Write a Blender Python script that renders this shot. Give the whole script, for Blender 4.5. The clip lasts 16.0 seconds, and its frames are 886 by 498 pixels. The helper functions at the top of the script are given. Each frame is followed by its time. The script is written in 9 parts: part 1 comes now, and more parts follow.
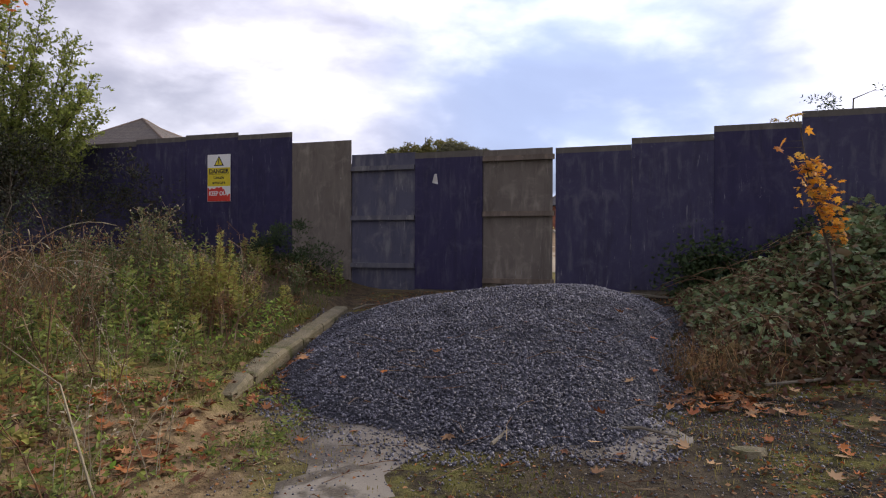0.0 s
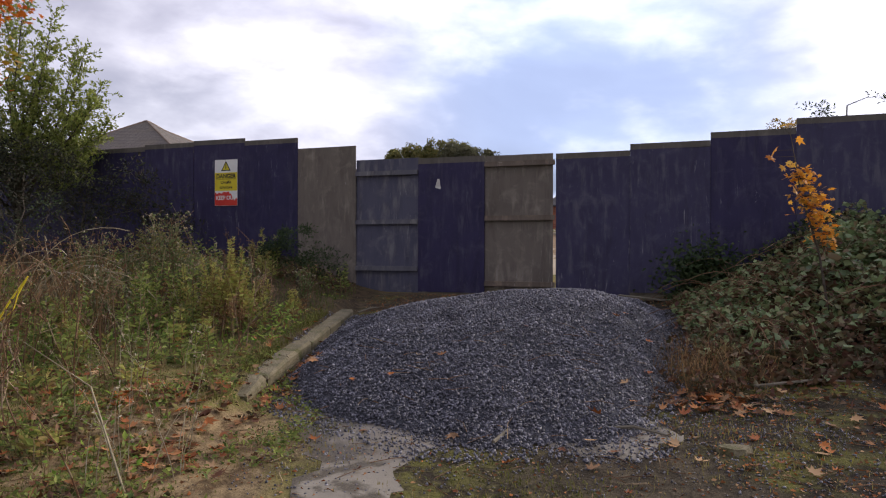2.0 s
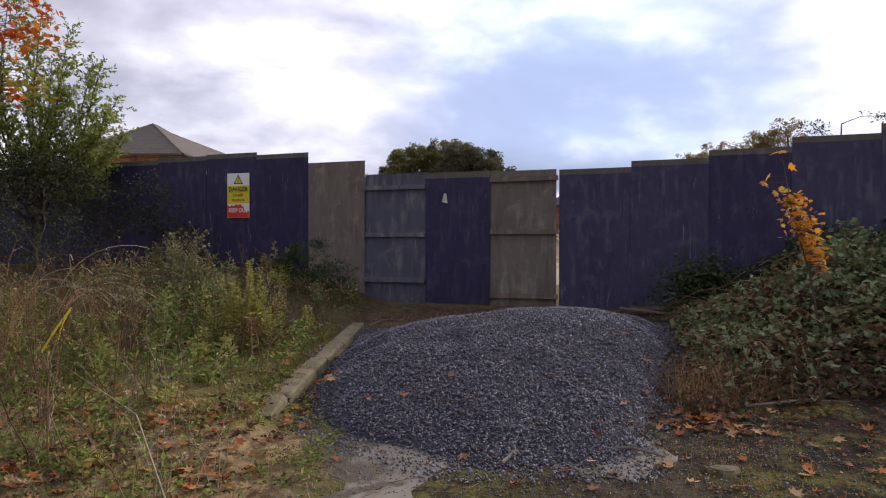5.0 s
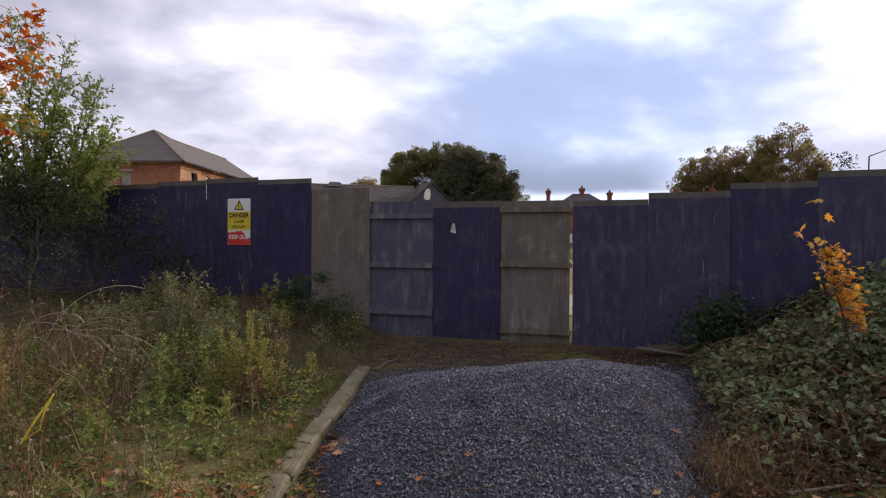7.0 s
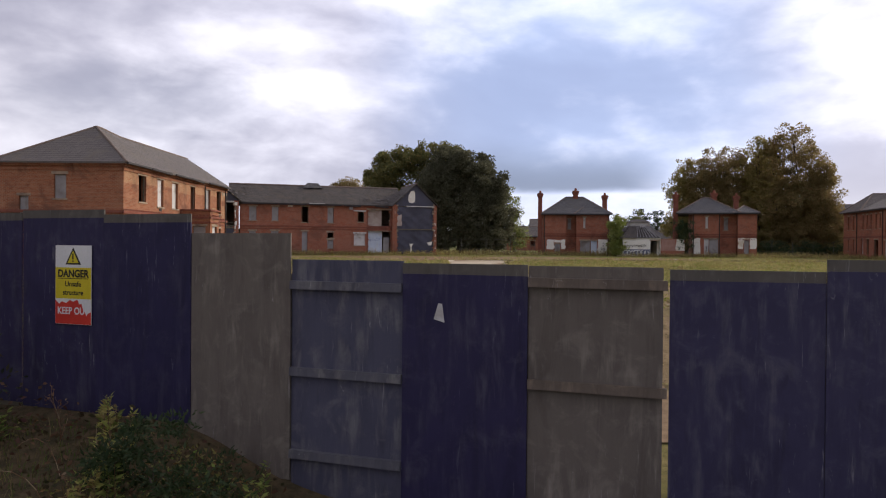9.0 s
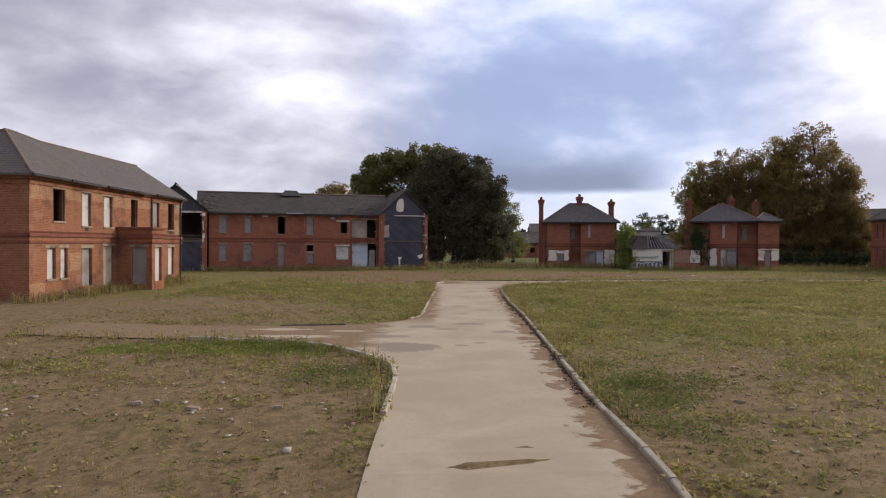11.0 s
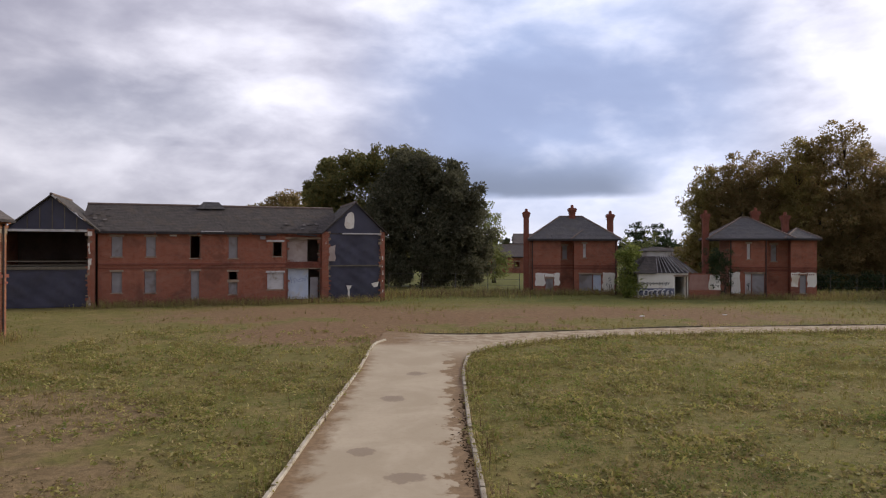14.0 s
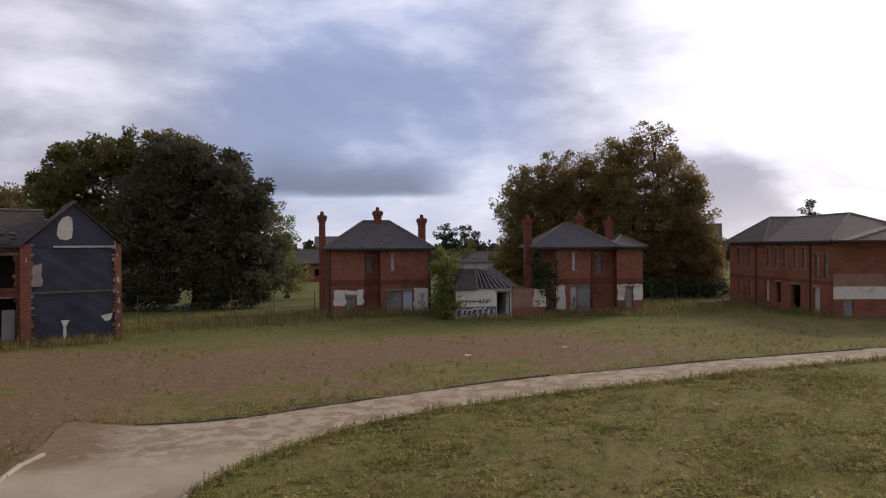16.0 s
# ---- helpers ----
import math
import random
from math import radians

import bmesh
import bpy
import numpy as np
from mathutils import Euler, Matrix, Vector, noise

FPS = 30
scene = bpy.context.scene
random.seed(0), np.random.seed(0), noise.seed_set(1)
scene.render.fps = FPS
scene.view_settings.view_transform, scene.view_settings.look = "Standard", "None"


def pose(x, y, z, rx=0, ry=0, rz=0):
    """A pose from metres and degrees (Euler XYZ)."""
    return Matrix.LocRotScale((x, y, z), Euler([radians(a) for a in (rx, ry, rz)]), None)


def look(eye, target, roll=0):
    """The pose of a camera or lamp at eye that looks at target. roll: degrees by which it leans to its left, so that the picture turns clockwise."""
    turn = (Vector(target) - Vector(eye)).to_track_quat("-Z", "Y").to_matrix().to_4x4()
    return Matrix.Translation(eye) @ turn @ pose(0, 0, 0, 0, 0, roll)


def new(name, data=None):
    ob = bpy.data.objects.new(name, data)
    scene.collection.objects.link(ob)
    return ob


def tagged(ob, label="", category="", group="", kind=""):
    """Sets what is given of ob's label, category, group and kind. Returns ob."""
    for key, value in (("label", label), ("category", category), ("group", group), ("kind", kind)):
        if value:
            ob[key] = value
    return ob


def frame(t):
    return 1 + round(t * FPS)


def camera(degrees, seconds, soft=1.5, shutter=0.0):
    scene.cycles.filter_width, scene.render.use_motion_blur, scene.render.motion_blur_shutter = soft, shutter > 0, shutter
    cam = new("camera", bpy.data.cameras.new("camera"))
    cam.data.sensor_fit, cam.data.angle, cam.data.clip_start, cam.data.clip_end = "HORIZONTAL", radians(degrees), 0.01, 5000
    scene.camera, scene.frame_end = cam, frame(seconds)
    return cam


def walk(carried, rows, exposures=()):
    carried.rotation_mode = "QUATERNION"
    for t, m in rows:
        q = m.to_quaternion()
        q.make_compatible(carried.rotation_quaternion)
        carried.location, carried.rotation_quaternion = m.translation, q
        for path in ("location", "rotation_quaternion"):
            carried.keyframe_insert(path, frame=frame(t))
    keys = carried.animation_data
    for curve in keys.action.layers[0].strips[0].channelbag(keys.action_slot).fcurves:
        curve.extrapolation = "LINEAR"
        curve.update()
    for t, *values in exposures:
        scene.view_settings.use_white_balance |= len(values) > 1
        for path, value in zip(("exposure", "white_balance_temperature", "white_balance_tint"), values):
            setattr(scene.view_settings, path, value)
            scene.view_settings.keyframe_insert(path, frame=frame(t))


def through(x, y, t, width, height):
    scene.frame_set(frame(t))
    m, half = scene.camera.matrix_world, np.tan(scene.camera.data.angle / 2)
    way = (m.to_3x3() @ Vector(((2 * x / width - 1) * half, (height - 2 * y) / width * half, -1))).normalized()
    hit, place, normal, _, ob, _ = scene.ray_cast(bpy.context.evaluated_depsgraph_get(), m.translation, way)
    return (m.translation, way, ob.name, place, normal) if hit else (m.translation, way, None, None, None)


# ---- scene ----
cam = camera(66.5, 16.0, 1.15)
METRES, EYE, TILT, LEAN, TURN = 41.6, 0.82, 0.37, 0.0, 1.2
ROWS = [
    (0.0, 0.0, 0.0, 0.0, 0.0, -0.55, -0.21),
    (0.5, -0.0003, -0.0003, 0.0, 0.12, -0.56, -0.21),
    (1.0, -0.0005, -0.0013, 0.0003, 0.27, -0.54, -0.18),
    (1.5, -0.0005, -0.0035, 0.0009, 0.29, -0.55, -0.14),
    (2.0, -0.0004, -0.0062, 0.0016, 0.16, -0.56, -0.14),
    (2.5, -0.0005, -0.0088, 0.0023, 0.14, -0.58, -0.09),
    (3.0, -0.0004, -0.0107, 0.003, 0.15, -0.65, -0.09),
    (3.5, -0.0003, -0.0118, 0.0039, 0.19, -0.69, -0.06),
    (6.0, -0.0037, -0.0162, 0.0154, 0.49, -0.77, -0.15),
    (6.5, -0.0044, -0.0149, 0.0202, 0.45, -0.8, -0.21),
    (7.0, -0.0052, -0.0038, 0.0216, 0.51, -0.71, -0.29),
    (7.5, -0.0057, 0.016, 0.0232, 0.56, -0.73, -0.36),
    (8.0, -0.0067, 0.0449, 0.0273, 0.36, -0.83, -0.45),
    (8.5, -0.006, 0.0822, 0.0348, -0.06, -0.85, -0.52),
    (9.0, -0.0045, 0.1292, 0.0441, -0.66, -0.87, -0.5),
    (11.5, 0.0211, 0.3512, 0.0796, -0.71, -0.73, -0.21),
    (12.0, 0.0274, 0.406, 0.0864, -0.57, -0.66, -0.15),
    (12.5, 0.036, 0.4636, 0.0923, -0.43, -0.54, -0.08),
    (13.0, 0.0465, 0.5219, 0.1004, -0.24, -0.44, -0.01),
    (13.5, 0.0579, 0.5824, 0.1068, -0.63, -0.4, -0.09),
    (14.0, 0.0689, 0.6456, 0.1117, -2.02, -0.38, -0.16),
    (14.5, 0.0819, 0.713, 0.1177, -3.81, -0.37, -0.08),
    (15.0, 0.0973, 0.7842, 0.1239, -7.52, -0.4, 0.0),
    (15.5, 0.1149, 0.8578, 0.1297, -12.36, -0.41, 0.13),
    (16.0, 0.1378, 0.9327, 0.1351, -18.2, -0.48, 0.27),
]
walk(cam, [(t, pose(0, 0, EYE, TILT, LEAN, TURN) @ pose(METRES * x, METRES * y, METRES * z, 90 + pitch, roll, yaw)) for t, x, y, z, yaw, pitch, roll in ROWS],
     [(0.0, 0.45, 6500, 12), (6.0, 0.43, 6500, 12), (8.0, 0.32, 6500, 12), (9.0, 0.22, 6500, 12), (11.5, 0.04, 6500, 11.5), (14.0, 0.0, 6500, 12), (15.0, -0.06, 6500, 12.5), (16.0, -0.31, 6500, 13.5)])

# ---------- world, sun, exposure ----------
SUN_AZ, SUN_EL = 62.0, 24.0            # degrees right of straight ahead, above the horizon
world = bpy.data.worlds.new("overcast_sky")
scene.world = world
world.use_nodes = True


class Nodes:
    """A small writer of shader nodes."""

    def __init__(self, tree):
        self.t = tree
        tree.nodes.clear()

    def add(self, kind):
        return self.t.nodes.new(kind)

    def link(self, a, b):
        self.t.links.new(a, b)

    def put(self, socket, value):
        if isinstance(value, bpy.types.NodeSocket):
            self.link(value, socket)
        elif isinstance(value, bpy.types.Node):
            self.link(value.outputs[0], socket)
        elif isinstance(value, (tuple, list)) and len(value) == 3 and socket.type == "RGBA":
            socket.default_value = (*value, 1)
        else:
            socket.default_value = value

    def math(self, op, a, b=0.0, c=0.0, clamp=False):
        n = self.add("ShaderNodeMath")
        n.operation, n.use_clamp = op, clamp
        for i, v in enumerate((a, b, c)):
            self.put(n.inputs[i], v)
        return n.outputs[0]

    def vmath(self, op, a, b=(0, 0, 0)):
        n = self.add("ShaderNodeVectorMath")
        n.operation = op
        self.put(n.inputs[0], a)
        self.put(n.inputs[1], b)
        return n

    def mix(self, fac, a, b, blend="MIX"):
        n = self.add("ShaderNodeMix")
        n.data_type, n.blend_type, n.clamp_factor = "RGBA", blend, True
        self.put(n.inputs[0], fac)
        self.put(n.inputs[6], a)
        self.put(n.inputs[7], b)
        return n.outputs[2]

    def ramp(self, value, lo, hi):
        n = self.add("ShaderNodeMapRange")
        n.interpolation_type = "SMOOTHSTEP"
        self.put(n.inputs[0], value)
        n.inputs[1].default_value, n.inputs[2].default_value = lo, hi
        return n.outputs[0]

    def noise(self, vec, scale, detail=4.0, rough=0.55, distort=0.0):
        n = self.add("ShaderNodeTexNoise")
        if vec is not None:
            self.put(n.inputs["Vector"], vec)
        n.inputs["Scale"].default_value, n.inputs["Detail"].default_value = scale, detail
        n.inputs["Roughness"].default_value, n.inputs["Distortion"].default_value = rough, distort
        return n.outputs["Fac"]


def facing(az, el):
    a, e = radians(az), radians(el)
    return (math.sin(a) * math.cos(e), math.cos(a) * math.cos(e), math.sin(e))


def build_sky():
    n = Nodes(world.node_tree)
    way = n.add("ShaderNodeTexCoord").outputs["Generated"]
    sky = n.add("ShaderNodeTexSky")
    sky.sky_type, sky.sun_disc = "NISHITA", False
    sky.sun_elevation, sky.sun_rotation = radians(SUN_EL), radians(SUN_AZ)
    sep = n.add("ShaderNodeSeparateXYZ")
    n.link(way, sep.inputs[0])
    low = n.math("MAXIMUM", sep.outputs[2], 0.0)
    lumps = n.vmath("MULTIPLY", way, (2.5, 2.5, 5.6)).outputs[0]
    big = n.noise(n.vmath("ADD", lumps, (3.1, 7.4, 0.0)).outputs[0], 1.1, 6.0, 0.50, 0.25)
    fine = n.noise(n.vmath("ADD", lumps, (11.0, 2.0, 5.0)).outputs[0], 4.2, 5.0, 0.52, 0.2)
    cloud = n.math("ADD", n.math("MULTIPLY", big, 0.95), n.math("MULTIPLY", fine, 0.50))
    cloud = n.math("SUBTRACT", cloud, 0.232)

    def lobe(az, el, inner, outer, flatness=1.0):
        # nearness to a direction in the sky
        d = n.vmath("DOT_PRODUCT", way, facing(az, el)).outputs["Value"]
        return n.ramp(d, math.cos(radians(outer)), math.cos(radians(inner)))

    glow = lobe(51, 25, 4, 30)
    gap = lobe(-16.5, 8.5, 0, 12)
    gap2 = lobe(-5, 15, 0, 11)
    ahead = n.math("MAXIMUM", sep.outputs[1], 0.05)
    slope_x = n.math("DIVIDE", sep.outputs[0], ahead)
    slope_z = n.math("DIVIDE", sep.outputs[2], ahead)

    def smear(az, el, a, b):
        # a long flat cloud ahead
        u = n.math("DIVIDE", n.math("SUBTRACT", slope_x, math.tan(radians(az))), a)
        v = n.math("DIVIDE", n.math("SUBTRACT", slope_z, math.tan(radians(el))), b)
        d = n.math("ADD", n.math("MULTIPLY", u, u), n.math("MULTIPLY", v, v))
        return n.ramp(n.math("ADD", d, n.math("MULTIPLY", fine, 0.8)), 1.5, 0.2)
    # a dark bank with a flat base, fading upwards
    rise = n.math("ADD", n.math("SUBTRACT", slope_z, math.tan(radians(4.5))), n.math("MULTIPLY", n.math("SUBTRACT", fine, 0.5), 0.02))
    wide = n.math("ABSOLUTE", n.math("SUBTRACT", slope_x, math.tan(radians(9.0))))
    shelf = n.math("MULTIPLY", n.math("MULTIPLY", n.ramp(rise, -0.006, 0.008), n.ramp(rise, 0.085, 0.012)), n.ramp(wide, 0.20, 0.09))
    bank = n.math("ADD", shelf, n.math("MULTIPLY", smear(-25, 12, 0.25, 0.08), 0.3))
    blue = lobe(11, 13, 4, 21)
    patch_low = smear(48, 4.4, 0.16, 0.030)
    light = n.math("ADD", cloud, n.math("MULTIPLY", gap, 0.22))
    light = n.math("ADD", light, n.math("MULTIPLY", gap2, 0.06))
    light = n.math("ADD", light, n.math("MULTIPLY", glow, 0.52))
    light = n.math("SUBTRACT", light, n.math("MULTIPLY", smear(37, 5.5, 0.30, 0.085), 0.33))
    light = n.math("ADD", light, n.math("MULTIPLY", patch_low, 0.6))
    light = n.math("SUBTRACT", light, n.math("MULTIPLY", bank, 0.22))
    light = n.math("SUBTRACT", light, n.math("MULTIPLY", blue, 0.03))
    t = n.ramp(light, 0.36, 0.98)
    shade = n.mix(blue, (0.405, 0.405, 0.515), (0.33, 0.40, 0.61))
    shade = n.mix(n.ramp(big, 0.30, 0.66), n.mix(1.0, shade, (0.92, 0.92, 0.93), "MULTIPLY"), n.mix(1.0, shade, (1.22, 1.22, 1.18), "MULTIPLY"))
    deck = n.mix(t, shade, (1.08, 1.08, 1.20))
    deck = n.mix(n.math("MULTIPLY", bank, 0.9, clamp=True), deck, (0.18, 0.215, 0.32))
    horizon = n.ramp(low, 0.09, 0.0)
    deck = n.mix(n.math("MULTIPLY", horizon, 0.5), deck, (0.72, 0.75, 0.84))
    # the deck is thicker and darker away from the sun
    turned = n.ramp(n.vmath("DOT_PRODUCT", way, facing(SUN_AZ, SUN_EL)).outputs["Value"], -0.5, 0.75)
    deck = n.mix(turned, n.mix(1.0, deck, (0.67, 0.65, 0.62), "MULTIPLY"), deck)
    over = n.mix(0.06, deck, n.mix(1.0, sky.outputs[0], (0.12, 0.12, 0.12), "MULTIPLY"))
    bg = n.add("ShaderNodeBackground")
    n.link(over, bg.inputs["Color"])
    bg.inputs["Strength"].default_value = SKY
    n.link(bg.outputs[0], n.add("ShaderNodeOutputWorld").inputs[0])


SKY = 1.22
build_sky()
sun = new("sun", bpy.data.lights.new("sun", "SUN"))
sun.data.energy, sun.data.angle, sun.data.color = 2.3, radians(12), (1.0, 0.89, 0.72)
sun.matrix_world = look(Vector(facing(SUN_AZ, SUN_EL)) * 200, (0, 0, 0))


# ---------- materials ----------
def material(name, build):
    m = bpy.data.materials.new(name)
    m.use_nodes = True
    n = Nodes(m.node_tree)
    out = n.add("ShaderNodeOutputMaterial")
    p = n.add("ShaderNodeBsdfPrincipled")
    n.link(p.outputs[0], out.inputs[0])
    n.p = p
    n.obj = n.add("ShaderNodeTexCoord").outputs["Object"]
    build(n)
    return m


def bump(n, height, strength, distance=0.02):
    b = n.add("ShaderNodeBump")
    b.inputs["Strength"].default_value, b.inputs["Distance"].default_value = strength, distance
    n.put(b.inputs["Height"], height)
    n.link(b.outputs[0], n.p.inputs["Normal"])


def plain(name, a, b, scale=3.0, rough=0.8, grain=40.0, relief=0.3, metal=0.0, stain=None, stain_scale=0.6, spec=0.3):
    """Two colours mixed by noise, a fine grain, and stains of a third colour."""
    def build(n):
        col = n.mix(n.ramp(n.noise(n.obj, scale, 5), 0.3, 0.7), a, b)
        if stain:
            col = n.mix(n.ramp(n.noise(n.obj, stain_scale, 6, 0.6, 0.6), 0.5, 0.68), col, stain)
        g = n.noise(n.obj, grain, 3)
        col = n.mix(n.math("MULTIPLY", g, 0.35), col, n.mix(1.0, col, (0.45, 0.45, 0.45), "MULTIPLY"))
        n.put(n.p.inputs["Base Color"], col)
        n.p.inputs["Roughness"].default_value, n.p.inputs["Metallic"].default_value = rough, metal
        n.p.inputs["Specular IOR Level"].default_value = spec
        bump(n, g, relief)
    return material(name, build)


def island(name, colours, rough=0.7, through=0.0, spec=0.25, scale=0.7, each=False):
    """A material whose colour differs from leaf to leaf, stone to stone."""
    def build(n):
        r = n.add("ShaderNodeObjectInfo").outputs["Random"] if each else n.add("ShaderNodeNewGeometry").outputs["Random Per Island"]
        ramp = n.add("ShaderNodeValToRGB")
        el = ramp.color_ramp.elements
        for i, c in enumerate(colours):
            pos = i / max(1, len(colours) - 1)
            e = el[i] if i < 2 else el.new(pos)
            e.position, e.color = pos, (*c, 1)
        el[0].position = 0.0
        n.link(r, ramp.inputs[0])
        col = n.mix(n.ramp(n.noise(n.obj, scale, 3), 0.25, 0.75), n.mix(1.0, ramp.outputs[0], (0.62, 0.62, 0.62), "MULTIPLY"), ramp.outputs[0])
        n.put(n.p.inputs["Base Color"], col)
        n.p.inputs["Roughness"].default_value = rough
        n.p.inputs["Specular IOR Level"].default_value = spec
        if through:
            n.p.inputs["Subsurface Weight"].default_value = 0.0
            tr = n.add("ShaderNodeBsdfTranslucent")
            n.put(tr.inputs["Color"], col)
            mixer = n.add("ShaderNodeMixShader")
            mixer.inputs[0].default_value = through
            n.link(n.p.outputs[0], mixer.inputs[1])
            n.link(tr.outputs[0], mixer.inputs[2])
            for node in n.t.nodes:
                if node.type == "OUTPUT_MATERIAL":
                    n.link(mixer.outputs[0], node.inputs[0])
    return material(name, build)


def brickwork(name, a, b, mortar, dirt, w=0.225, h=0.075, soot=0.5):
    def build(n):
        s = n.add("ShaderNodeSeparateXYZ")
        n.link(n.obj, s.inputs[0])
        c = n.add("ShaderNodeCombineXYZ")
        n.link(n.math("ADD", s.outputs[0], s.outputs[1]), c.inputs[0])
        n.link(s.outputs[2], c.inputs[1])
        t = n.add("ShaderNodeTexBrick")
        n.link(c.outputs[0], t.inputs["Vector"])
        for k, v in (("Color1", a), ("Color2", b), ("Mortar", mortar)):
            t.inputs[k].default_value = (*v, 1)
        for k, v in (("Scale", 1.0), ("Mortar Size", 0.006), ("Brick Width", w), ("Row Height", h), ("Bias", -0.2), ("Mortar Smooth", 0.2)):
            t.inputs[k].default_value = v
        col = n.mix(n.math("MULTIPLY", n.ramp(n.noise(n.obj, 0.55, 7, 0.62, 0.8), 0.47, 0.70), soot), t.outputs[0], dirt)
        col = n.mix(n.math("MULTIPLY", n.ramp(n.noise(n.obj, 2.3, 6, 0.6), 0.5, 0.75), 0.45), col, n.mix(1.0, col, (0.55, 0.5, 0.48), "MULTIPLY"))
        col = n.mix(n.math("MULTIPLY", n.ramp(n.noise(n.obj, 5.0, 4, 0.6), 0.62, 0.78), 0.35), col, mortar)
        bleach = n.math("MULTIPLY", n.ramp(n.noise(n.vmath("ADD", n.obj, (7.0, 3.0, 1.0)).outputs[0], 1.3, 7, 0.68, 0.9), 0.52, 0.68), 0.42)
        col = n.mix(bleach, col, n.mix(0.5, mortar, tuple(1.25 * q for q in b)))
        n.put(n.p.inputs["Base Color"], col)
        n.p.inputs["Roughness"].default_value = 0.9
        n.p.inputs["Specular IOR Level"].default_value = 0.15
        bump(n, n.math("ADD", n.math("MULTIPLY", t.outputs[1], -1.0), n.noise(n.obj, 60, 2)), 0.5, 0.01)
    return material(name, build)


def slates(name, a, b, moss, w=0.30, h=0.13):
    def build(n):
        s = n.add("ShaderNodeSeparateXYZ")
        n.link(n.obj, s.inputs[0])
        c = n.add("ShaderNodeCombineXYZ")
        n.link(n.math("ADD", s.outputs[0], s.outputs[1]), c.inputs[0])
        n.link(s.outputs[2], c.inputs[1])
        t = n.add("ShaderNodeTexBrick")
        n.link(c.outputs[0], t.inputs["Vector"])
        for k, v in (("Color1", a), ("Color2", b), ("Mortar", tuple(0.45 * q for q in a))):
            t.inputs[k].default_value = (*v, 1)
        for k, v in (("Scale", 1.0), ("Mortar Size", 0.008), ("Brick Width", w), ("Row Height", h), ("Bias", 0.0)):
            t.inputs[k].default_value = v
        col = n.mix(n.math("MULTIPLY", n.ramp(n.noise(n.obj, 0.8, 7, 0.65, 0.5), 0.48, 0.72), 0.6), t.outputs[0], moss)
        col = n.mix(n.math("MULTIPLY", n.ramp(n.noise(n.obj, 3.5, 5), 0.5, 0.8), 0.4), col, n.mix(1.0, col, (0.6, 0.6, 0.62), "MULTIPLY"))
        n.put(n.p.inputs["Base Color"], col)
        n.p.inputs["Roughness"].default_value = 0.8
        n.p.inputs["Specular IOR Level"].default_value = 0.18
        bump(n, n.math("MULTIPLY", t.outputs[1], -1.0), 0.6, 0.015)
    return material(name, build)


def painted_ply(name, paint, bare, worn=0.35, rough=0.6):
    """Plywood with weathered paint: streaks that run down, scuffs and bare wood."""
    def build(n):
        stretch = n.vmath("MULTIPLY", n.obj, (5.0, 5.0, 0.9)).outputs[0]
        streak = n.noise(stretch, 1.6, 6, 0.6, 0.3)
        blotch = n.noise(n.obj, 1.7, 6, 0.62, 0.4)
        col = n.mix(n.ramp(blotch, 0.35, 0.7), paint, n.mix(0.35, paint, n.mix(1.0, paint, (0.5, 0.5, 0.55), "MULTIPLY")))
        wear = n.math("MULTIPLY", n.ramp(streak, 0.46, 0.70), n.ramp(blotch, 0.38, 0.62))
        col = n.mix(n.math("MULTIPLY", wear, worn), col, bare)
        grain = n.noise(n.vmath("MULTIPLY", n.obj, (60.0, 60.0, 4.0)).outputs[0], 1.0, 3)
        col = n.mix(n.math("MULTIPLY", grain, 0.25), col, n.mix(1.0, col, (0.6, 0.6, 0.6), "MULTIPLY"))
        drip = n.noise(n.vmath("MULTIPLY", n.obj, (4.5, 4.5, 0.8)).outputs[0], 1.0, 6, 0.65, 0.8)
        col = n.mix(n.math("MULTIPLY", n.ramp(drip, 0.50, 0.70), 0.40), col, n.mix(1.0, col, (0.52, 0.50, 0.50), "MULTIPLY"))
        cloudy = n.noise(n.obj, 3.2, 7, 0.68, 0.5)
        col = n.mix(n.math("MULTIPLY", n.ramp(cloudy, 0.5, 0.72), worn * 0.55), col, bare)
        # thin pale runs and scratches, gathered in patches
        runs = n.noise(n.vmath("MULTIPLY", n.obj, (26.0, 26.0, 2.2)).outputs[0], 1.0, 5, 0.7, 0.6)
        nick = n.noise(n.vmath("MULTIPLY", n.obj, (14.0, 14.0, 7.0)).outputs[0], 1.0, 6, 0.75, 1.2)
        where = n.ramp(n.noise(n.obj, 1.1, 4, 0.55, 0.6), 0.46, 0.64)
        pale = n.math("MAXIMUM", n.ramp(runs, 0.60, 0.70), n.ramp(nick, 0.64, 0.70))
        col = n.mix(n.math("MULTIPLY", n.math("MULTIPLY", pale, where), min(1.0, worn + 0.25)), col, n.mix(0.5, bare, (0.34, 0.33, 0.34)))
        n.put(n.p.inputs["Base Color"], col)
        n.put(n.p.inputs["Roughness"], n.math("ADD", n.math("MULTIPLY", blotch, 0.3), rough - 0.1))
        n.p.inputs["Specular IOR Level"].default_value = 0.25
        bump(n, n.math("ADD", grain, streak), 0.25, 0.004)
    return material(name, build)


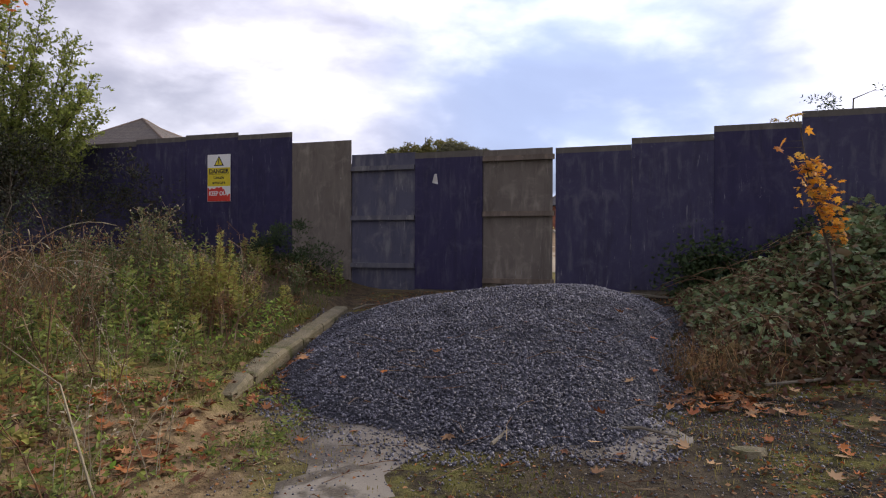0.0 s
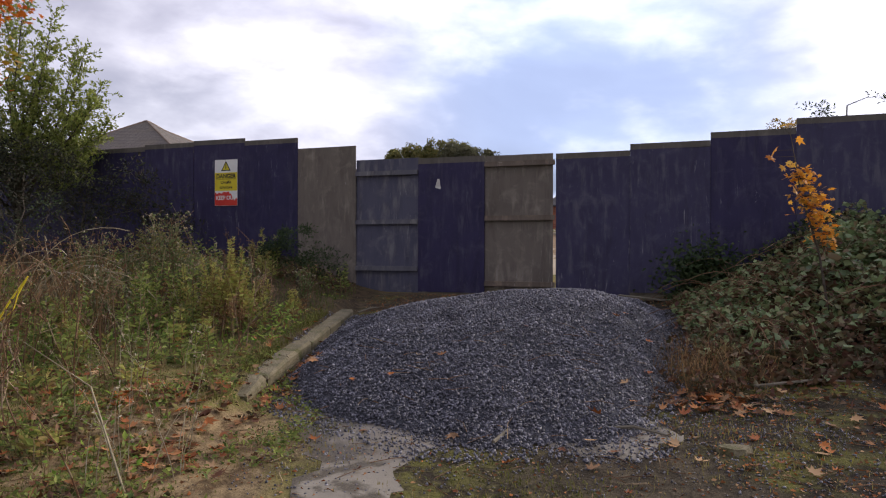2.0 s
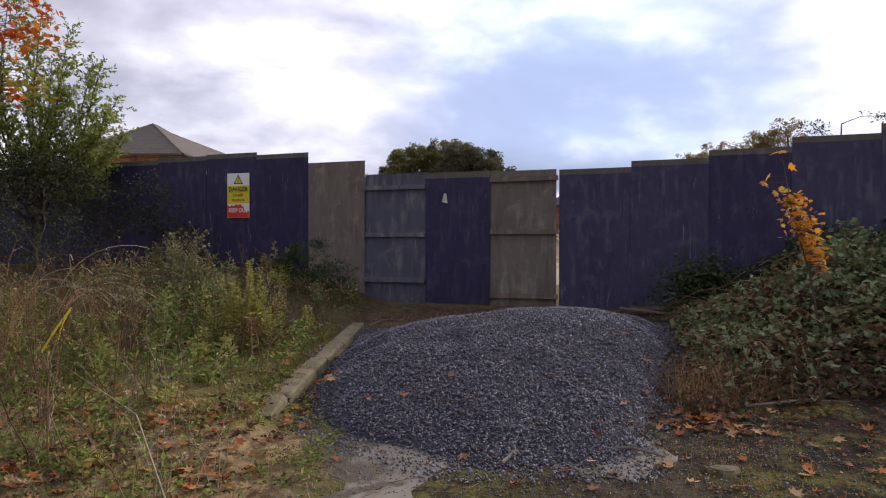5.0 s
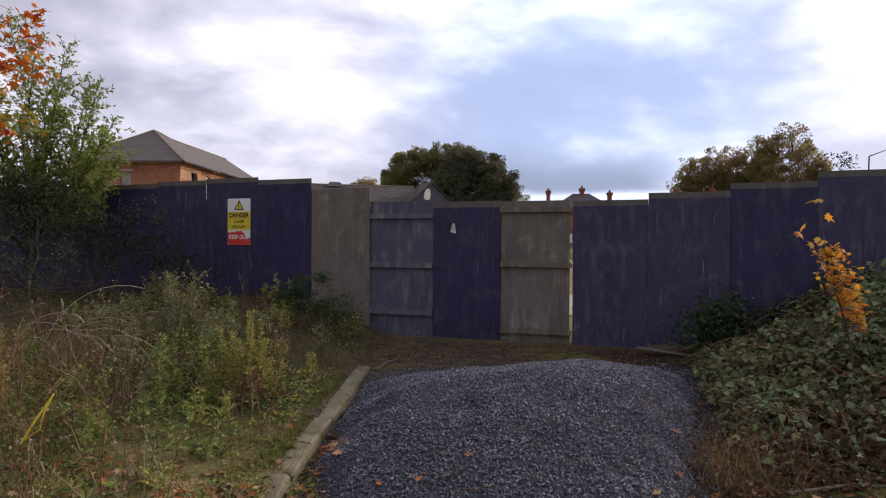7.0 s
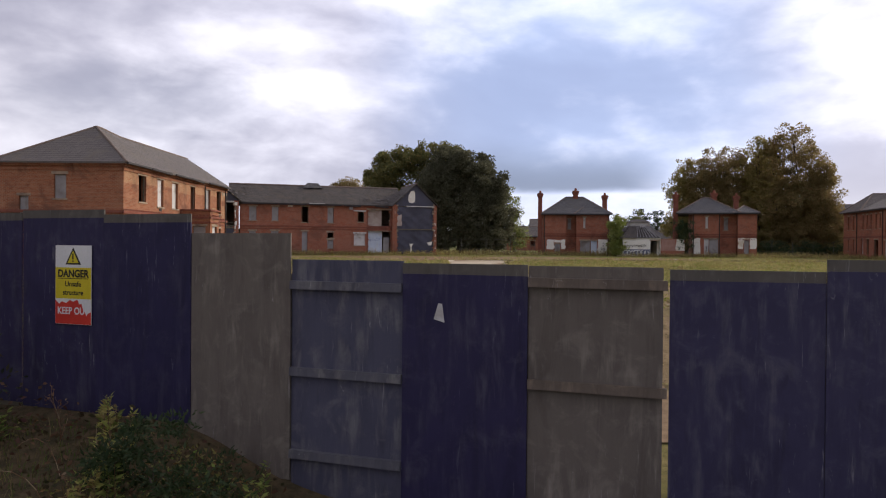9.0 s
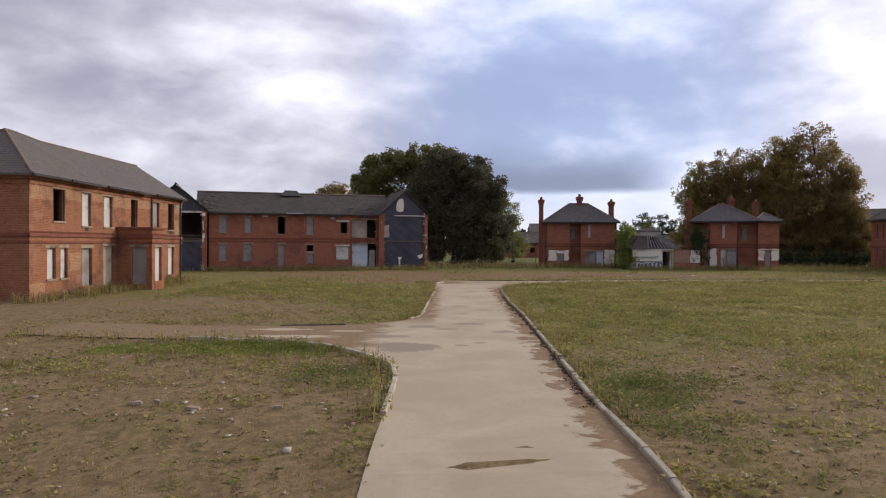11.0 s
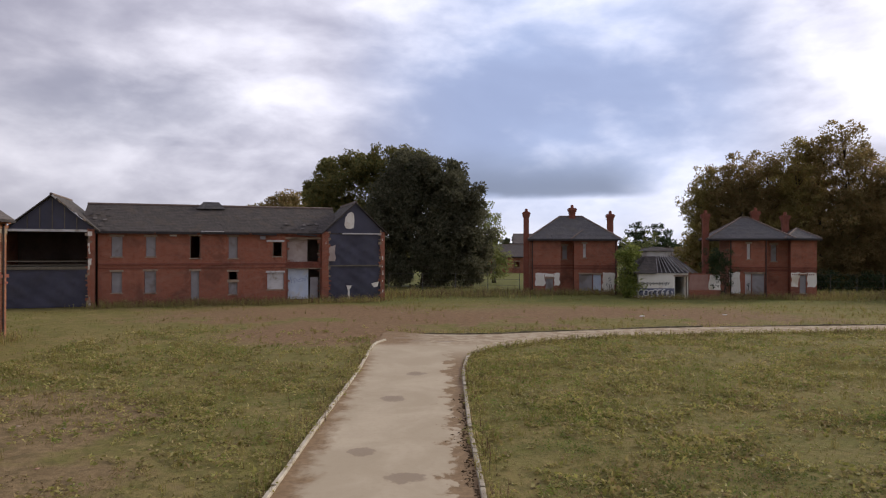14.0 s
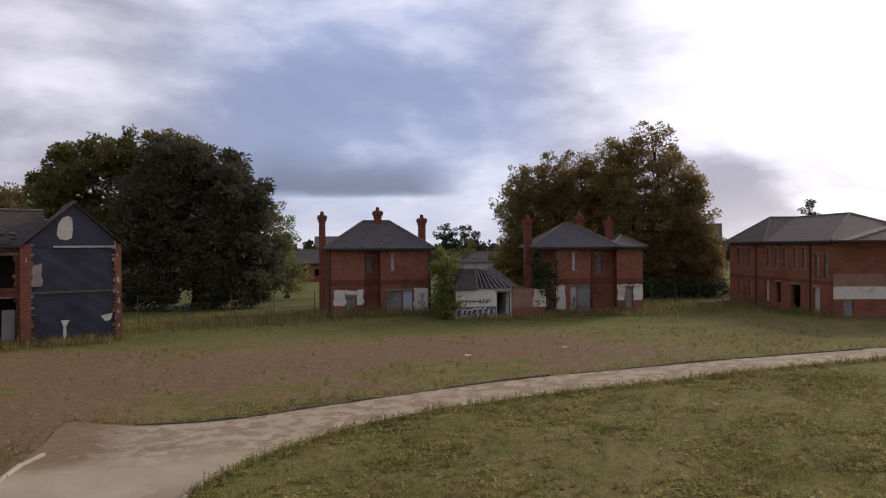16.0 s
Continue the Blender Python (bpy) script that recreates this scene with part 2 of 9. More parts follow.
def earth_mix(name):
    """The ground: turf, bare earth and gritty soil in patches."""
    def build(n):
        s = n.add("ShaderNodeSeparateXYZ")
        n.link(n.obj, s.inputs[0])
        x, y = s.outputs[0], s.outputs[1]
        big = n.noise(n.obj, 0.11, 7, 0.6, 0.8)
        mid = n.noise(n.obj, 0.55, 6, 0.62, 0.5)
        fine = n.noise(n.obj, 6.0, 5, 0.65)
        grit = n.noise(n.obj, 38.0, 4, 0.7)
        clump = n.noise(n.obj, 2.2, 5, 0.62, 0.4)
        turf = n.mix(n.ramp(mid, 0.35, 0.68), (0.158, 0.150, 0.046), (0.245, 0.196, 0.078))
        turf = n.mix(n.math("MULTIPLY", n.ramp(big, 0.52, 0.66), 0.6), turf, (0.20, 0.19, 0.040))
        turf = n.mix(n.math("MULTIPLY", n.ramp(clump, 0.46, 0.66), 0.55), turf, (0.105, 0.100, 0.032))
        turf = n.mix(n.math("MULTIPLY", n.ramp(fine, 0.47, 0.72), 0.8), turf, (0.25, 0.185, 0.080))
        turf = n.mix(n.math("MULTIPLY", n.ramp(n.noise(n.obj, 9.0, 5, 0.7), 0.48, 0.68), 0.55), turf, (0.060, 0.058, 0.020))
        soil = n.mix(n.ramp(fine, 0.3, 0.7), (0.178, 0.126, 0.064), (0.280, 0.202, 0.108))
        soil = n.mix(n.math("MULTIPLY", n.ramp(clump, 0.50, 0.66), 0.6), soil, (0.105, 0.085, 0.040))
        soil = n.mix(n.math("MULTIPLY", n.ramp(n.noise(n.obj, 11.0, 5, 0.7), 0.52, 0.66), 0.6), soil, (0.085, 0.060, 0.034))
        soil = n.mix(n.ramp(grit, 0.62, 0.8), soil, (0.32, 0.28, 0.22))
        # where soil lies bare: beyond the paths, beside the turning, and at the drive
        yw = n.math("ADD", y, n.math("ADD", n.math("MULTIPLY", n.math("SUBTRACT", big, 0.5), 22.0), n.math("MULTIPLY", n.math("SUBTRACT", mid, 0.5), 9.0)))
        band = n.math("MULTIPLY", n.ramp(yw, 63.0, 69.0), n.ramp(yw, 82.0, 73.0))
        band = n.math("MULTIPLY", band, n.math("MULTIPLY", n.ramp(x, -24.0, -6.0), n.ramp(x, 32.0, 18.0)))
        apart = n.vmath("DISTANCE", n.vmath("MULTIPLY", n.obj, (1.0, 1.0, 0.0)).outputs[0], (-3.4, 62.5, 0.0)).outputs["Value"]
        band = n.math("MAXIMUM", band, n.ramp(n.math("ADD", apart, n.math("MULTIPLY", n.math("SUBTRACT", mid, 0.5), 6.0)), 7.5, 2.5))
        yv = n.math("ADD", y, n.math("MULTIPLY", n.math("SUBTRACT", n.noise(n.obj, 0.25, 5, 0.6, 0.5), 0.5), 16.0))
        xv = n.math("ADD", x, n.math("MULTIPLY", n.math("SUBTRACT", n.noise(n.vmath("ADD", n.obj, (40.0, 9.0, 0.0)).outputs[0], 0.22, 5, 0.6, 0.5), 0.5), 18.0))
        west = n.math("MULTIPLY", n.math("MULTIPLY", n.ramp(xv, -2.0, -8.0), n.ramp(yv, 26.0, 33.0)), n.ramp(yv, 52.0, 40.0))
        near = n.math("MULTIPLY", n.ramp(n.math("ADD", y, n.math("MULTIPLY", n.math("SUBTRACT", mid, 0.5), 10.0)), 33.0, 27.0), n.math("MULTIPLY", n.ramp(y, 13.0, 14.5), n.math("MULTIPLY", n.ramp(xv, -26.0, -14.0), n.ramp(n.math("ADD", x, n.math("MULTIPLY", mid, 12.0)), 26.0, 16.0))))
        drive = n.math("MULTIPLY", n.ramp(n.math("ADD", y, n.math("MULTIPLY", x, 0.31)), 12.6, 11.2), n.math("MULTIPLY", n.ramp(x, -2.2, -1.2), n.ramp(x, 16.0, 9.0)))
        verge = n.math("MULTIPLY", n.ramp(y, 6.2, 4.2), n.ramp(x, -6.5, -3.5))
        drive = n.math("MAXIMUM", drive, n.math("MULTIPLY", verge, 0.75))
        soil = n.mix(n.math("MULTIPLY", band, 0.75), soil, n.mix(n.ramp(fine, 0.3, 0.7), (0.150, 0.090, 0.052), (0.255, 0.160, 0.092)))
        lawn = n.math("MULTIPLY", n.ramp(yw, 76.0, 84.0), n.ramp(mid, 0.30, 0.55))
        turf = n.mix(n.math("MULTIPLY", lawn, 0.75), turf, n.mix(n.ramp(fine, 0.35, 0.65), (0.060, 0.080, 0.020), (0.120, 0.140, 0.036)))
        bare = n.math("MULTIPLY", band, 0.34)
        bare = n.math("ADD", bare, n.math("MULTIPLY", west, 0.42))
        bare = n.math("ADD", bare, n.math("MULTIPLY", near, 0.25))
        bare = n.math("ADD", bare, n.math("MULTIPLY", drive, 0.42))
        pick = n.math("ADD", n.math("ADD", n.math("MULTIPLY", big, 0.5), n.math("MULTIPLY", mid, 0.5)), bare)
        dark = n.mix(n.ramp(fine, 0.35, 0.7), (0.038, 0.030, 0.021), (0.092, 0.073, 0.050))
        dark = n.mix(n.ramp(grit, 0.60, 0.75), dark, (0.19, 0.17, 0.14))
        # the drive's right side darkens: shade there is put into the earth's colour
        shaded_earth = n.mix(n.ramp(fine, 0.35, 0.7), (0.020, 0.016, 0.012), (0.046, 0.036, 0.026))
        dark = n.mix(n.ramp(n.math("ADD", x, n.math("MULTIPLY", n.math("SUBTRACT", mid, 0.5), 5.0)), 0.9, 2.4), dark, shaded_earth)
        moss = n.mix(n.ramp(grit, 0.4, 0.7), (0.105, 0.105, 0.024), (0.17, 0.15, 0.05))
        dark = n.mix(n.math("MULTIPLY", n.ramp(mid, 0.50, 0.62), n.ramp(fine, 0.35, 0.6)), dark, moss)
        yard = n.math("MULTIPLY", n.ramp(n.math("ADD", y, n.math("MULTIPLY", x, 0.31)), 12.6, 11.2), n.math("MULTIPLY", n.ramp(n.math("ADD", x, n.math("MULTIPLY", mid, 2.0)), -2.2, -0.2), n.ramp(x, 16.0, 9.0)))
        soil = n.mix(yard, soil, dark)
        col = n.mix(n.ramp(pick, 0.53, 0.74), turf, soil)
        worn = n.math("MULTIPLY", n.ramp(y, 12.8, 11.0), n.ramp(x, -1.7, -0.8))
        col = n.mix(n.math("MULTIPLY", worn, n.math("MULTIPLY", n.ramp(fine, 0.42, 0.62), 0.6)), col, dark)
        # sandy, mossy earth beside the kerb, with warm sunlight put into its colour
        sandy = n.math("MULTIPLY", n.math("MULTIPLY", n.ramp(y, 5.9, 4.4), n.ramp(x, -0.7, -1.5)), n.ramp(x, -6.0, -4.2))
        sunlit_sand = n.mix(n.ramp(fine, 0.35, 0.65), (0.125, 0.083, 0.045), (0.36, 0.26, 0.14))
        sunlit_sand = n.mix(n.math("MULTIPLY", n.ramp(n.noise(n.obj, 1.4, 5, 0.6, 0.5), 0.5, 0.6), n.ramp(grit, 0.35, 0.6)), sunlit_sand, (0.165, 0.170, 0.035))
        col = n.mix(n.math("MULTIPLY", sandy, 0.9), col, sunlit_sand)
        # dark earth of the bank, shade under the weeds put into its colour
        bank_shade = n.math("MULTIPLY", n.ramp(n.math("ADD", y, n.math("MULTIPLY", x, 0.31)), 4.2, 6.8), n.math("MULTIPLY", n.ramp(y, 16.0, 14.0), n.ramp(x, -1.3, -1.8)))
        col = n.mix(n.math("MULTIPLY", bank_shade, 0.85), col, n.mix(n.ramp(fine, 0.35, 0.65), (0.035, 0.026, 0.018), (0.085, 0.058, 0.036)))
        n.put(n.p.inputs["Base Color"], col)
        n.p.inputs["Roughness"].default_value = 0.95
        n.p.inputs["Specular IOR Level"].default_value = 0.1
        bump(n, n.math("ADD", n.math("MULTIPLY", fine, 1.0), n.math("MULTIPLY", grit, 0.5)), 0.9, 0.05)
    return material(name, build)


def drive_surface(name, a, b, wet, wet_lo, wet_hi, speck):
    """Worn concrete with damp brown patches and grit."""
    def build(n):
        mid = n.noise(n.obj, 0.42, 6, 0.6, 0.7)
        fine = n.noise(n.obj, 3.0, 6, 0.65, 0.2)
        grit = n.noise(n.obj, 70.0, 3, 0.7)
        col = n.mix(n.ramp(fine, 0.3, 0.7), a, b)
        damp = n.ramp(n.math("ADD", n.math("MULTIPLY", mid, 0.75), n.math("MULTIPLY", fine, 0.25)), wet_lo, wet_hi)
        col = n.mix(n.math("MULTIPLY", damp, 0.8), col, wet)
        col = n.mix(n.ramp(grit, 0.66, 0.8), col, speck)
        cover = n.math("ADD", n.math("MULTIPLY", n.noise(n.obj, 1.7, 6, 0.62, 0.5), 0.7), n.math("MULTIPLY", fine, 0.3))
        col = n.mix(n.math("MULTIPLY", n.ramp(cover, 0.49, 0.56), 0.9), col, n.mix(n.ramp(grit, 0.35, 0.7), (0.036, 0.029, 0.021), (0.105, 0.085, 0.06)))
        n.put(n.p.inputs["Base Color"], col)
        n.put(n.p.inputs["Roughness"], n.math("SUBTRACT", 0.85, n.math("MULTIPLY", damp, 0.4)))
        n.p.inputs["Specular IOR Level"].default_value = 0.3
        bump(n, n.math("ADD", grit, fine), 0.35, 0.008)
    return material(name, build)


GROUND = earth_mix("turf_and_soil")


def path_surface(name):
    """Pale worn concrete: soil creeping in from the edges, silt over the turning, a few damp patches."""
    def build(n):
        s = n.add("ShaderNodeSeparateXYZ")
        n.link(n.obj, s.inputs[0])
        x, y = s.outputs[0], s.outputs[1]
        mid = n.noise(n.obj, 0.55, 5, 0.55, 0.6)
        lump = n.noise(n.obj, 1.6, 6, 0.6, 0.4)
        fine = n.noise(n.obj, 9.0, 5, 0.6)
        grit = n.noise(n.obj, 70.0, 3, 0.7)
        col = n.mix(n.ramp(mid, 0.35, 0.7), (0.385, 0.318, 0.222), (0.455, 0.382, 0.275))
        col = n.mix(n.math("MULTIPLY", n.ramp(fine, 0.45, 0.75), 0.3), col, (0.34, 0.275, 0.19))
        def stains(spots):
            """Patches about given places, their outlines broken by noise."""
            out = None
            for cx, cy, rx, ry in spots:
                u = n.math("MULTIPLY", n.math("SUBTRACT", x, cx), 1.0 / rx)
                v = n.math("MULTIPLY", n.math("SUBTRACT", y, cy), 1.0 / ry)
                d = n.math("ADD", n.math("ADD", n.math("MULTIPLY", u, u), n.math("MULTIPLY", v, v)), n.math("ADD", n.math("MULTIPLY", n.math("SUBTRACT", lump, 0.5), 4.6), n.math("MULTIPLY", n.math("SUBTRACT", fine, 0.5), 1.6)))
                m = n.ramp(d, 1.20, 0.75)
                out = m if out is None else n.math("MAXIMUM", out, m)
            return out
        damp = stains(((-0.75, 29.8, 0.85, 0.85), (0.73, 30.2, 0.16, 0.14), (1.24, 30.7, 0.18, 0.15), (1.05, 35.0, 0.45, 0.28), (0.3, 33.6, 0.42, 0.22), (-0.5, 34.2, 0.5, 0.35), (2.0, 33.0, 0.36, 0.32), (-1.45, 31.8, 0.6, 0.28), (0.75, 41.4, 0.32, 0.3), (1.8, 39.7, 0.5, 0.28), (0.9, 38.2, 0.3, 0.2), (2.9, 58.6, 0.5, 0.22), (1.6, 58.8, 0.42, 0.22), (0.9, 59.9, 0.7, 0.3), (1.2, 46.5, 0.35, 0.4), (1.7, 50.5, 0.3, 0.4)))
        streaky = n.noise(n.vmath("MULTIPLY", n.obj, (0.5, 1.6, 1.0)).outputs[0], 1.0, 5, 0.6, 0.5)
        damp = n.math("MAXIMUM", damp, n.math("MULTIPLY", n.ramp(streaky, 0.60, 0.68), n.math("MULTIPLY", n.ramp(y, 57.0, 60.0), 0.7)))
        slabs = stains(((-4.8, 33.3, 0.85, 0.26), (-3.9, 31.75, 1.3, 0.28), (-2.6, 33.0, 0.5, 0.18)))
        wob = n.math("MULTIPLY", n.math("SUBTRACT", lump, 0.5), 1.5)
        xw = n.math("ADD", x, wob)
        body = n.ramp(y, 57.0, 52.0)
        along = n.math("SUBTRACT", n.math("ADD", x, n.math("MULTIPLY", wob, 1.5)), n.math("MULTIPLY", n.math("SUBTRACT", y, 22.5), 0.016))
        east = n.math("MULTIPLY", n.ramp(along, 2.32, 2.50), body)
        west = n.math("MULTIPLY", n.math("MULTIPLY", n.ramp(xw, 0.15, -0.35), n.ramp(y, 34.0, 37.5)), body)
        turn = n.ramp(n.math("ADD", x, n.math("MULTIPLY", wob, 1.5)), -1.2, -2.2)
        far = n.math("MULTIPLY", n.ramp(y, 56.0, 59.0), n.ramp(n.math("ADD", n.math("MULTIPLY", lump, 0.6), n.math("MULTIPLY", mid, 0.4)), 0.45, 0.55))
        spill = n.math("MULTIPLY", n.ramp(n.math("ADD", x, n.math("MULTIPLY", wob, 2.4)), 2.3, 0.7), n.ramp(n.math("ADD", y, wob), 56.8, 58.3))
        silt = n.math("MAXIMUM", n.math("MAXIMUM", east, west), n.math("MAXIMUM", turn, n.math("MAXIMUM", spill, n.math("MULTIPLY", far, 0.7))))
        col = n.mix(n.math("MULTIPLY", damp, 0.75), col, (0.225, 0.165, 0.105))
        silt = n.math("MULTIPLY", silt, n.math("SUBTRACT", 1.0, n.math("MULTIPLY", slabs, n.ramp(x, -1.6, -2.2))))
        col = n.mix(n.math("MULTIPLY", silt, 0.93), col, n.mix(n.ramp(fine, 0.3, 0.7), (0.168, 0.106, 0.055), (0.252, 0.168, 0.090)))
        col = n.mix(n.math("MULTIPLY", n.ramp(grit, 0.62, 0.8), 0.4), col, (0.25, 0.20, 0.14))
        n.put(n.p.inputs["Base Color"], col)
        n.put(n.p.inputs["Roughness"], n.math("SUBTRACT", 0.9, n.math("MULTIPLY", damp, 0.35)))
        n.p.inputs["Specular IOR Level"].default_value = 0.2
        bump(n, n.math("ADD", grit, fine), 0.3, 0.008)
    return material(name, build)


PATH_TOP = path_surface("worn_path_concrete")
SLAB = drive_surface("wet_slab_concrete", (0.19, 0.168, 0.138), (0.255, 0.23, 0.19), (0.11, 0.09, 0.066), 0.46, 0.60, (0.08, 0.07, 0.06))
EDGING = plain("concrete_edging", (0.34, 0.29, 0.21), (0.47, 0.42, 0.33), 2.0, 0.85, 50, 0.6, stain=(0.16, 0.12, 0.075), stain_scale=1.6)
EDGING_PALE = plain("pale_concrete_edging", (0.46, 0.40, 0.30), (0.58, 0.52, 0.41), 2.0, 0.85, 50, 0.6, stain=(0.27, 0.21, 0.13), stain_scale=1.6)
KERB = plain("mossy_kerb_concrete", (0.135, 0.116, 0.072), (0.215, 0.182, 0.118), 5.0, 0.9, 45, 0.9, stain=(0.085, 0.085, 0.03), stain_scale=3.5)
NAVY = painted_ply("navy_painted_ply", (0.031, 0.026, 0.072), (0.11, 0.105, 0.13), 0.5)
# lighter and darker copies of the navy, for the sunny and shaded ends
NAVY_LIT = painted_ply("lit_navy_painted_ply", (0.046, 0.042, 0.088), (0.14, 0.135, 0.16), 0.6)
NAVY_SHADED = painted_ply("shaded_navy_painted_ply", (0.025, 0.021, 0.066), (0.09, 0.085, 0.115), 0.35)
GREY_PLY = painted_ply("weathered_grey_ply", (0.155, 0.133, 0.112), (0.27, 0.237, 0.20), 0.8, 0.8)
BLUE_PLY = painted_ply("faded_blue_grey_ply", (0.084, 0.084, 0.122), (0.20, 0.195, 0.20), 0.7, 0.75)
STRIP_PLY = painted_ply("dark_bare_ply", (0.115, 0.104, 0.090), (0.20, 0.18, 0.155), 0.7, 0.8)
RAIL_WOOD = painted_ply("brown_stained_rail", (0.135, 0.108, 0.085), (0.27, 0.205, 0.15), 0.8, 0.8)
RAIL_BLUE = painted_ply("pale_blue_grey_rail", (0.105, 0.103, 0.122), (0.21, 0.20, 0.19), 0.7, 0.75)
TIMBER = painted_ply("weathered_timber", (0.155, 0.135, 0.10), (0.25, 0.22, 0.17), 0.7, 0.85)
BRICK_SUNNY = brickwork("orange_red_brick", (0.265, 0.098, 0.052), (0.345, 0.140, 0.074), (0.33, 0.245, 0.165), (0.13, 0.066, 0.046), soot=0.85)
BRICK = brickwork("red_brick", (0.29, 0.098, 0.058), (0.355, 0.130, 0.078), (0.29, 0.21, 0.16), (0.14, 0.068, 0.05), soot=0.6)
BRICK_DARK = brickwork("moulded_red_brick", (0.21, 0.068, 0.046), (0.265, 0.09, 0.058), (0.20, 0.13, 0.10), (0.11, 0.05, 0.04), soot=0.55)
BRICK_WORN = brickwork("worn_pale_brick", (0.33, 0.155, 0.082), (0.42, 0.225, 0.125), (0.43, 0.34, 0.225), (0.22, 0.13, 0.08), soot=0.8)
SLATE = slates("grey_slate", (0.088, 0.085, 0.088), (0.120, 0.115, 0.115), (0.11, 0.10, 0.075))
SLATE_BROWN = slates("lichened_slate", (0.122, 0.106, 0.097), (0.146, 0.127, 0.116), (0.14, 0.115, 0.082))
SLATE_OLD = slates("brown_weathered_slate", (0.066, 0.058, 0.053), (0.092, 0.080, 0.072), (0.115, 0.088, 0.060))
RIDGE = plain("ridge_clay", (0.16, 0.12, 0.10), (0.22, 0.17, 0.14), 4, 0.8)
STONE = plain("sandstone_dressing", (0.31, 0.235, 0.165), (0.39, 0.31, 0.225), 3, 0.85, 50, 0.3, stain=(0.15, 0.11, 0.085), stain_scale=1.2)
BOARD = plain("grey_security_sheet", (0.27, 0.258, 0.26), (0.34, 0.328, 0.325), 1.5, 0.55, 30, 0.15, 0.0, stain=(0.22, 0.19, 0.17), stain_scale=0.9)
BOARD_PALE = plain("pale_window_board", (0.55, 0.54, 0.53), (0.66, 0.65, 0.63), 1.5, 0.6, 30, 0.15, stain=(0.38, 0.34, 0.29), stain_scale=1.1)
BOARD_CREAM = plain("cream_door_board", (0.62, 0.55, 0.40), (0.70, 0.63, 0.48), 1.5, 0.6, 30, 0.15, stain=(0.45, 0.36, 0.24), stain_scale=1.1)
PLASTER = plain("stained_white_plaster", (0.80, 0.77, 0.67), (0.86, 0.84, 0.76), 1.4, 0.9, 30, 0.3, stain=(0.66, 0.58, 0.45), stain_scale=0.8)
PAINT_BLUE = plain("pale_blue_painted_plaster", (0.54, 0.63, 0.74), (0.66, 0.73, 0.81), 1.4, 0.85, 30, 0.3, stain=(0.62, 0.62, 0.60), stain_scale=0.9)
TARP = plain("dark_blue_tarpaulin", (0.042, 0.043, 0.066), (0.060, 0.061, 0.092), 0.8, 0.5, 14, 0.8, stain=(0.055, 0.055, 0.075), stain_scale=1.0, spec=0.4)
INSIDE = plain("dark_inner_wall", (0.10, 0.075, 0.06), (0.15, 0.11, 0.09), 1.0, 0.95)
IRON = plain("dark_painted_iron", (0.025, 0.022, 0.022), (0.05, 0.04, 0.038), 6, 0.6)
GALV = plain("dull_wire", (0.10, 0.10, 0.095), (0.16, 0.155, 0.15), 6, 0.7, metal=0.3)
BARK = plain("rough_bark", (0.065, 0.052, 0.040), (0.11, 0.09, 0.07), 8, 0.95, 30, 0.8)


# ---------- mesh helpers ----------
class Mesh:
    """Collects corners and faces; becomes one mesh."""

    def __init__(self):
        self.v, self.f = [], []

    def face(self, *pts):
        k = len(self.v)
        self.v += [tuple(p) for p in pts]
        self.f.append(tuple(range(k, k + len(pts))))
        return self

    def solid(self, bottom, top):
        """A prism between two outlines with as many corners."""
        k, n = len(self.v), len(bottom)
        self.v += [tuple(p) for p in bottom] + [tuple(p) for p in top]
        self.f.append(tuple(range(k + n - 1, k - 1, -1)))
        self.f.append(tuple(range(k + n, k + 2 * n)))
        for i in range(n):
            j = (i + 1) % n
            self.f.append((k + i, k + j, k + n + j, k + n + i))
        return self

    def box(self, x0, x1, y0, y1, z0, z1):
        ring = ((x0, y0), (x1, y0), (x1, y1), (x0, y1))
        return self.solid([(x, y, z0) for x, y in ring], [(x, y, z1) for x, y in ring])

    def beam(self, a, b, w, h):
        """A square bar from a to b, w wide and h high."""
        a, b = Vector(a), Vector(b)
        d = (b - a).normalized()
        side = d.cross(Vector((0, 0, 1)))
        side = Vector((1, 0, 0)) if side.length < 1e-4 else side.normalized()
        up = side.cross(d).normalized()
        ring = [side * (w / 2 * i) + up * (h / 2 * j) for i, j in ((-1, -1), (1, -1), (1, 1), (-1, 1))]
        return self.solid([a + r for r in ring], [b + r for r in ring])

    def tube(self, pts, radii, sides=6):
        k, n = len(self.v), len(pts)
        for i, p in enumerate(pts):
            p = Vector(p)
            d = (Vector(pts[min(i + 1, n - 1)]) - Vector(pts[max(i - 1, 0)])).normalized()
            side = d.orthogonal().normalized()
            up = d.cross(side)
            for j in range(sides):
                a = 2 * math.pi * j / sides
                self.v.append(tuple(p + (side * math.cos(a) + up * math.sin(a)) * radii[i]))
        for i in range(n - 1):
            for j in range(sides):
                q = (j + 1) % sides
                self.f.append((k + i * sides + j, k + i * sides + q, k + (i + 1) * sides + q, k + (i + 1) * sides + j))
        self.f.append(tuple(range(k + sides - 1, k - 1, -1)))
        self.f.append(tuple(range(k + (n - 1) * sides, k + n * sides)))
        return self

    def data(self, name):
        me = bpy.data.meshes.new(name)
        me.from_pydata(self.v, [], self.f)
        return me


def part(name, mesh, mat, parent=None, label="", smooth=False):
    """Links a mesh as one object under a thing or a part, or at top level."""
    me = mesh.data(name) if isinstance(mesh, Mesh) else mesh
    if mat is not None:
        me.materials.append(mat)
    if smooth:
        me.shade_smooth()
    ob = new(name, me)
    ob.parent = parent
    return tagged(ob, label)


def thing(name, m, label, category, group="", kind=""):
    ob = new(name)
    ob.empty_display_size = 0.3
    ob.matrix_world = m
    return tagged(ob, label, category, group, kind)


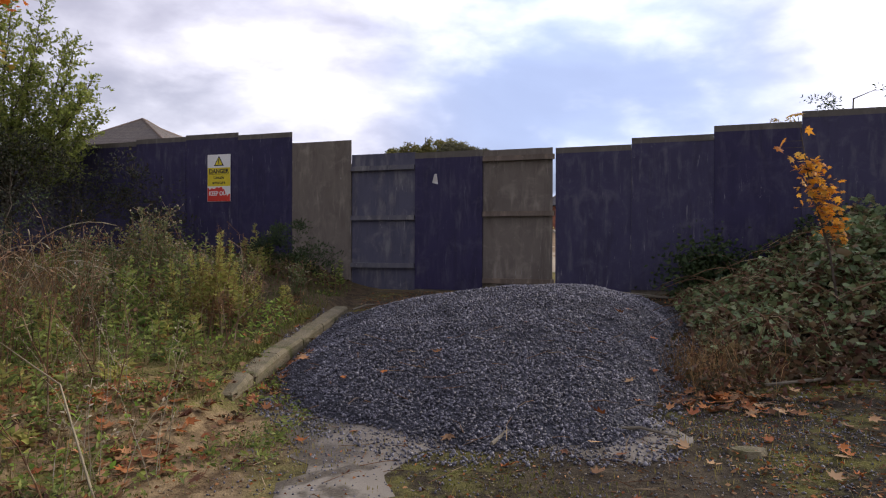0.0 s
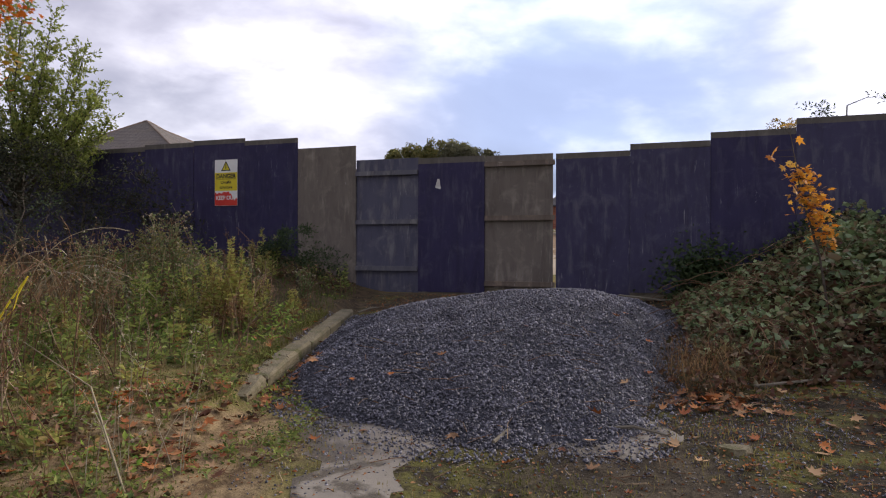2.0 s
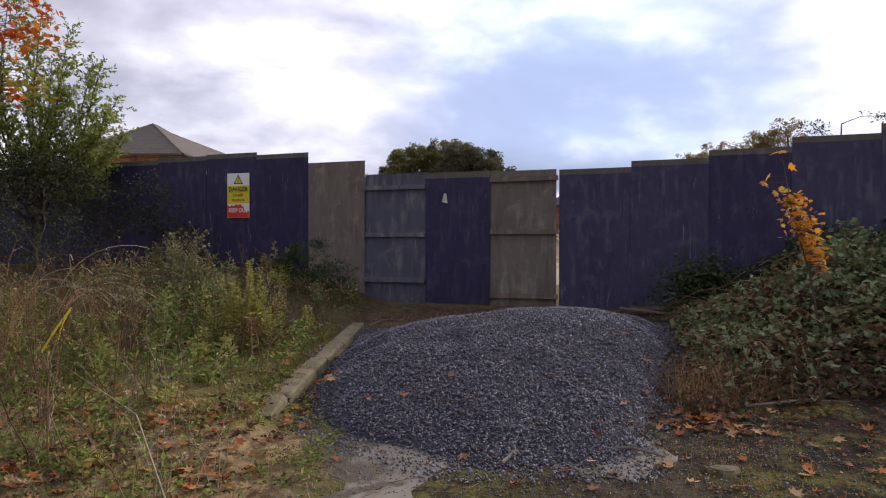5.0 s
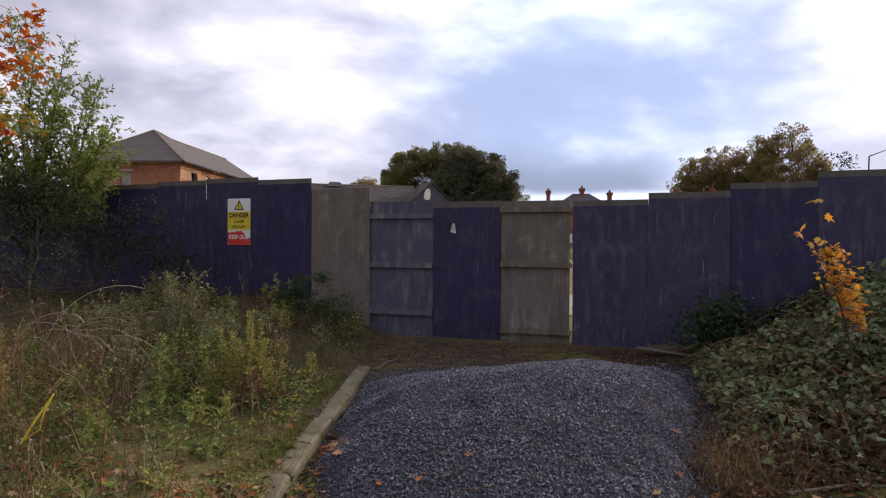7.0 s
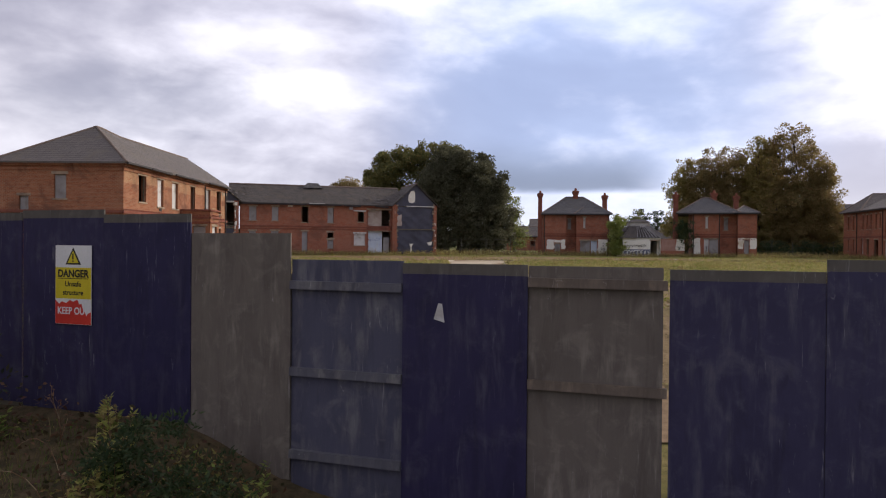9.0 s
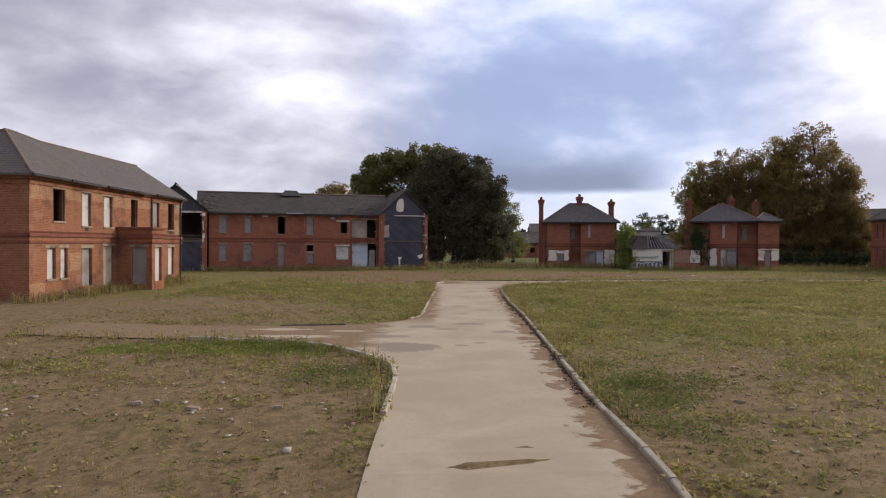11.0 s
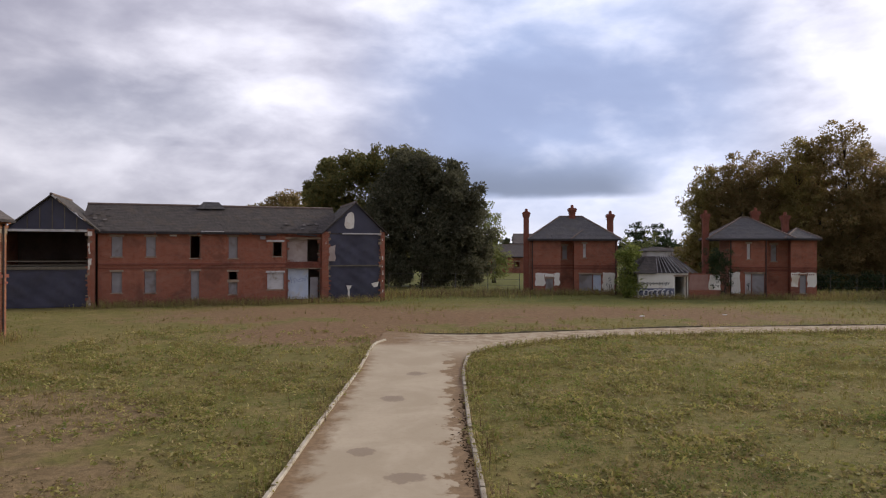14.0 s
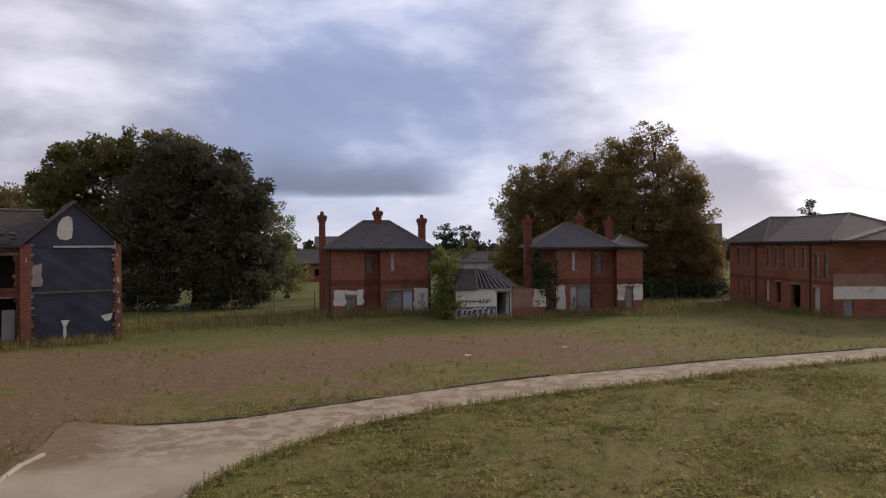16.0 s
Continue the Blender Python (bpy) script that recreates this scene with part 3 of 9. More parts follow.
def swift(name, verts, faces):
    """A mesh from numpy arrays; all faces with as many corners."""
    me = bpy.data.meshes.new(name)
    k = faces.shape[1]
    me.vertices.add(len(verts))
    me.vertices.foreach_set("co", np.asarray(verts, np.float32).ravel())
    me.loops.add(faces.size)
    me.loops.foreach_set("vertex_index", faces.astype(np.int32).ravel())
    me.polygons.add(len(faces))
    me.polygons.foreach_set("loop_start", np.arange(0, faces.size, k, dtype=np.int32))
    me.update(calc_edges=True)
    return me


def smooth01(a, b, x):
    t = np.clip((np.asarray(x, float) - a) / (b - a), 0, 1)
    return t * t * (3 - 2 * t)


# ---------- the lie of the land ----------
FX, FY, FC, FS = -0.367, 11.894, 0.9549, -0.2970      # the hoarding's origin and its direction
SITE = 1.28                                            # level of the old grounds


def along(x, y):
    return (np.asarray(x) - FX) * FC + (np.asarray(y) - FY) * FS


def beyond(x, y):
    return (np.asarray(y) - FY) * FC - (np.asarray(x) - FX) * FS


def fence_at(s, z=0.0, off=0.0):
    """The place s metres along the hoarding, off metres behind it."""
    return Vector((FX + FC * s - FS * off, FY + FS * s + FC * off, z))


def mound(x, y):
    """Height of the heap of stone over the ground: a long front slope, steeper at one flank."""
    x, y = np.asarray(x, float), np.asarray(y, float)
    west = np.interp(y, [4.05, 4.4, 4.8, 5.1, 5.5, 6.0, 9.0, 9.5], [-0.2, -0.5, -0.98, -1.26, -1.5, -1.58, -1.5, -1.1])
    east = np.interp(y, [4.05, 4.2, 4.7, 5.4, 6.9, 8.7, 9.5], [1.0, 1.18, 1.38, 1.64, 2.25, 2.72, 2.5])
    u = (x - west) / (east - west) + 0.012 * np.sin(5.3 * y + 1.0) + 0.008 * np.sin(11.0 * y)
    across = np.interp(u, [0, 0.04, 0.09, 0.17, 0.245, 0.34, 0.43, 0.55, 0.67, 0.79, 0.885, 0.96, 1.0], [0, 0.13, 0.265, 0.40, 0.48, 0.55, 0.60, 0.64, 0.655, 0.62, 0.51, 0.28, 0])
    w = y + 0.05 * np.sin(4.1 * x + 0.5) + 0.03 * np.sin(9.0 * x)
    deep = np.interp(w, [4.05, 4.25, 4.6, 5.2, 6.0, 6.6, 7.05, 7.5, 8.0, 8.5, 9.0, 9.4], [0, 0.09, 0.23, 0.46, 0.76, 0.94, 1.0, 0.91, 0.74, 0.50, 0.24, 0])
    return across * deep + 0.008 * np.sin(6.1 * x + 2.0 * np.sin(4.0 * y)) * np.minimum(1, 6 * across * deep)


def land(x, y):
    x, y = np.asarray(x, float), np.asarray(y, float)
    d, s = beyond(x, y), along(x, y)
    z = np.interp(d, [-60, -14, -8.5, -7.0, -2.2, 0.0, 3.0, 8.6, 9.6], [-0.62, -0.52, -0.45, -0.40, -0.08, 0.04, 0.42, 1.23, SITE])
    fade = 1 - smooth01(0.0, 9.0, d)
    z = z + 0.62 * smooth01(-1.0, -3.2, s) * smooth01(-5.5, -0.2, d) * fade
    z = z + 0.75 * smooth01(3.3, 7.0, s) * smooth01(-6.0, -1.0, d) * fade
    z = z + 0.15 * smooth01(-1.64, -1.80, x) * smooth01(3.2, 5.2, y) * (1 - smooth01(-2.2, -1.2, d))
    rough = 0.035 * np.sin(1.7 * x + 0.4 * np.sin(0.9 * y)) * np.sin(1.3 * y + 0.7) + 0.02 * np.sin(4.1 * x + 1.3) * np.sin(3.7 * y)
    z = z + rough * (1 - smooth01(-2.0, 2.0, d)) * smooth01(-0.3, -2.6, x)
    inner = smooth01(9.8, 11.5, d)
    z = z - inner * (0.025 + 0.02 * np.sin(0.7 * x) * np.sin(0.61 * y) + 0.012 * np.sin(2.3 * x + y) * np.sin(1.9 * y))
    return z


def build_ground():
    xs = np.concatenate([-np.geomspace(2600, 90, 12), np.arange(-80, -13, 3.0), np.arange(-13, 10.01, 0.2), np.arange(12, 84, 3.0), np.geomspace(90, 2600, 12)])
    ys = np.concatenate([-np.geomspace(600, 8, 10), np.arange(-6, 2, 0.5), np.arange(2, 15, 0.2), np.arange(15, 70, 0.8), np.arange(70, 130, 3.0), np.geomspace(135, 3200, 14)])
    gx, gy = np.meshgrid(xs, ys)
    v = np.stack([gx, gy, land(gx, gy)], -1).reshape(-1, 3)
    w, h = len(xs), len(ys)
    i = np.arange((h - 1) * w).reshape(h - 1, w)[:, :-1].ravel()
    me = swift("ground", v, np.stack([i, i + 1, i + w + 1, i + w], 1))
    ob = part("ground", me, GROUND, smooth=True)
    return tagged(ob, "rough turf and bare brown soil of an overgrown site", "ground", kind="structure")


ground = build_ground()


# ---------- paths ----------
RIGHT_EDGE = [(2.87, 22.5), (2.86, 24.8), (2.96, 28.4), (3.08, 33.0), (3.20, 38.7), (3.20, 43.0), (3.28, 47.0), (3.36, 50.3), (3.62, 53.3), (4.08, 55.4), (6.07, 57.6), (9.72, 59.9), (15.3, 61.4), (21.8, 62.2), (27.8, 63.0), (36.0, 63.4), (50.0, 63.2)]
CROSS_NORTH = [(50.0, 66.2), (36.5, 65.9), (28.0, 65.6), (21.5, 65.0), (15.0, 64.2), (8.4, 62.4), (4.55, 61.3), (1.9, 61.5), (-0.3, 62.9)]
LEFT_UPPER = [(-0.40, 57.3), (-0.36, 51.0), (-0.52, 43.2), (-0.60, 38.0), (-0.72, 36.9), (-0.98, 36.3)]
BRANCH_NORTH = [(-1.3, 35.7), (-2.7, 34.6), (-5.6, 34.1), (-9.0, 34.3), (-12.0, 34.9)]
BRANCH_SOUTH = [(-12.0, 31.9), (-9.0, 31.3), (-6.8, 31.15), (-4.4, 30.85), (-2.7, 30.0), (-1.7, 28.85), (-0.9, 27.3), (-0.66, 25.7), (-0.63, 22.5)]


def chain(pts, step):
    """Points at even steps along a smooth line."""
    pts = [Vector(p) for p in pts]
    fine = []
    for i in range(len(pts) - 1):
        a, b, c, d = pts[max(i - 1, 0)], pts[i], pts[i + 1], pts[min(i + 2, len(pts) - 1)]
        n = max(2, int((c - b).length / 0.15))
        for j in range(n):
            t = j / n
            fine.append(0.5 * (2 * b + (c - a) * t + (2 * a - 5 * b + 4 * c - d) * t * t + (3 * b - a - 3 * c + d) * t ** 3))
    fine.append(pts[-1])
    out, run = [fine[0]], 0.0
    for a, b in zip(fine, fine[1:]):
        run += (b - a).length
        if run >= step:
            out.append(b)
            run = 0.0
    return out


def build_path():
    m = Mesh()
    ring = []
    worn_end = [(-0.32, 61.6), (-0.24, 60.6), (-0.3, 59.6), (-0.36, 58.6)]
    for k, line in enumerate((RIGHT_EDGE, CROSS_NORTH, worn_end, LEFT_UPPER, BRANCH_NORTH, BRANCH_SOUTH)):
        ring += chain(line, 0.5)
    ring.append(Vector((-0.63, 22.5)))
    # the paving's edge is ragged where no edging holds it
    bm = bmesh.new()
    vs = [bm.verts.new((p.x, p.y, SITE + 0.012)) for p in ring]
    bm.faces.new(vs)
    bm.normal_update()
    bmesh.ops.triangulate(bm, faces=bm.faces[:], ngon_method="EAR_CLIP")
    me = bpy.data.meshes.new("path")
    bm.to_mesh(me)
    bm.free()
    ob = part("path", me, PATH_TOP)
    tagged(ob, "pale worn concrete path with damp brown patches", "path", kind="structure")
    ramp = Mesh()
    ys = np.arange(13.4, 22.51, 0.65)
    ys = list(ys[:-1]) + [22.5]

    def level(x, y):
        return min(float(land(x, y)) + 0.02, SITE + 0.012) if y < 21.8 else SITE + 0.012
    for a, b in zip(ys, ys[1:]):
        ramp.face((-0.63, a, level(-0.63, a)), (2.87, a, level(2.87, a)), (2.87, b, level(2.87, b)), (-0.63, b, level(-0.63, b)))
    tagged(part("path_ramp", ramp, PATH_TOP), "pale concrete path rising from the gate", "path", kind="structure")


def edging(name, line, label, skip=0.0, seed=1, mat=None):
    rnd = random.Random(seed)
    holder = thing(name, Matrix.Identity(4), label, "path edging", kind="structure")
    pts = chain(line, 0.92)
    for a, b in zip(pts, pts[1:]):
        if rnd.random() < skip:
            continue
        d = (b - a).normalized()
        n = Vector((-d.y, d.x))
        w, top = 0.05, 0.105 + rnd.uniform(-0.025, 0.015)
        a2, b2 = a + d * 0.012, b - d * 0.012
        za, zb = float(land(a.x, a.y)), float(land(b.x, b.y))
        tilt = rnd.uniform(-0.012, 0.012)
        low = [(*(p + n * q), z - 0.05) for p, q, z in ((a2, -w, za), (b2, -w, zb), (b2, w, zb), (a2, w, za))]
        mid = [(*(p + n * q), z + top - 0.015 + e) for p, q, z, e in ((a2, -w, za, tilt), (b2, -w, zb, -tilt), (b2, w, zb, -tilt), (a2, w, za, tilt))]
        cap = [(*(p + n * q), z + top + e) for p, q, z, e in ((a2, -w + 0.015, za, tilt), (b2, -w + 0.015, zb, -tilt), (b2, w - 0.015, zb, -tilt), (a2, w - 0.015, za, tilt))]
        m = Mesh()
        m.solid(low, mid).solid(mid, cap)
        part("edging_stone", m, mat or EDGING, holder)


build_path()
edging("path_edging_east", [(2.94, 16.0)] + RIGHT_EDGE[:11], "thin concrete edging along a path beside turf", 0.02, 3)
edging("path_edging_cross", [(p[0], p[1]) for p in reversed(CROSS_NORTH[1:-1])], "thin concrete edging along a path, partly sunk", 0.1, 4, KERB)
edging("path_edging_west", [(0.05, 58.9), (-0.12, 58.2)] + LEFT_UPPER, "thin pale concrete edging along a path", 0.0, 5, EDGING_PALE)
edging("path_edging_turning", BRANCH_SOUTH[2:], "thin curved concrete edging at a turning", 0.03, 6, EDGING_PALE)
edging("path_edging_bend", BRANCH_NORTH[:3], "broken concrete edging at a turning", 0.35, 7, KERB)


# ---------- the hoarding ----------
def build_hoarding():
    rz = math.degrees(math.atan2(FS, FC))
    h = thing("site_hoarding", pose(FX, FY, 0, 0, 0, rz), "tall stepped plywood site hoarding in navy and bare grey", "fence")
    rnd = random.Random(5)

    def sheet(name, s0, s1, z0, z1, mat, y=0.0, label=""):
        m = Mesh()
        g, t = 0.0015, 0.018
        lean = rnd.uniform(-0.006, 0.006)
        c = 0.004
        lo = [(s0 + g, y + lean), (s1 - g, y - lean), (s1 - g, y - lean + t), (s0 + g, y + lean + t)]
        m.solid([(a, b, z0) for a, b in lo], [(a, b, z1 + (c if i in (1, 2) else 0)) for i, (a, b) in enumerate(lo)])
        return part(name, m, mat, h, label)

    navy = [(-16.36, -15.14, 0.62, 2.93), (-15.14, -13.92, 0.62, 2.92), (-13.92, -12.7, 0.62, 2.93), (-12.7, -11.48, 0.62, 2.93), (-11.48, -10.25, 0.66, 2.93), (-10.25, -9.03, 0.66, 2.95), (-9.03, -7.80, 0.66, 2.96), (-7.80, -6.57, 0.66, 2.97), (-6.57, -5.34, 0.72, 3.01), (-5.34, -4.11, 0.68, 3.04), (-4.11, -2.90, 0.68, 2.985),
            (2.09, 3.31, 0.03, 2.475), (3.31, 4.54, 0.14, 2.58), (4.54, 5.76, 0.26, 2.71), (5.76, 6.98, 0.42, 2.86), (6.98, 8.20, 0.56, 3.01), (8.20, 9.42, 0.70, 3.14), (9.42, 10.64, 0.82, 3.27), (10.64, 11.86, 0.84, 3.30), (11.86, 13.08, 0.84, 3.32)]
    for i, (s0, s1, z0, z1) in enumerate(navy):
        y = 0.012 * (i % 2)
        # sun on the right-hand sheets and shade on the left are in the paint
        paint = sheet("panel", s0, s1, z0, z1 - 0.095, (NAVY if i % 3 == 1 else NAVY_LIT) if s0 > 2 else (NAVY_SHADED if i % 3 == 1 else NAVY), y)
        sheet("bare_top_strip", s0, s1, z1 - 0.094, z1, STRIP_PLY, y, "bare grey plywood strip")
        sheet("foot_board", s0, s1, z0 - 0.28, z0 - 0.002, TIMBER, y + 0.02, "brown earth-stained foot board")
    sheet("panel", -0.41, 0.84, 0.07, 2.385, NAVY, 0.0)
    sheet("bare_top_strip", -0.41, 0.84, 2.386, 2.49, STRIP_PLY, 0.0, "bare grey plywood strip")
    sheet("foot_board", -0.41, 0.84, -0.1, 0.068, TIMBER, 0.02)
    sheet("panel", -2.90, -1.66, 0.20, 2.775, GREY_PLY, 0.004, "bare grey weathered plywood")
    sheet("panel", -1.66, -0.41, -0.02, 2.505, BLUE_PLY, 0.03, "faded blue-grey plywood")
    sheet("panel", 0.84, 2.04, 0.17, 2.485, GREY_PLY, 0.03, "bare grey weathered plywood")
    sheet("foot_board", 0.84, 2.04, 0.0, 0.168, TIMBER, 0.035)
    for s0, s1, zs, wood in ((-1.655, -0.415, (2.20, 1.30, 0.44), RAIL_BLUE), (0.845, 2.075, (2.29, 1.345, 0.20), RAIL_WOOD)):
        for z in zs:
            m = Mesh()
            m.solid([(s0, -0.035, z), (s1, -0.035, z), (s1, 0.028, z), (s0, 0.028, z)], [(s0, -0.025, z + 0.085), (s1, -0.025, z + 0.085), (s1, 0.028, z + 0.085), (s0, 0.028, z + 0.085)])
            part("rail", m, wood, h, "weathered timber rail")
    for s in [q[0] for q in navy[:11]] + [-2.90, -1.66, -0.41, 0.84, 2.14] + [q[0] for q in navy[12:]]:
        base = float(land(*fence_at(s, 0, 0.1).xy)) - 0.2
        m = Mesh().box(s - 0.04, s + 0.04, 0.055, 0.13, base, min(2.35 + max(0.0, 0.12 * (abs(s) - 3.0)), 2.75))
        part("post", m, TIMBER, h, "timber post behind the sheets")
    # the torn scrap of paper
    m = Mesh()
    m.solid([(-0.08, -0.004, 1.95), (0.03, -0.004, 1.92), (0.005, -0.004, 2.10), (-0.035, -0.004, 2.105)], [(-0.08, -0.006, 1.95), (0.03, -0.006, 1.92), (0.005, -0.006, 2.10), (-0.035, -0.006, 2.105)])
    part("paper_scrap", m, BOARD_PALE, h, "torn scrap of white paper")
    return h


hoarding = build_hoarding()
SIGN_YELLOW = plain("sign_yellow", (0.62, 0.50, 0.02), (0.68, 0.56, 0.03), 3, 0.45, 30, 0.05)
SIGN_RED = plain("sign_red", (0.55, 0.035, 0.025), (0.62, 0.05, 0.03), 3, 0.45, 30, 0.05)
SIGN_WHITE = plain("sign_white", (0.70, 0.70, 0.68), (0.76, 0.76, 0.74), 3, 0.45, 30, 0.05)
SPRAY_BLUE = plain("blue_spray", (0.06, 0.12, 0.32), (0.08, 0.16, 0.38), 3, 0.5)
SIGN_BLACK = plain("sign_black", (0.012, 0.012, 0.012), (0.02, 0.02, 0.02), 3, 0.5, 30, 0.05)


def lettering(words, size, x, z, mat, parent, y, width=None, bold=0.02):
    c = bpy.data.curves.new("lettering", "FONT")
    c.body, c.size, c.align_x, c.extrude, c.offset = words, size, "CENTER", 0.0008, size * bold
    ob = bpy.data.objects.new("lettering", c)
    scene.collection.objects.link(ob)
    bpy.context.view_layer.update()
    me = bpy.data.meshes.new_from_object(ob.evaluated_get(bpy.context.evaluated_depsgraph_get()))
    bpy.data.objects.remove(ob)
    me.transform(Matrix.Rotation(radians(90), 4, "X"))
    if width:
        xs = [v.co.x for v in me.vertices]
        me.transform(Matrix.Diagonal((width / (max(xs) - min(xs)), 1, 1, 1)))
    me.transform(Matrix.Translation((x, y, z)))
    me.materials.clear()
    return part("lettering", me, mat, parent)


def build_sign():
    rz = math.degrees(math.atan2(FS, FC))
    p = fence_at(-4.80, 1.70, -0.012)
    s = thing("danger_sign", Matrix.Translation(p) @ pose(0, 0, 0, 0, 0, rz), "weathered yellow, white and red danger sign screwed to the hoarding", "sign")
    w, h = 0.535, 0.925
    part("plate", Mesh().box(0, w, -0.003, 0.003, 0, h), SIGN_WHITE, s)
    part("yellow_field", Mesh().box(0.004, w - 0.004, -0.0055, -0.003, 0.30, 0.665), SIGN_YELLOW, s)
    torn = [(0.004, 0.004), (w - 0.004, 0.004), (w - 0.004, 0.15), (0.49, 0.135), (0.465, 0.10), (0.44, 0.15), (0.415, 0.17), (0.39, 0.245), (0.36, 0.235), (0.33, 0.29), (0.27, 0.265), (0.22, 0.285), (0.16, 0.245), (0.10, 0.265), (0.06, 0.235), (0.004, 0.28)]
    part("red_field", Mesh().solid([(x, -0.003, z) for x, z in torn], [(x, -0.0055, z) for x, z in torn]), SIGN_RED, s, "torn red field")
    tri = Mesh()
    tri.solid([(w / 2 - 0.115, -0.003, 0.70), (w / 2 + 0.115, -0.003, 0.70), (w / 2, -0.003, 0.90)], [(w / 2 - 0.115, -0.0055, 0.70), (w / 2 + 0.115, -0.0055, 0.70), (w / 2, -0.0055, 0.90)])
    part("triangle", tri, SIGN_BLACK, s)
    inner = Mesh()
    inner.solid([(w / 2 - 0.082, -0.0055, 0.719), (w / 2 + 0.082, -0.0055, 0.719), (w / 2, -0.0055, 0.862)], [(w / 2 - 0.082, -0.008, 0.719), (w / 2 + 0.082, -0.008, 0.719), (w / 2, -0.008, 0.862)])
    part("triangle_field", inner, SIGN_YELLOW, s)
    part("warning_mark", Mesh().box(w / 2 - 0.009, w / 2 + 0.009, -0.0105, -0.008, 0.762, 0.83).box(w / 2 - 0.009, w / 2 + 0.009, -0.0105, -0.008, 0.732, 0.75), SIGN_BLACK, s)
    lettering("DANGER", 0.12, w / 2, 0.555, SIGN_BLACK, s, -0.0065, 0.46, 0.035)
    part("underline", Mesh().box(0.04, w - 0.04, -0.0065, -0.0055, 0.533, 0.541), SIGN_BLACK, s)
    lettering("Unsafe", 0.085, w / 2, 0.445, SIGN_BLACK, s, -0.0065, 0.24)
    lettering("structure", 0.085, w / 2, 0.345, SIGN_BLACK, s, -0.0065, 0.30)
    lettering("KEEP OUT", 0.115, w / 2, 0.12, SIGN_WHITE, s, -0.0065, 0.46)
    return s


build_sign()


# ---------- buildings ----------
def wall(parent, a, b, z0, z1, mat, openings=(), thick=0.3, name="wall", trim=(0, 0)):
    """A wall from a to b in plan, its outside on the right of that way, with openings that go through.
    openings: (from, to, bottom, top, filling); filling: a material, or None for a dark void.
    trim: how far the ends stop short, where another wall takes the corner."""
    a, b = Vector(a), Vector(b)
    d = (b - a).normalized()
    a, b = a + d * trim[0], b - d * trim[1]
    openings = [(o[0] - trim[0], o[1] - trim[0], *o[2:]) for o in openings]
    out = Vector((d.y, -d.x))
    L = (b - a).length
    us = sorted({0.0, L, *[o[0] for o in openings], *[o[1] for o in openings]})
    zs = sorted({z0, z1, *[o[2] for o in openings], *[o[3] for o in openings]})
    solid = {}
    for i in range(len(us) - 1):
        for j in range(len(zs) - 1):
            u, z = (us[i] + us[i + 1]) / 2, (zs[j] + zs[j + 1]) / 2
            solid[i, j] = not any(o[0] < u < o[1] and o[2] < z < o[3] for o in openings)
    m = Mesh()

    def at(u, k, z):
        p = a + d * u - out * k
        return (p.x, p.y, z)
    for (i, j), full in solid.items():
        if not full:
            continue
        u0, u1, w0, w1 = us[i], us[i + 1], zs[j], zs[j + 1]
        m.face(at(u0, 0, w0), at(u1, 0, w0), at(u1, 0, w1), at(u0, 0, w1))
        m.face(at(u1, thick, w0), at(u0, thick, w0), at(u0, thick, w1), at(u1, thick, w1))
        if not solid.get((i - 1, j)):
            m.face(at(u0, thick, w0), at(u0, 0, w0), at(u0, 0, w1), at(u0, thick, w1))
        if not solid.get((i + 1, j)):
            m.face(at(u1, 0, w0), at(u1, thick, w0), at(u1, thick, w1), at(u1, 0, w1))
        if not solid.get((i, j - 1)):
            m.face(at(u0, thick, w0), at(u1, thick, w0), at(u1, 0, w0), at(u0, 0, w0))
        if not solid.get((i, j + 1)):
            m.face(at(u0, 0, w1), at(u1, 0, w1), at(u1, thick, w1), at(u0, thick, w1))
    w = part(name, m, mat, parent)
    for u0, u1, w0, w1, fill in openings:
        def slab(u0, u1, k0, k1, w0, w1):
            return Mesh().solid([at(u0, k0, w0), at(u1, k0, w0), at(u1, k1, w0), at(u0, k1, w0)], [at(u0, k0, w1), at(u1, k0, w1), at(u1, k1, w1), at(u0, k1, w1)])
        tall = w1 - w0 > 1.75
        if fill is not None:
            win = part("door_board" if tall else "window_board", slab(u0 + 0.01, u1 - 0.01, 0.14, 0.165, w0, w1 - 0.01), fill, parent)
            part("batten", slab(u0 + 0.03, u1 - 0.03, 0.125, 0.14, (w0 + w1) / 2 - 0.03, (w0 + w1) / 2 + 0.03), fill, win)
        else:
            part("jamb", slab(u0, u0 + 0.06, 0.10, 0.16, w0, w1), TIMBER, parent, "rotten timber jamb")
            part("jamb", slab(u1 - 0.06, u1, 0.10, 0.16, w0, w1), TIMBER, parent, "rotten timber jamb")
        part("lintel", slab(u0 - 0.12, u1 + 0.12, -0.015, 0.1, w1 + 0.002, w1 + 0.16), STONE, parent, "stained stone lintel")
        if not tall:
            part("sill", slab(u0 - 0.08, u1 + 0.08, -0.06, 0.12, w0 - 0.09, w0 - 0.002), STONE, parent, "stone sill")
    return w


def course(parent, a, b, z, h, proud, mat, name="string_course"):
    """A band of moulded brick that stands proud of a wall."""
    a, b = Vector(a), Vector(b)
    d = (b - a).normalized()
    out = Vector((d.y, -d.x))
    a, b = a - d * 0.0, b + d * 0.0
    q = [a + out * proud, b + out * proud, b - out * 0.05, a - out * 0.05]
    part(name, Mesh().solid([(p.x, p.y, z) for p in q], [(p.x, p.y, z + h) for p in q]), mat, parent)


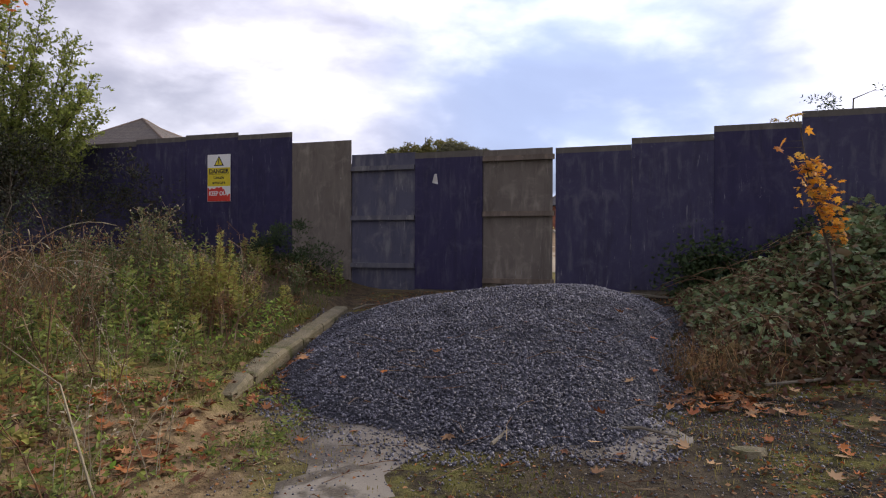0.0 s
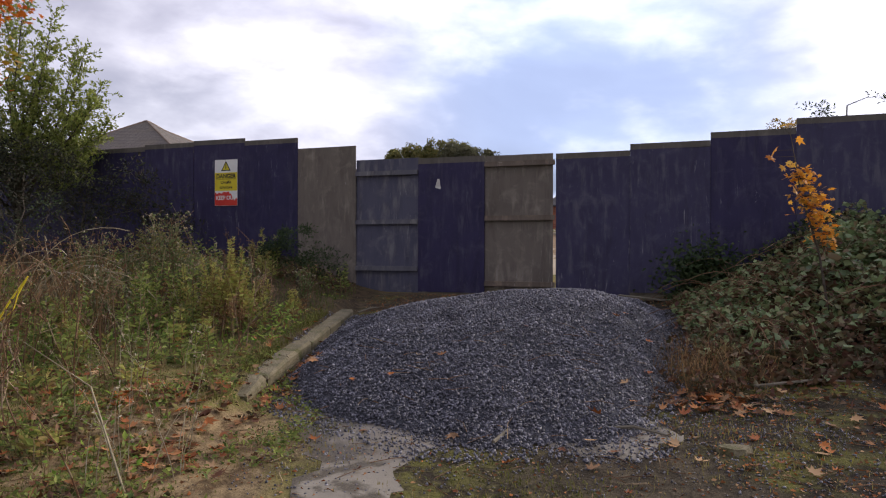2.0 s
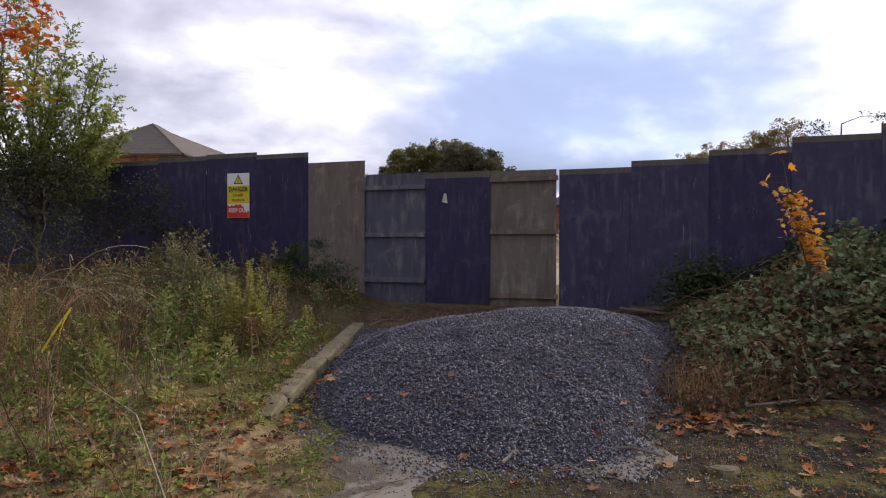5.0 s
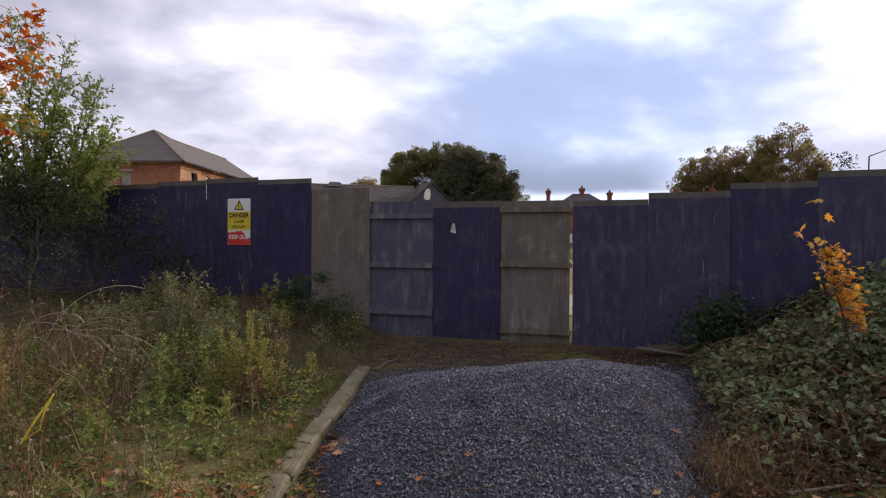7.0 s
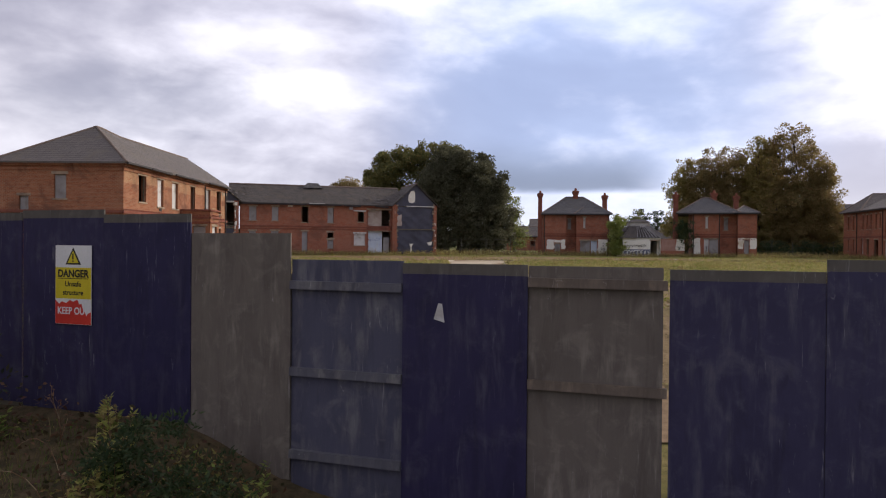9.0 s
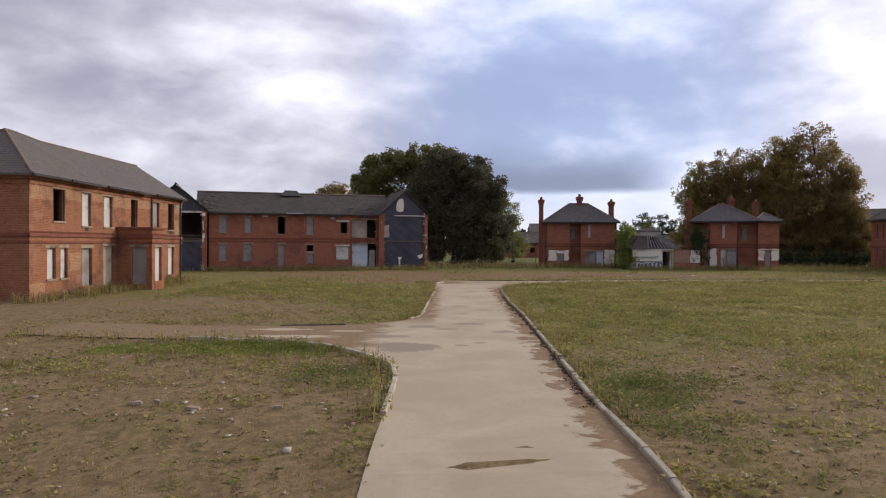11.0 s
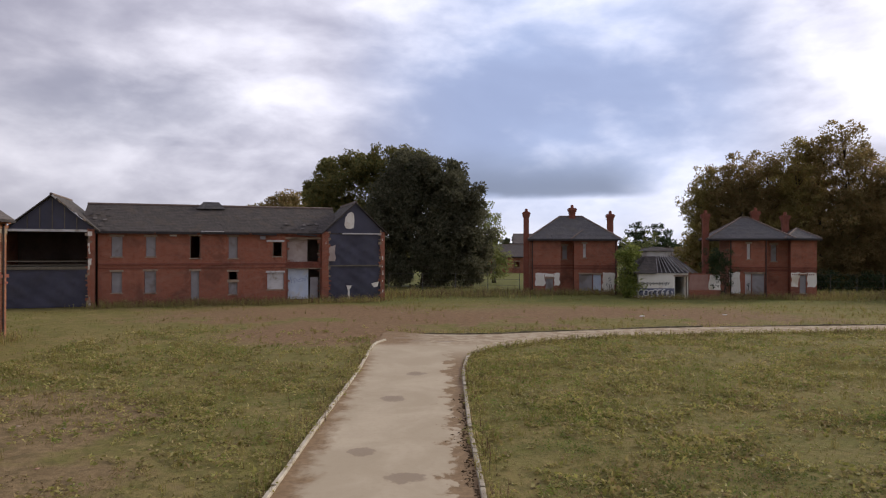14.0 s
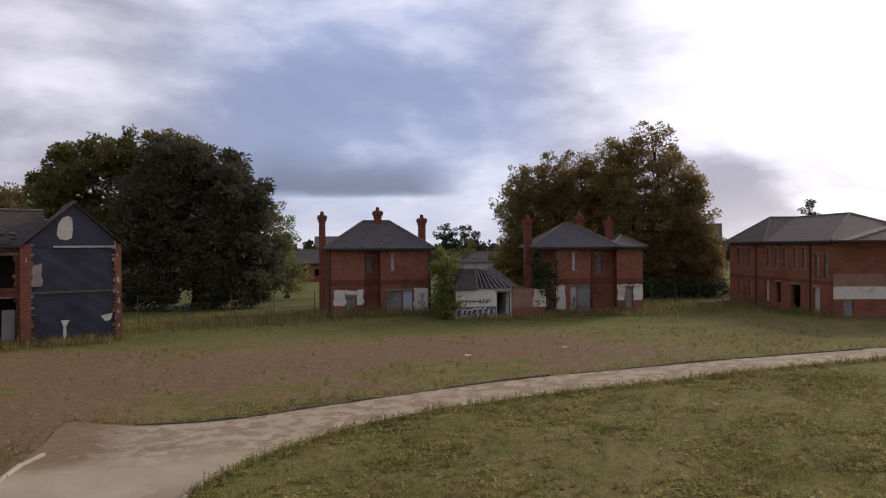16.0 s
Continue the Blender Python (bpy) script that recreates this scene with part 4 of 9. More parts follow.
def dentils(parent, a, b, z, mat, step=0.23):
    """A row of small brick teeth, each a piece of its own on one mesh."""
    a, b = Vector(a), Vector(b)
    d = (b - a).normalized()
    n = int((b - a).length / step)
    w = step * 0.28
    me = Mesh().box(-w, w, -0.045, 0.02, 0.0, 0.085).data("dentil")
    me.materials.append(mat)
    turn = math.degrees(math.atan2(d.y, d.x))
    for i in range(n):
        p = a + d * step * (i + 0.5)
        ob = new("dentil", me)
        ob.parent = parent
        ob.matrix_basis = pose(p.x, p.y, z, 0, 0, turn)


def roof_planes(parent, planes, mat, thick=0.10, name="roof"):
    m = Mesh()
    for pl in planes:
        m.solid([(x, y, z - thick) for x, y, z in pl], pl)
    return part(name, m, mat, parent)


def ridge_line(parent, *lines, mat=None, r=0.11):
    for a, b in lines:
        part("ridge_tiles", Mesh().tube([a, b], [r, r], 8), mat or RIDGE, parent)


def hip_roof(parent, x0, x1, y0, y1, ze, zr, mat, over=0.3, left=True, right=True, name="roof"):
    """A roof whose ridge runs along x; ends hipped or gabled."""
    x0, x1, y0, y1 = x0 - over, x1 + over, y0 - over, y1 + over
    ym, half = (y0 + y1) / 2, (y1 - y0) / 2
    ra, rb = (x0 + half if left else x0), (x1 - half if right else x1)
    if ra > rb:
        ra = rb = (ra + rb) / 2
    A, B, C, D = (x0, y0, ze), (x1, y0, ze), (x1, y1, ze), (x0, y1, ze)
    R, S = (ra, ym, zr), (rb, ym, zr)
    planes = [[A, B, S, R], [C, D, R, S]]
    lines = [(R, S)] if rb - ra > 0.3 else []
    if left:
        planes.append([D, A, R])
        lines += [(A, R), (D, R)]
    if right:
        planes.append([B, C, S])
        lines += [(B, S), (C, S)]
    roof = roof_planes(parent, planes, mat, name=name)
    ridge_line(roof, *lines, r=0.08)
    part("gutter", Mesh().box(x0 - 0.02, x1 + 0.02, y0 - 0.1, y0 + 0.02, ze - 0.20, ze - 0.06), IRON, roof)
    part("gutter", Mesh().box(x0 - 0.02, x1 + 0.02, y1 - 0.02, y1 + 0.1, ze - 0.20, ze - 0.06), IRON, roof)
    return roof


def chimney(parent, x, y, z0, z1, w, d, mat, pot=True):
    st = part("chimney", Mesh().box(x - w / 2, x + w / 2, y - d / 2, y + d / 2, z0, z1 - 0.55), mat, parent)
    m = Mesh()
    for k, (grow, a, b) in enumerate(((0.06, 0.75, 0.66), (0.10, 0.60, 0.44), (0.14, 0.44, 0.30), (0.07, 0.30, 0.20))):
        m.box(x - w / 2 - grow, x + w / 2 + grow, y - d / 2 - grow, y + d / 2 + grow, z1 - a, z1 - b)
    part("corbelled_cap", m, mat, st)
    if pot:
        part("chimney_pot", Mesh().tube([(x, y, z1 - 0.22), (x, y, z1 - 0.02), (x, y, z1 + 0.12), (x, y, z1 + 0.14)], [0.19, 0.15, 0.13, 0.05], 8), BRICK_DARK, st)


def downpipe(parent, x, y, z0, z1):
    part("downpipe", Mesh().tube([(x, y, z0), (x, y, z1)], [0.05, 0.05], 6), IRON, parent)


def patch(parent, outline, mat, y=-0.012, name="plaster_patch", label="peeling white plaster", depth=0.02):
    """A thin coat of plaster on a wall that faces -y, with a ragged outline."""
    part(name, Mesh().solid([(x, y + depth, z) for x, z in outline], [(x, y, z) for x, z in outline]), mat, parent, label)


def ragged(x0, x1, z0, z1, seed, amp=0.12, step=0.3):
    """An uneven outline about a rectangle."""
    r = random.Random(seed)
    pts = []
    n = max(2, int((x1 - x0) / step))
    k = max(2, int((z1 - z0) / step))
    pts += [(x0 + (x1 - x0) * i / n, z0 + r.uniform(0, amp * 0.4)) for i in range(n)]
    pts += [(x1 + r.uniform(-amp, amp), z0 + (z1 - z0) * i / k) for i in range(k)]
    pts += [(x1 - (x1 - x0) * i / n, z1 + r.uniform(-amp, amp)) for i in range(n)]
    pts += [(x0 + r.uniform(-amp, amp), z1 - (z1 - z0) * i / k) for i in range(k)]
    return pts


def ward_block():
    """The long block beside the turning: two storeys, hipped at one end, a bay at the ground floor."""
    b = thing("ward_block", pose(-18.4, 42.7, SITE, 0, 0, 90), "derelict two-storey orange brick block with boarded sash openings and slate roof", "building")
    L, D, H = 17.25, 7.0, 5.72
    g = 0.12
    up = [(1.85, 2.80, 3.68, 5.22, None), (4.38, 5.25, 3.52, 5.22, BOARD_PALE), (6.58, 7.50, 3.52, 5.20, BOARD_PALE), (9.72, 10.55, 3.60, 5.22, None), (12.68, 13.62, 3.62, 5.24, BOARD), (15.02, 15.95, 3.53, 5.27, None)]
    lo = [(1.35, 2.05, 0.92, 2.38, BOARD_PALE), (2.45, 3.05, 0.92, 2.38, BOARD_PALE), (4.38, 5.35, 0.42, 2.36, BOARD), (6.53, 7.68, 0.05, 2.46, BOARD_CREAM), (12.68, 13.62, 0.50, 2.40, None), (15.03, 15.95, 0.52, 2.38, BOARD_PALE)]
    wall(b, (0, 0), (L, 0), -0.2, H, BRICK_SUNNY, up + lo)
    wall(b, (L, 0), (L, D), -0.2, H, BRICK_SUNNY, trim=(0.3, 0.3))
    wall(b, (L, D), (0, D), -0.2, H, BRICK_SUNNY)
    wall(b, (0, D), (0, 0), -0.2, H, BRICK_SUNNY, [(3.10, 3.80, 3.72, 5.06, BOARD), (1.15, 1.7, 2.8, 3.85, BOARD), (4.7, 5.6, 0.7, 2.3, BOARD)], trim=(0.3, 0.3))
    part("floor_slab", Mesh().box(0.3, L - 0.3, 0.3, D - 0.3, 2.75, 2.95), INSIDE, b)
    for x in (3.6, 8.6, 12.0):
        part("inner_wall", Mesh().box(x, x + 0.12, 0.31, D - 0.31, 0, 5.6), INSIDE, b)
    for z, h, p in ((2.62, 0.10, 0.05), (2.92, 0.16, 0.08), (5.30, 0.14, 0.06), (5.52, 0.20, 0.14)):
        course(b, (-p, 0), (L + p, 0), z, h, p, BRICK_DARK if z < 5 else BRICK_SUNNY)
        course(b, (0, D), (0, 0), z, h, p, BRICK_DARK if z < 5 else BRICK_SUNNY)
    dentils(b, (0, 0), (L, 0), 5.42, BRICK_SUNNY)
    dentils(b, (0, D), (0, 0), 5.42, BRICK_SUNNY)
    dentils(b, (0, 0), (7.7, 0), 3.09, BRICK_DARK)
    dentils(b, (9.95, 0), (L, 0), 3.09, BRICK_DARK)
    # the bay at the ground floor
    bx0, bx1, bd = 8.0, 9.65, 2.0
    wall(b, (bx0, -bd), (bx1, -bd), -0.2, 3.42, BRICK_SUNNY, [(0.42, 1.30, 0.45, 2.40, BOARD_PALE)], name="bay_wall")
    wall(b, (bx1, -bd), (bx1, 0), -0.2, 3.42, BRICK_SUNNY, name="bay_wall", trim=(0.3, 0.0))
    wall(b, (bx0, 0), (bx0, -bd), -0.2, 3.42, BRICK_SUNNY, [(0.84, 1.68, 0.30, 2.40, BOARD)], name="bay_wall", trim=(0.0, 0.3))
    part("bay_roof", Mesh().box(bx0 - 0.1, bx1 + 0.1, -bd - 0.1, -0.02, 3.42, 3.54), BRICK_DARK, b, "weathered brick cornice of the bay")
    for z, h, p in ((2.62, 0.10, 0.05), (2.92, 0.14, 0.08)):
        course(b, (bx0 - p, -bd), (bx1 + p, -bd), z, h, p, BRICK_DARK)
        course(b, (bx0, -0.09), (bx0, -bd), z, h, p, BRICK_DARK)
    dentils(b, (bx0, -bd), (bx1, -bd), 3.09, BRICK_DARK)
    dentils(b, (bx0, -0.1), (bx0, -bd), 3.09, BRICK_DARK)
    # roof: hip at the south, a taller crown, gable at the north
    o = 0.35
    E, W = -o, D + o
    ym = 3.2
    R0, R1, R2, R3 = (3.2, ym, 8.24), (3.8, ym, 8.24), (6.1, ym, 8.06), (L + 0.06, ym, 8.06)
    A, B2, C, D2 = (-o, E, H + 0.02), (L + 0.06, E, H + 0.02), (L + 0.06, W, H + 0.02), (-o, W, H + 0.02)
    M, N = (6.1, E, H + 0.02), (6.1, W, H + 0.02)
    roof = roof_planes(b, [[A, M, R2, R1, R0], [M, B2, R3, R2], [N, D2, R0, R1, R2], [C, N, R2, R3], [D2, A, R0]], SLATE_BROWN)
    ridge_line(roof, (A, R0), (D2, R0), (R0, R1), (R1, R2), (R2, R3), r=0.07)
    for x0, x1, dz in ((-o, 2.6, 0.0), (2.75, 5.6, -0.05), (6.3, 8.9, -0.02), (9.0, 11.2, -0.09), (12.4, 15.1, 0.0), (15.2, L + 0.02, -0.06)):
        part("gutter", Mesh().solid([(x0, E - 0.1, H - 0.1), (x1, E - 0.1, H - 0.1 + dz), (x1, E + 0.03, H - 0.1 + dz), (x0, E + 0.03, H - 0.1)], [(x0, E - 0.1, H + 0.01), (x1, E - 0.1, H + 0.01 + dz), (x1, E + 0.03, H + 0.01 + dz), (x0, E + 0.03, H + 0.01)]), IRON, roof)
    for k, (x0, x1) in enumerate(((0.05, 1.75), (2.9, 4.28), (5.35, 6.48), (7.6, 9.62), (10.65, 12.58), (13.72, 14.92), (16.05, 17.2))):
        patch(b, ragged(x0, x1, 4.62 + 0.1 * (k % 3), 5.28, 60 + k, 0.10, 0.22), BRICK_WORN, -0.008, "worn_brickwork", "pale worn brickwork under the eaves")
    for k, (x0, x1, z0, z1) in enumerate(((0.1, 1.2, 0.1, 0.7), (3.15, 4.2, 1.2, 2.2), (13.0, 14.6, 0.1, 0.8), (16.1, 17.1, 3.2, 4.2), (14.0, 14.9, 3.25, 3.9))):
        patch(b, ragged(x0, x1, z0, z1, 80 + k, 0.12, 0.2), BRICK_WORN, -0.008, "worn_brickwork", "pale worn brickwork")
    for x in (4.8, 9.2, 15.5):
        part("air_brick", Mesh().box(x - 0.17, x + 0.17, -0.02, 0.05, 3.24, 3.44), IRON, b, "dark cast air brick")
    part("gable_wall", Mesh().solid([(L - 0.3, 0.0, H), (L, 0.0, H), (L, D, H), (L - 0.3, D, H)], [(L - 0.3, ym - 0.05, 7.9), (L, ym - 0.05, 7.9), (L, ym + 0.05, 7.9), (L - 0.3, ym + 0.05, 7.9)]), BRICK_SUNNY, b)
    downpipe(b, 12.35, -0.08, 0.0, 5.5)
    downpipe(b, 16.9, -0.08, 0.0, 5.5)
    part("stone_quoin", Mesh().box(16.2, L + 0.03, -0.03, 0.05, 5.05, 5.28), STONE, b)
    return b


def range_block():
    """The long range with cut-off cross wings under tarpaulin at both ends."""
    b = thing("range_block", pose(-22.8, 77.8, SITE, 0, 0, 17.7), "derelict two-storey red brick range with tarpaulined cut-off wings", "building")
    L, D, H = 16.9, 6.5, 5.65
    zs = (3.72, 5.22)
    up = [(0.92, 1.68, *zs, BOARD), (3.31, 4.0, *zs, BOARD), (6.48, 7.23, 3.60, 5.30, None), (9.33, 10.01, 3.58, 5.27, BOARD), (12.75, 13.46, 3.73, 4.85, None)]
    lo = [(0.92, 1.64, 0.98, 2.55, BOARD), (3.21, 4.03, 0.95, 2.58, BOARD), (6.53, 7.14, 0.30, 2.56, BOARD), (9.33, 10.01, 1.75, 2.50, None), (9.33, 10.01, 0.72, 1.72, BOARD), (12.31, 13.61, 1.06, 2.38, BOARD_PALE)]
    wall(b, (0, 0), (13.75, 0), -0.2, H, BRICK, up + lo)
    # the broken-open bays beside the wing
    wall(b, (13.75, 0), (L, 0), -0.2, H, BRICK_DARK, [(0.12, 2.75, 3.28, 5.12, None), (0.15, 2.80, 0.22, 2.68, None)])
    grey_plaster = plain("bare_grey_plaster", (0.40, 0.33, 0.29), (0.50, 0.43, 0.38), 1.5, 0.9, 30, 0.3, stain=(0.28, 0.20, 0.16))
    part("inner_partition", Mesh().box(13.80, 15.55, 0.40, 0.52, 3.0, 5.3), grey_plaster, b, "bare grey-pink inner plaster")
    part("inner_partition", Mesh().box(13.80, 15.62, 0.38, 0.50, -0.1, 2.74), PAINT_BLUE, b, "pale blue painted inner wall")
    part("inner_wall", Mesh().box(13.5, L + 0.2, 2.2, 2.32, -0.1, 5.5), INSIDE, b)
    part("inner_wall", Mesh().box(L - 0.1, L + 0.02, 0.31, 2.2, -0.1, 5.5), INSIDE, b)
    part("leaning_door", Mesh().solid([(15.75, 0.34, 0.2), (16.4, 0.30, 0.2), (16.4, 0.34, 0.2), (15.75, 0.38, 0.2)], [(15.8, 0.44, 2.0), (16.45, 0.40, 2.0), (16.45, 0.44, 2.0), (15.8, 0.48, 2.0)]), BOARD, b, "grey door leaning in an opening")
    rough = random.Random(23)
    for k in range(26):
        edge = rough.choice((13.87, 16.50))
        z = rough.choice((rough.uniform(0.3, 2.6), rough.uniform(3.3, 5.0)))
        run = rough.uniform(0.05, 0.22)
        x0, x1 = (edge, edge + run) if edge < 15 else (edge - run, edge)
        part("broken_brick", Mesh().box(x0, x1, 0.01, 0.12, z, z + rough.choice((0.07, 0.14))), BRICK if rough.random() < 0.7 else STONE, b)
    for k in range(7):
        x = 14.0 + 0.22 * k
        part("spray_stroke", Mesh().tube([(x, 0.372, 1.75 + rough.uniform(-0.2, 0.2)), (x + 0.15, 0.372, 1.95 + rough.uniform(-0.3, 0.2)), (x + 0.3, 0.372, 1.7 + rough.uniform(-0.2, 0.3))], [0.02] * 3, 5), SPRAY_BLUE, b, "blue sprayed stroke")
    # a heap of fallen bricks under the openings
    for k in range(46):
        x, y = rough.uniform(13.4, 16.6), -abs(rough.gauss(0.1, 0.35))
        ob = part("fallen_brick", Mesh().box(-0.11, 0.11, -0.05, 0.05, -0.035, 0.035), BRICK if rough.random() < 0.7 else STONE, b)
        ob.matrix_basis = pose(x, y - 0.06, 0.04 + rough.uniform(0, 0.18) * (1 + y), rough.uniform(-40, 40), rough.uniform(-40, 40), rough.uniform(0, 180))
    part("broken_lintel", Mesh().box(12.25, 13.65, -0.05, 0.05, 4.90, 5.04), BOARD_PALE, b, "pale lintel board")
    part("broken_lintel", Mesh().box(12.2, 13.7, -0.05, 0.05, 2.40, 2.56), BOARD_PALE, b, "pale lintel board")
    part("wall_box", Mesh().box(11.75, 12.15, -0.28, 0.0, 5.08, 5.36), BOARD, b, "small grey box under the eaves")
    patch(b, ragged(5.0, 5.5, 5.28, 5.4, 6, 0.03, 0.1), PLASTER, -0.012)
    wall(b, (L, D), (0, D), -0.2, H, BRICK)
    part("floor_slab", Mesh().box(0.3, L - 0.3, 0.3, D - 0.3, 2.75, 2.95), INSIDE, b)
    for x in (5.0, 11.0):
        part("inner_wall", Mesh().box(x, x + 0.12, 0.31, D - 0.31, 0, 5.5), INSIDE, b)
    for z, h, p in ((2.78, 0.10, 0.05), (3.05, 0.14, 0.07), (5.42, 0.20, 0.12)):
        course(b, (0, 0), (L, 0), z, h, p, BRICK_DARK)
    o = 0.35
    ym = D / 2
    zr = 7.85
    planes = [[(-1.2, -o, H), (L + 1.2, -o, H), (L + 1.2, ym, zr), (-1.2, ym, zr)], [(L + 1.2, D + o, H), (-1.2, D + o, H), (-1.2, ym, zr), (L + 1.2, ym, zr)]]
    roof = roof_planes(b, planes, SLATE_OLD)
    ridge_line(roof, ((-1.2, ym, zr), (L + 1.2, ym, zr)))
    part("ridge_vent", Mesh().solid([(6.9, ym - 0.7, zr - 0.25), (9.1, ym - 0.7, zr - 0.25), (9.1, ym + 0.7, zr - 0.25), (6.9, ym + 0.7, zr - 0.25)], [(7.4, ym - 0.2, zr + 0.34), (8.6, ym - 0.2, zr + 0.34), (8.6, ym + 0.2, zr + 0.34), (7.4, ym + 0.2, zr + 0.34)]), SLATE, roof)
    for x0, x1, dz in ((-0.2, 3.9, 0.0), (4.05, 7.0, -0.03), (7.2, 10.9, 0.0), (11.1, 13.0, -0.07), (14.6, 16.2, -0.12)):
        part("gutter", Mesh().solid([(x0, -o - 0.1, H - 0.2), (x1, -o - 0.1, H - 0.2 + dz), (x1, -o + 0.03, H - 0.2 + dz), (x0, -o + 0.03, H - 0.2)], [(x0, -o - 0.1, H - 0.05), (x1, -o - 0.1, H - 0.05 + dz), (x1, -o + 0.03, H - 0.05 + dz), (x0, -o + 0.03, H - 0.05)]), IRON, roof)
    part("loose_slate", Mesh().box(7.3, 9.0, -o - 0.12, -o + 0.02, H - 0.02, H + 0.05), BOARD_PALE, roof, "pale broken eaves board")
    slip = random.Random(5)
    for k in range(26):
        x, q = (slip.uniform(-0.9, 0.6), slip.uniform(0.0, 0.8)) if k % 2 else (slip.uniform(13.5, 16.4), slip.uniform(0.0, 0.35))
        zq = H + (zr - H) * q + 0.06
        ob = part("slipped_slate", Mesh().box(-0.15, 0.15, -0.13, 0.13, -0.008, 0.008), SLATE_OLD if k % 3 else SLATE_BROWN, roof)
        ob.matrix_basis = pose(x, -o + (ym + o) * q, zq + 0.025, 31 + slip.uniform(-8, 8), slip.uniform(-6, 6), slip.uniform(-25, 25))
    # the wing towards the trees: cut flat and hung with tarpaulin
    gx0, gx1, gy = L, L + 5.0, -0.45
    wing_edge = -0.57
    gm = (gx0 + gx1) / 2
    part("brick_pier", Mesh().box(gx0 - 0.05, gx0 + 0.28, gy, gy + 0.4, -0.2, 5.75), BRICK, b)
    part("brick_pier", Mesh().box(gx1 - 0.34, gx1, gy, gy + 0.4, -0.2, 5.75), BRICK, b)
    wall(b, (gx1, gy + 0.4), (gx1, D), -0.2, H, BRICK)
    part("wing_side", Mesh().box(gx0 - 0.25, gx0 - 0.03, gy, 0.02, -0.2, 5.7), BRICK, b)

    def tarp(name, x0, x1, z0, z1, seed, y):
        rr = np.random.RandomState(seed)
        nx, nz = 28, 20
        gxs, gzs = np.meshgrid(np.linspace(x0, x1, nx), np.linspace(z0, z1, nz))
        wave = 0.05 * np.sin(gxs * 2.3 + seed) * np.sin(gzs * 1.7) + 0.035 * np.abs(np.sin(gxs * 2.2 + gzs * 3.1 + seed)) + 0.03 * np.abs(np.sin(gxs * 3.7 - gzs * 2.0)) + 0.012 * rr.randn(nz, nx)
        v = np.stack([gxs, y + 0.09 + wave, gzs], -1).reshape(-1, 3)
        back = v.copy()
        back[:, 1] += 0.02
        i = np.arange((nz - 1) * nx).reshape(nz - 1, nx)[:, :-1].ravel()
        f = np.stack([i, i + 1, i + nx + 1, i + nx], 1)
        me = swift(name, np.concatenate([v, back]), np.concatenate([f, f[:, ::-1] + nx * nz]))
        return part(name, me, TARP, b, "dark blue tarpaulin sheet", True)
    tarp("tarpaulin", gx0 + 0.26, gx1 - 0.32, 0.05, 2.92, 1, gy)
    tarp("tarpaulin", gx0 + 0.26, gx1 - 0.32, 3.0, 5.55, 2, gy)
    rnd = random.Random(17)
    for ex, way in ((gx0 + 0.28, 1), (gx1 - 0.34, -1), (wing_edge, -1)):
        y0 = gy if way > -2 and ex > 0 else -0.5
        z = 0.0
        while z < 5.5:
            z += rnd.uniform(0.12, 0.42)
            run, tall = rnd.uniform(0.04, 0.20), rnd.choice((0.075, 0.15, 0.225))
            x0, x1 = sorted((ex - way * 0.05, ex + way * run))
            part("broken_brick", Mesh().box(x0, x1, y0 - rnd.uniform(0.0, 0.05), y0 + 0.18, z, z + tall), BRICK if rnd.random() < 0.65 else STONE, b)
    for k in range(9):
        z = rnd.uniform(0.4, 5.3)
        x = rnd.choice((gx0 + 0.02, gx1 - 0.24, gx1 - 0.2))
        s, t = rnd.uniform(0.05, 0.10), rnd.uniform(0.12, 0.4)
        part("plaster_fleck", Mesh().solid([(x, gy - 0.001, z), (x + s, gy - 0.001, z + 0.05), (x + s * 0.8, gy - 0.001, z + t), (x + 0.02, gy - 0.001, z + t * 0.9)], [(x, gy - 0.008, z), (x + s, gy - 0.008, z + 0.05), (x + s * 0.8, gy - 0.008, z + t), (x + 0.02, gy - 0.008, z + t * 0.9)]), PLASTER, b, "fleck of pale plaster")
    part("batten", Mesh().box(gx0 + 0.2, gx1 - 0.2, gy - 0.02, gy + 0.06, 2.9, 3.0), TIMBER, b)
    part("batten", Mesh().box(gx0 + 1.4, gx1 - 0.3, gy - 0.03, gy + 0.06, 5.55, 5.66), BOARD_PALE, b, "pale timber batten")
    part("gable_sheet", Mesh().solid([(gx0 - 0.1, gy + 0.14, 5.62), (gx1 + 0.05, gy + 0.14, 5.62), (gm, gy + 0.14, 8.1)], [(gx0 - 0.1, gy + 0.08, 5.62), (gx1 + 0.05, gy + 0.08, 5.62), (gm, gy + 0.08, 8.1)]), TARP, b, "dark blue tarpaulin gable")
    patch(b, [(gm - 0.92, 6.30), (gm - 0.78, 6.05), (gm - 0.45, 5.98), (gm - 0.15, 6.1), (gm - 0.08, 6.6), (gm - 0.12, 7.25), (gm - 0.3, 7.42), (gm - 0.62, 7.3), (gm - 0.85, 6.9)], PLASTER, gy + 0.05, "plaster_patch", "bare pale plaster where tarpaulin tore")
    patch(b, ragged(gx0 + 0.3, gx0 + 0.85, 3.3, 4.6, 8, 0.08), grey_plaster, gy + 0.01, "torn_opening", "dull pink torn corner")
    patch(b, [(gx0 + 1.75, 1.3), (gx0 + 2.2, 1.3), (gx0 + 2.02, 0.95), (gx0 + 2.05, 0.2), (gx0 + 1.85, 0.2), (gx0 + 1.88, 0.9)], PLASTER, gy + 0.01, "torn_strip", "pale torn strip")
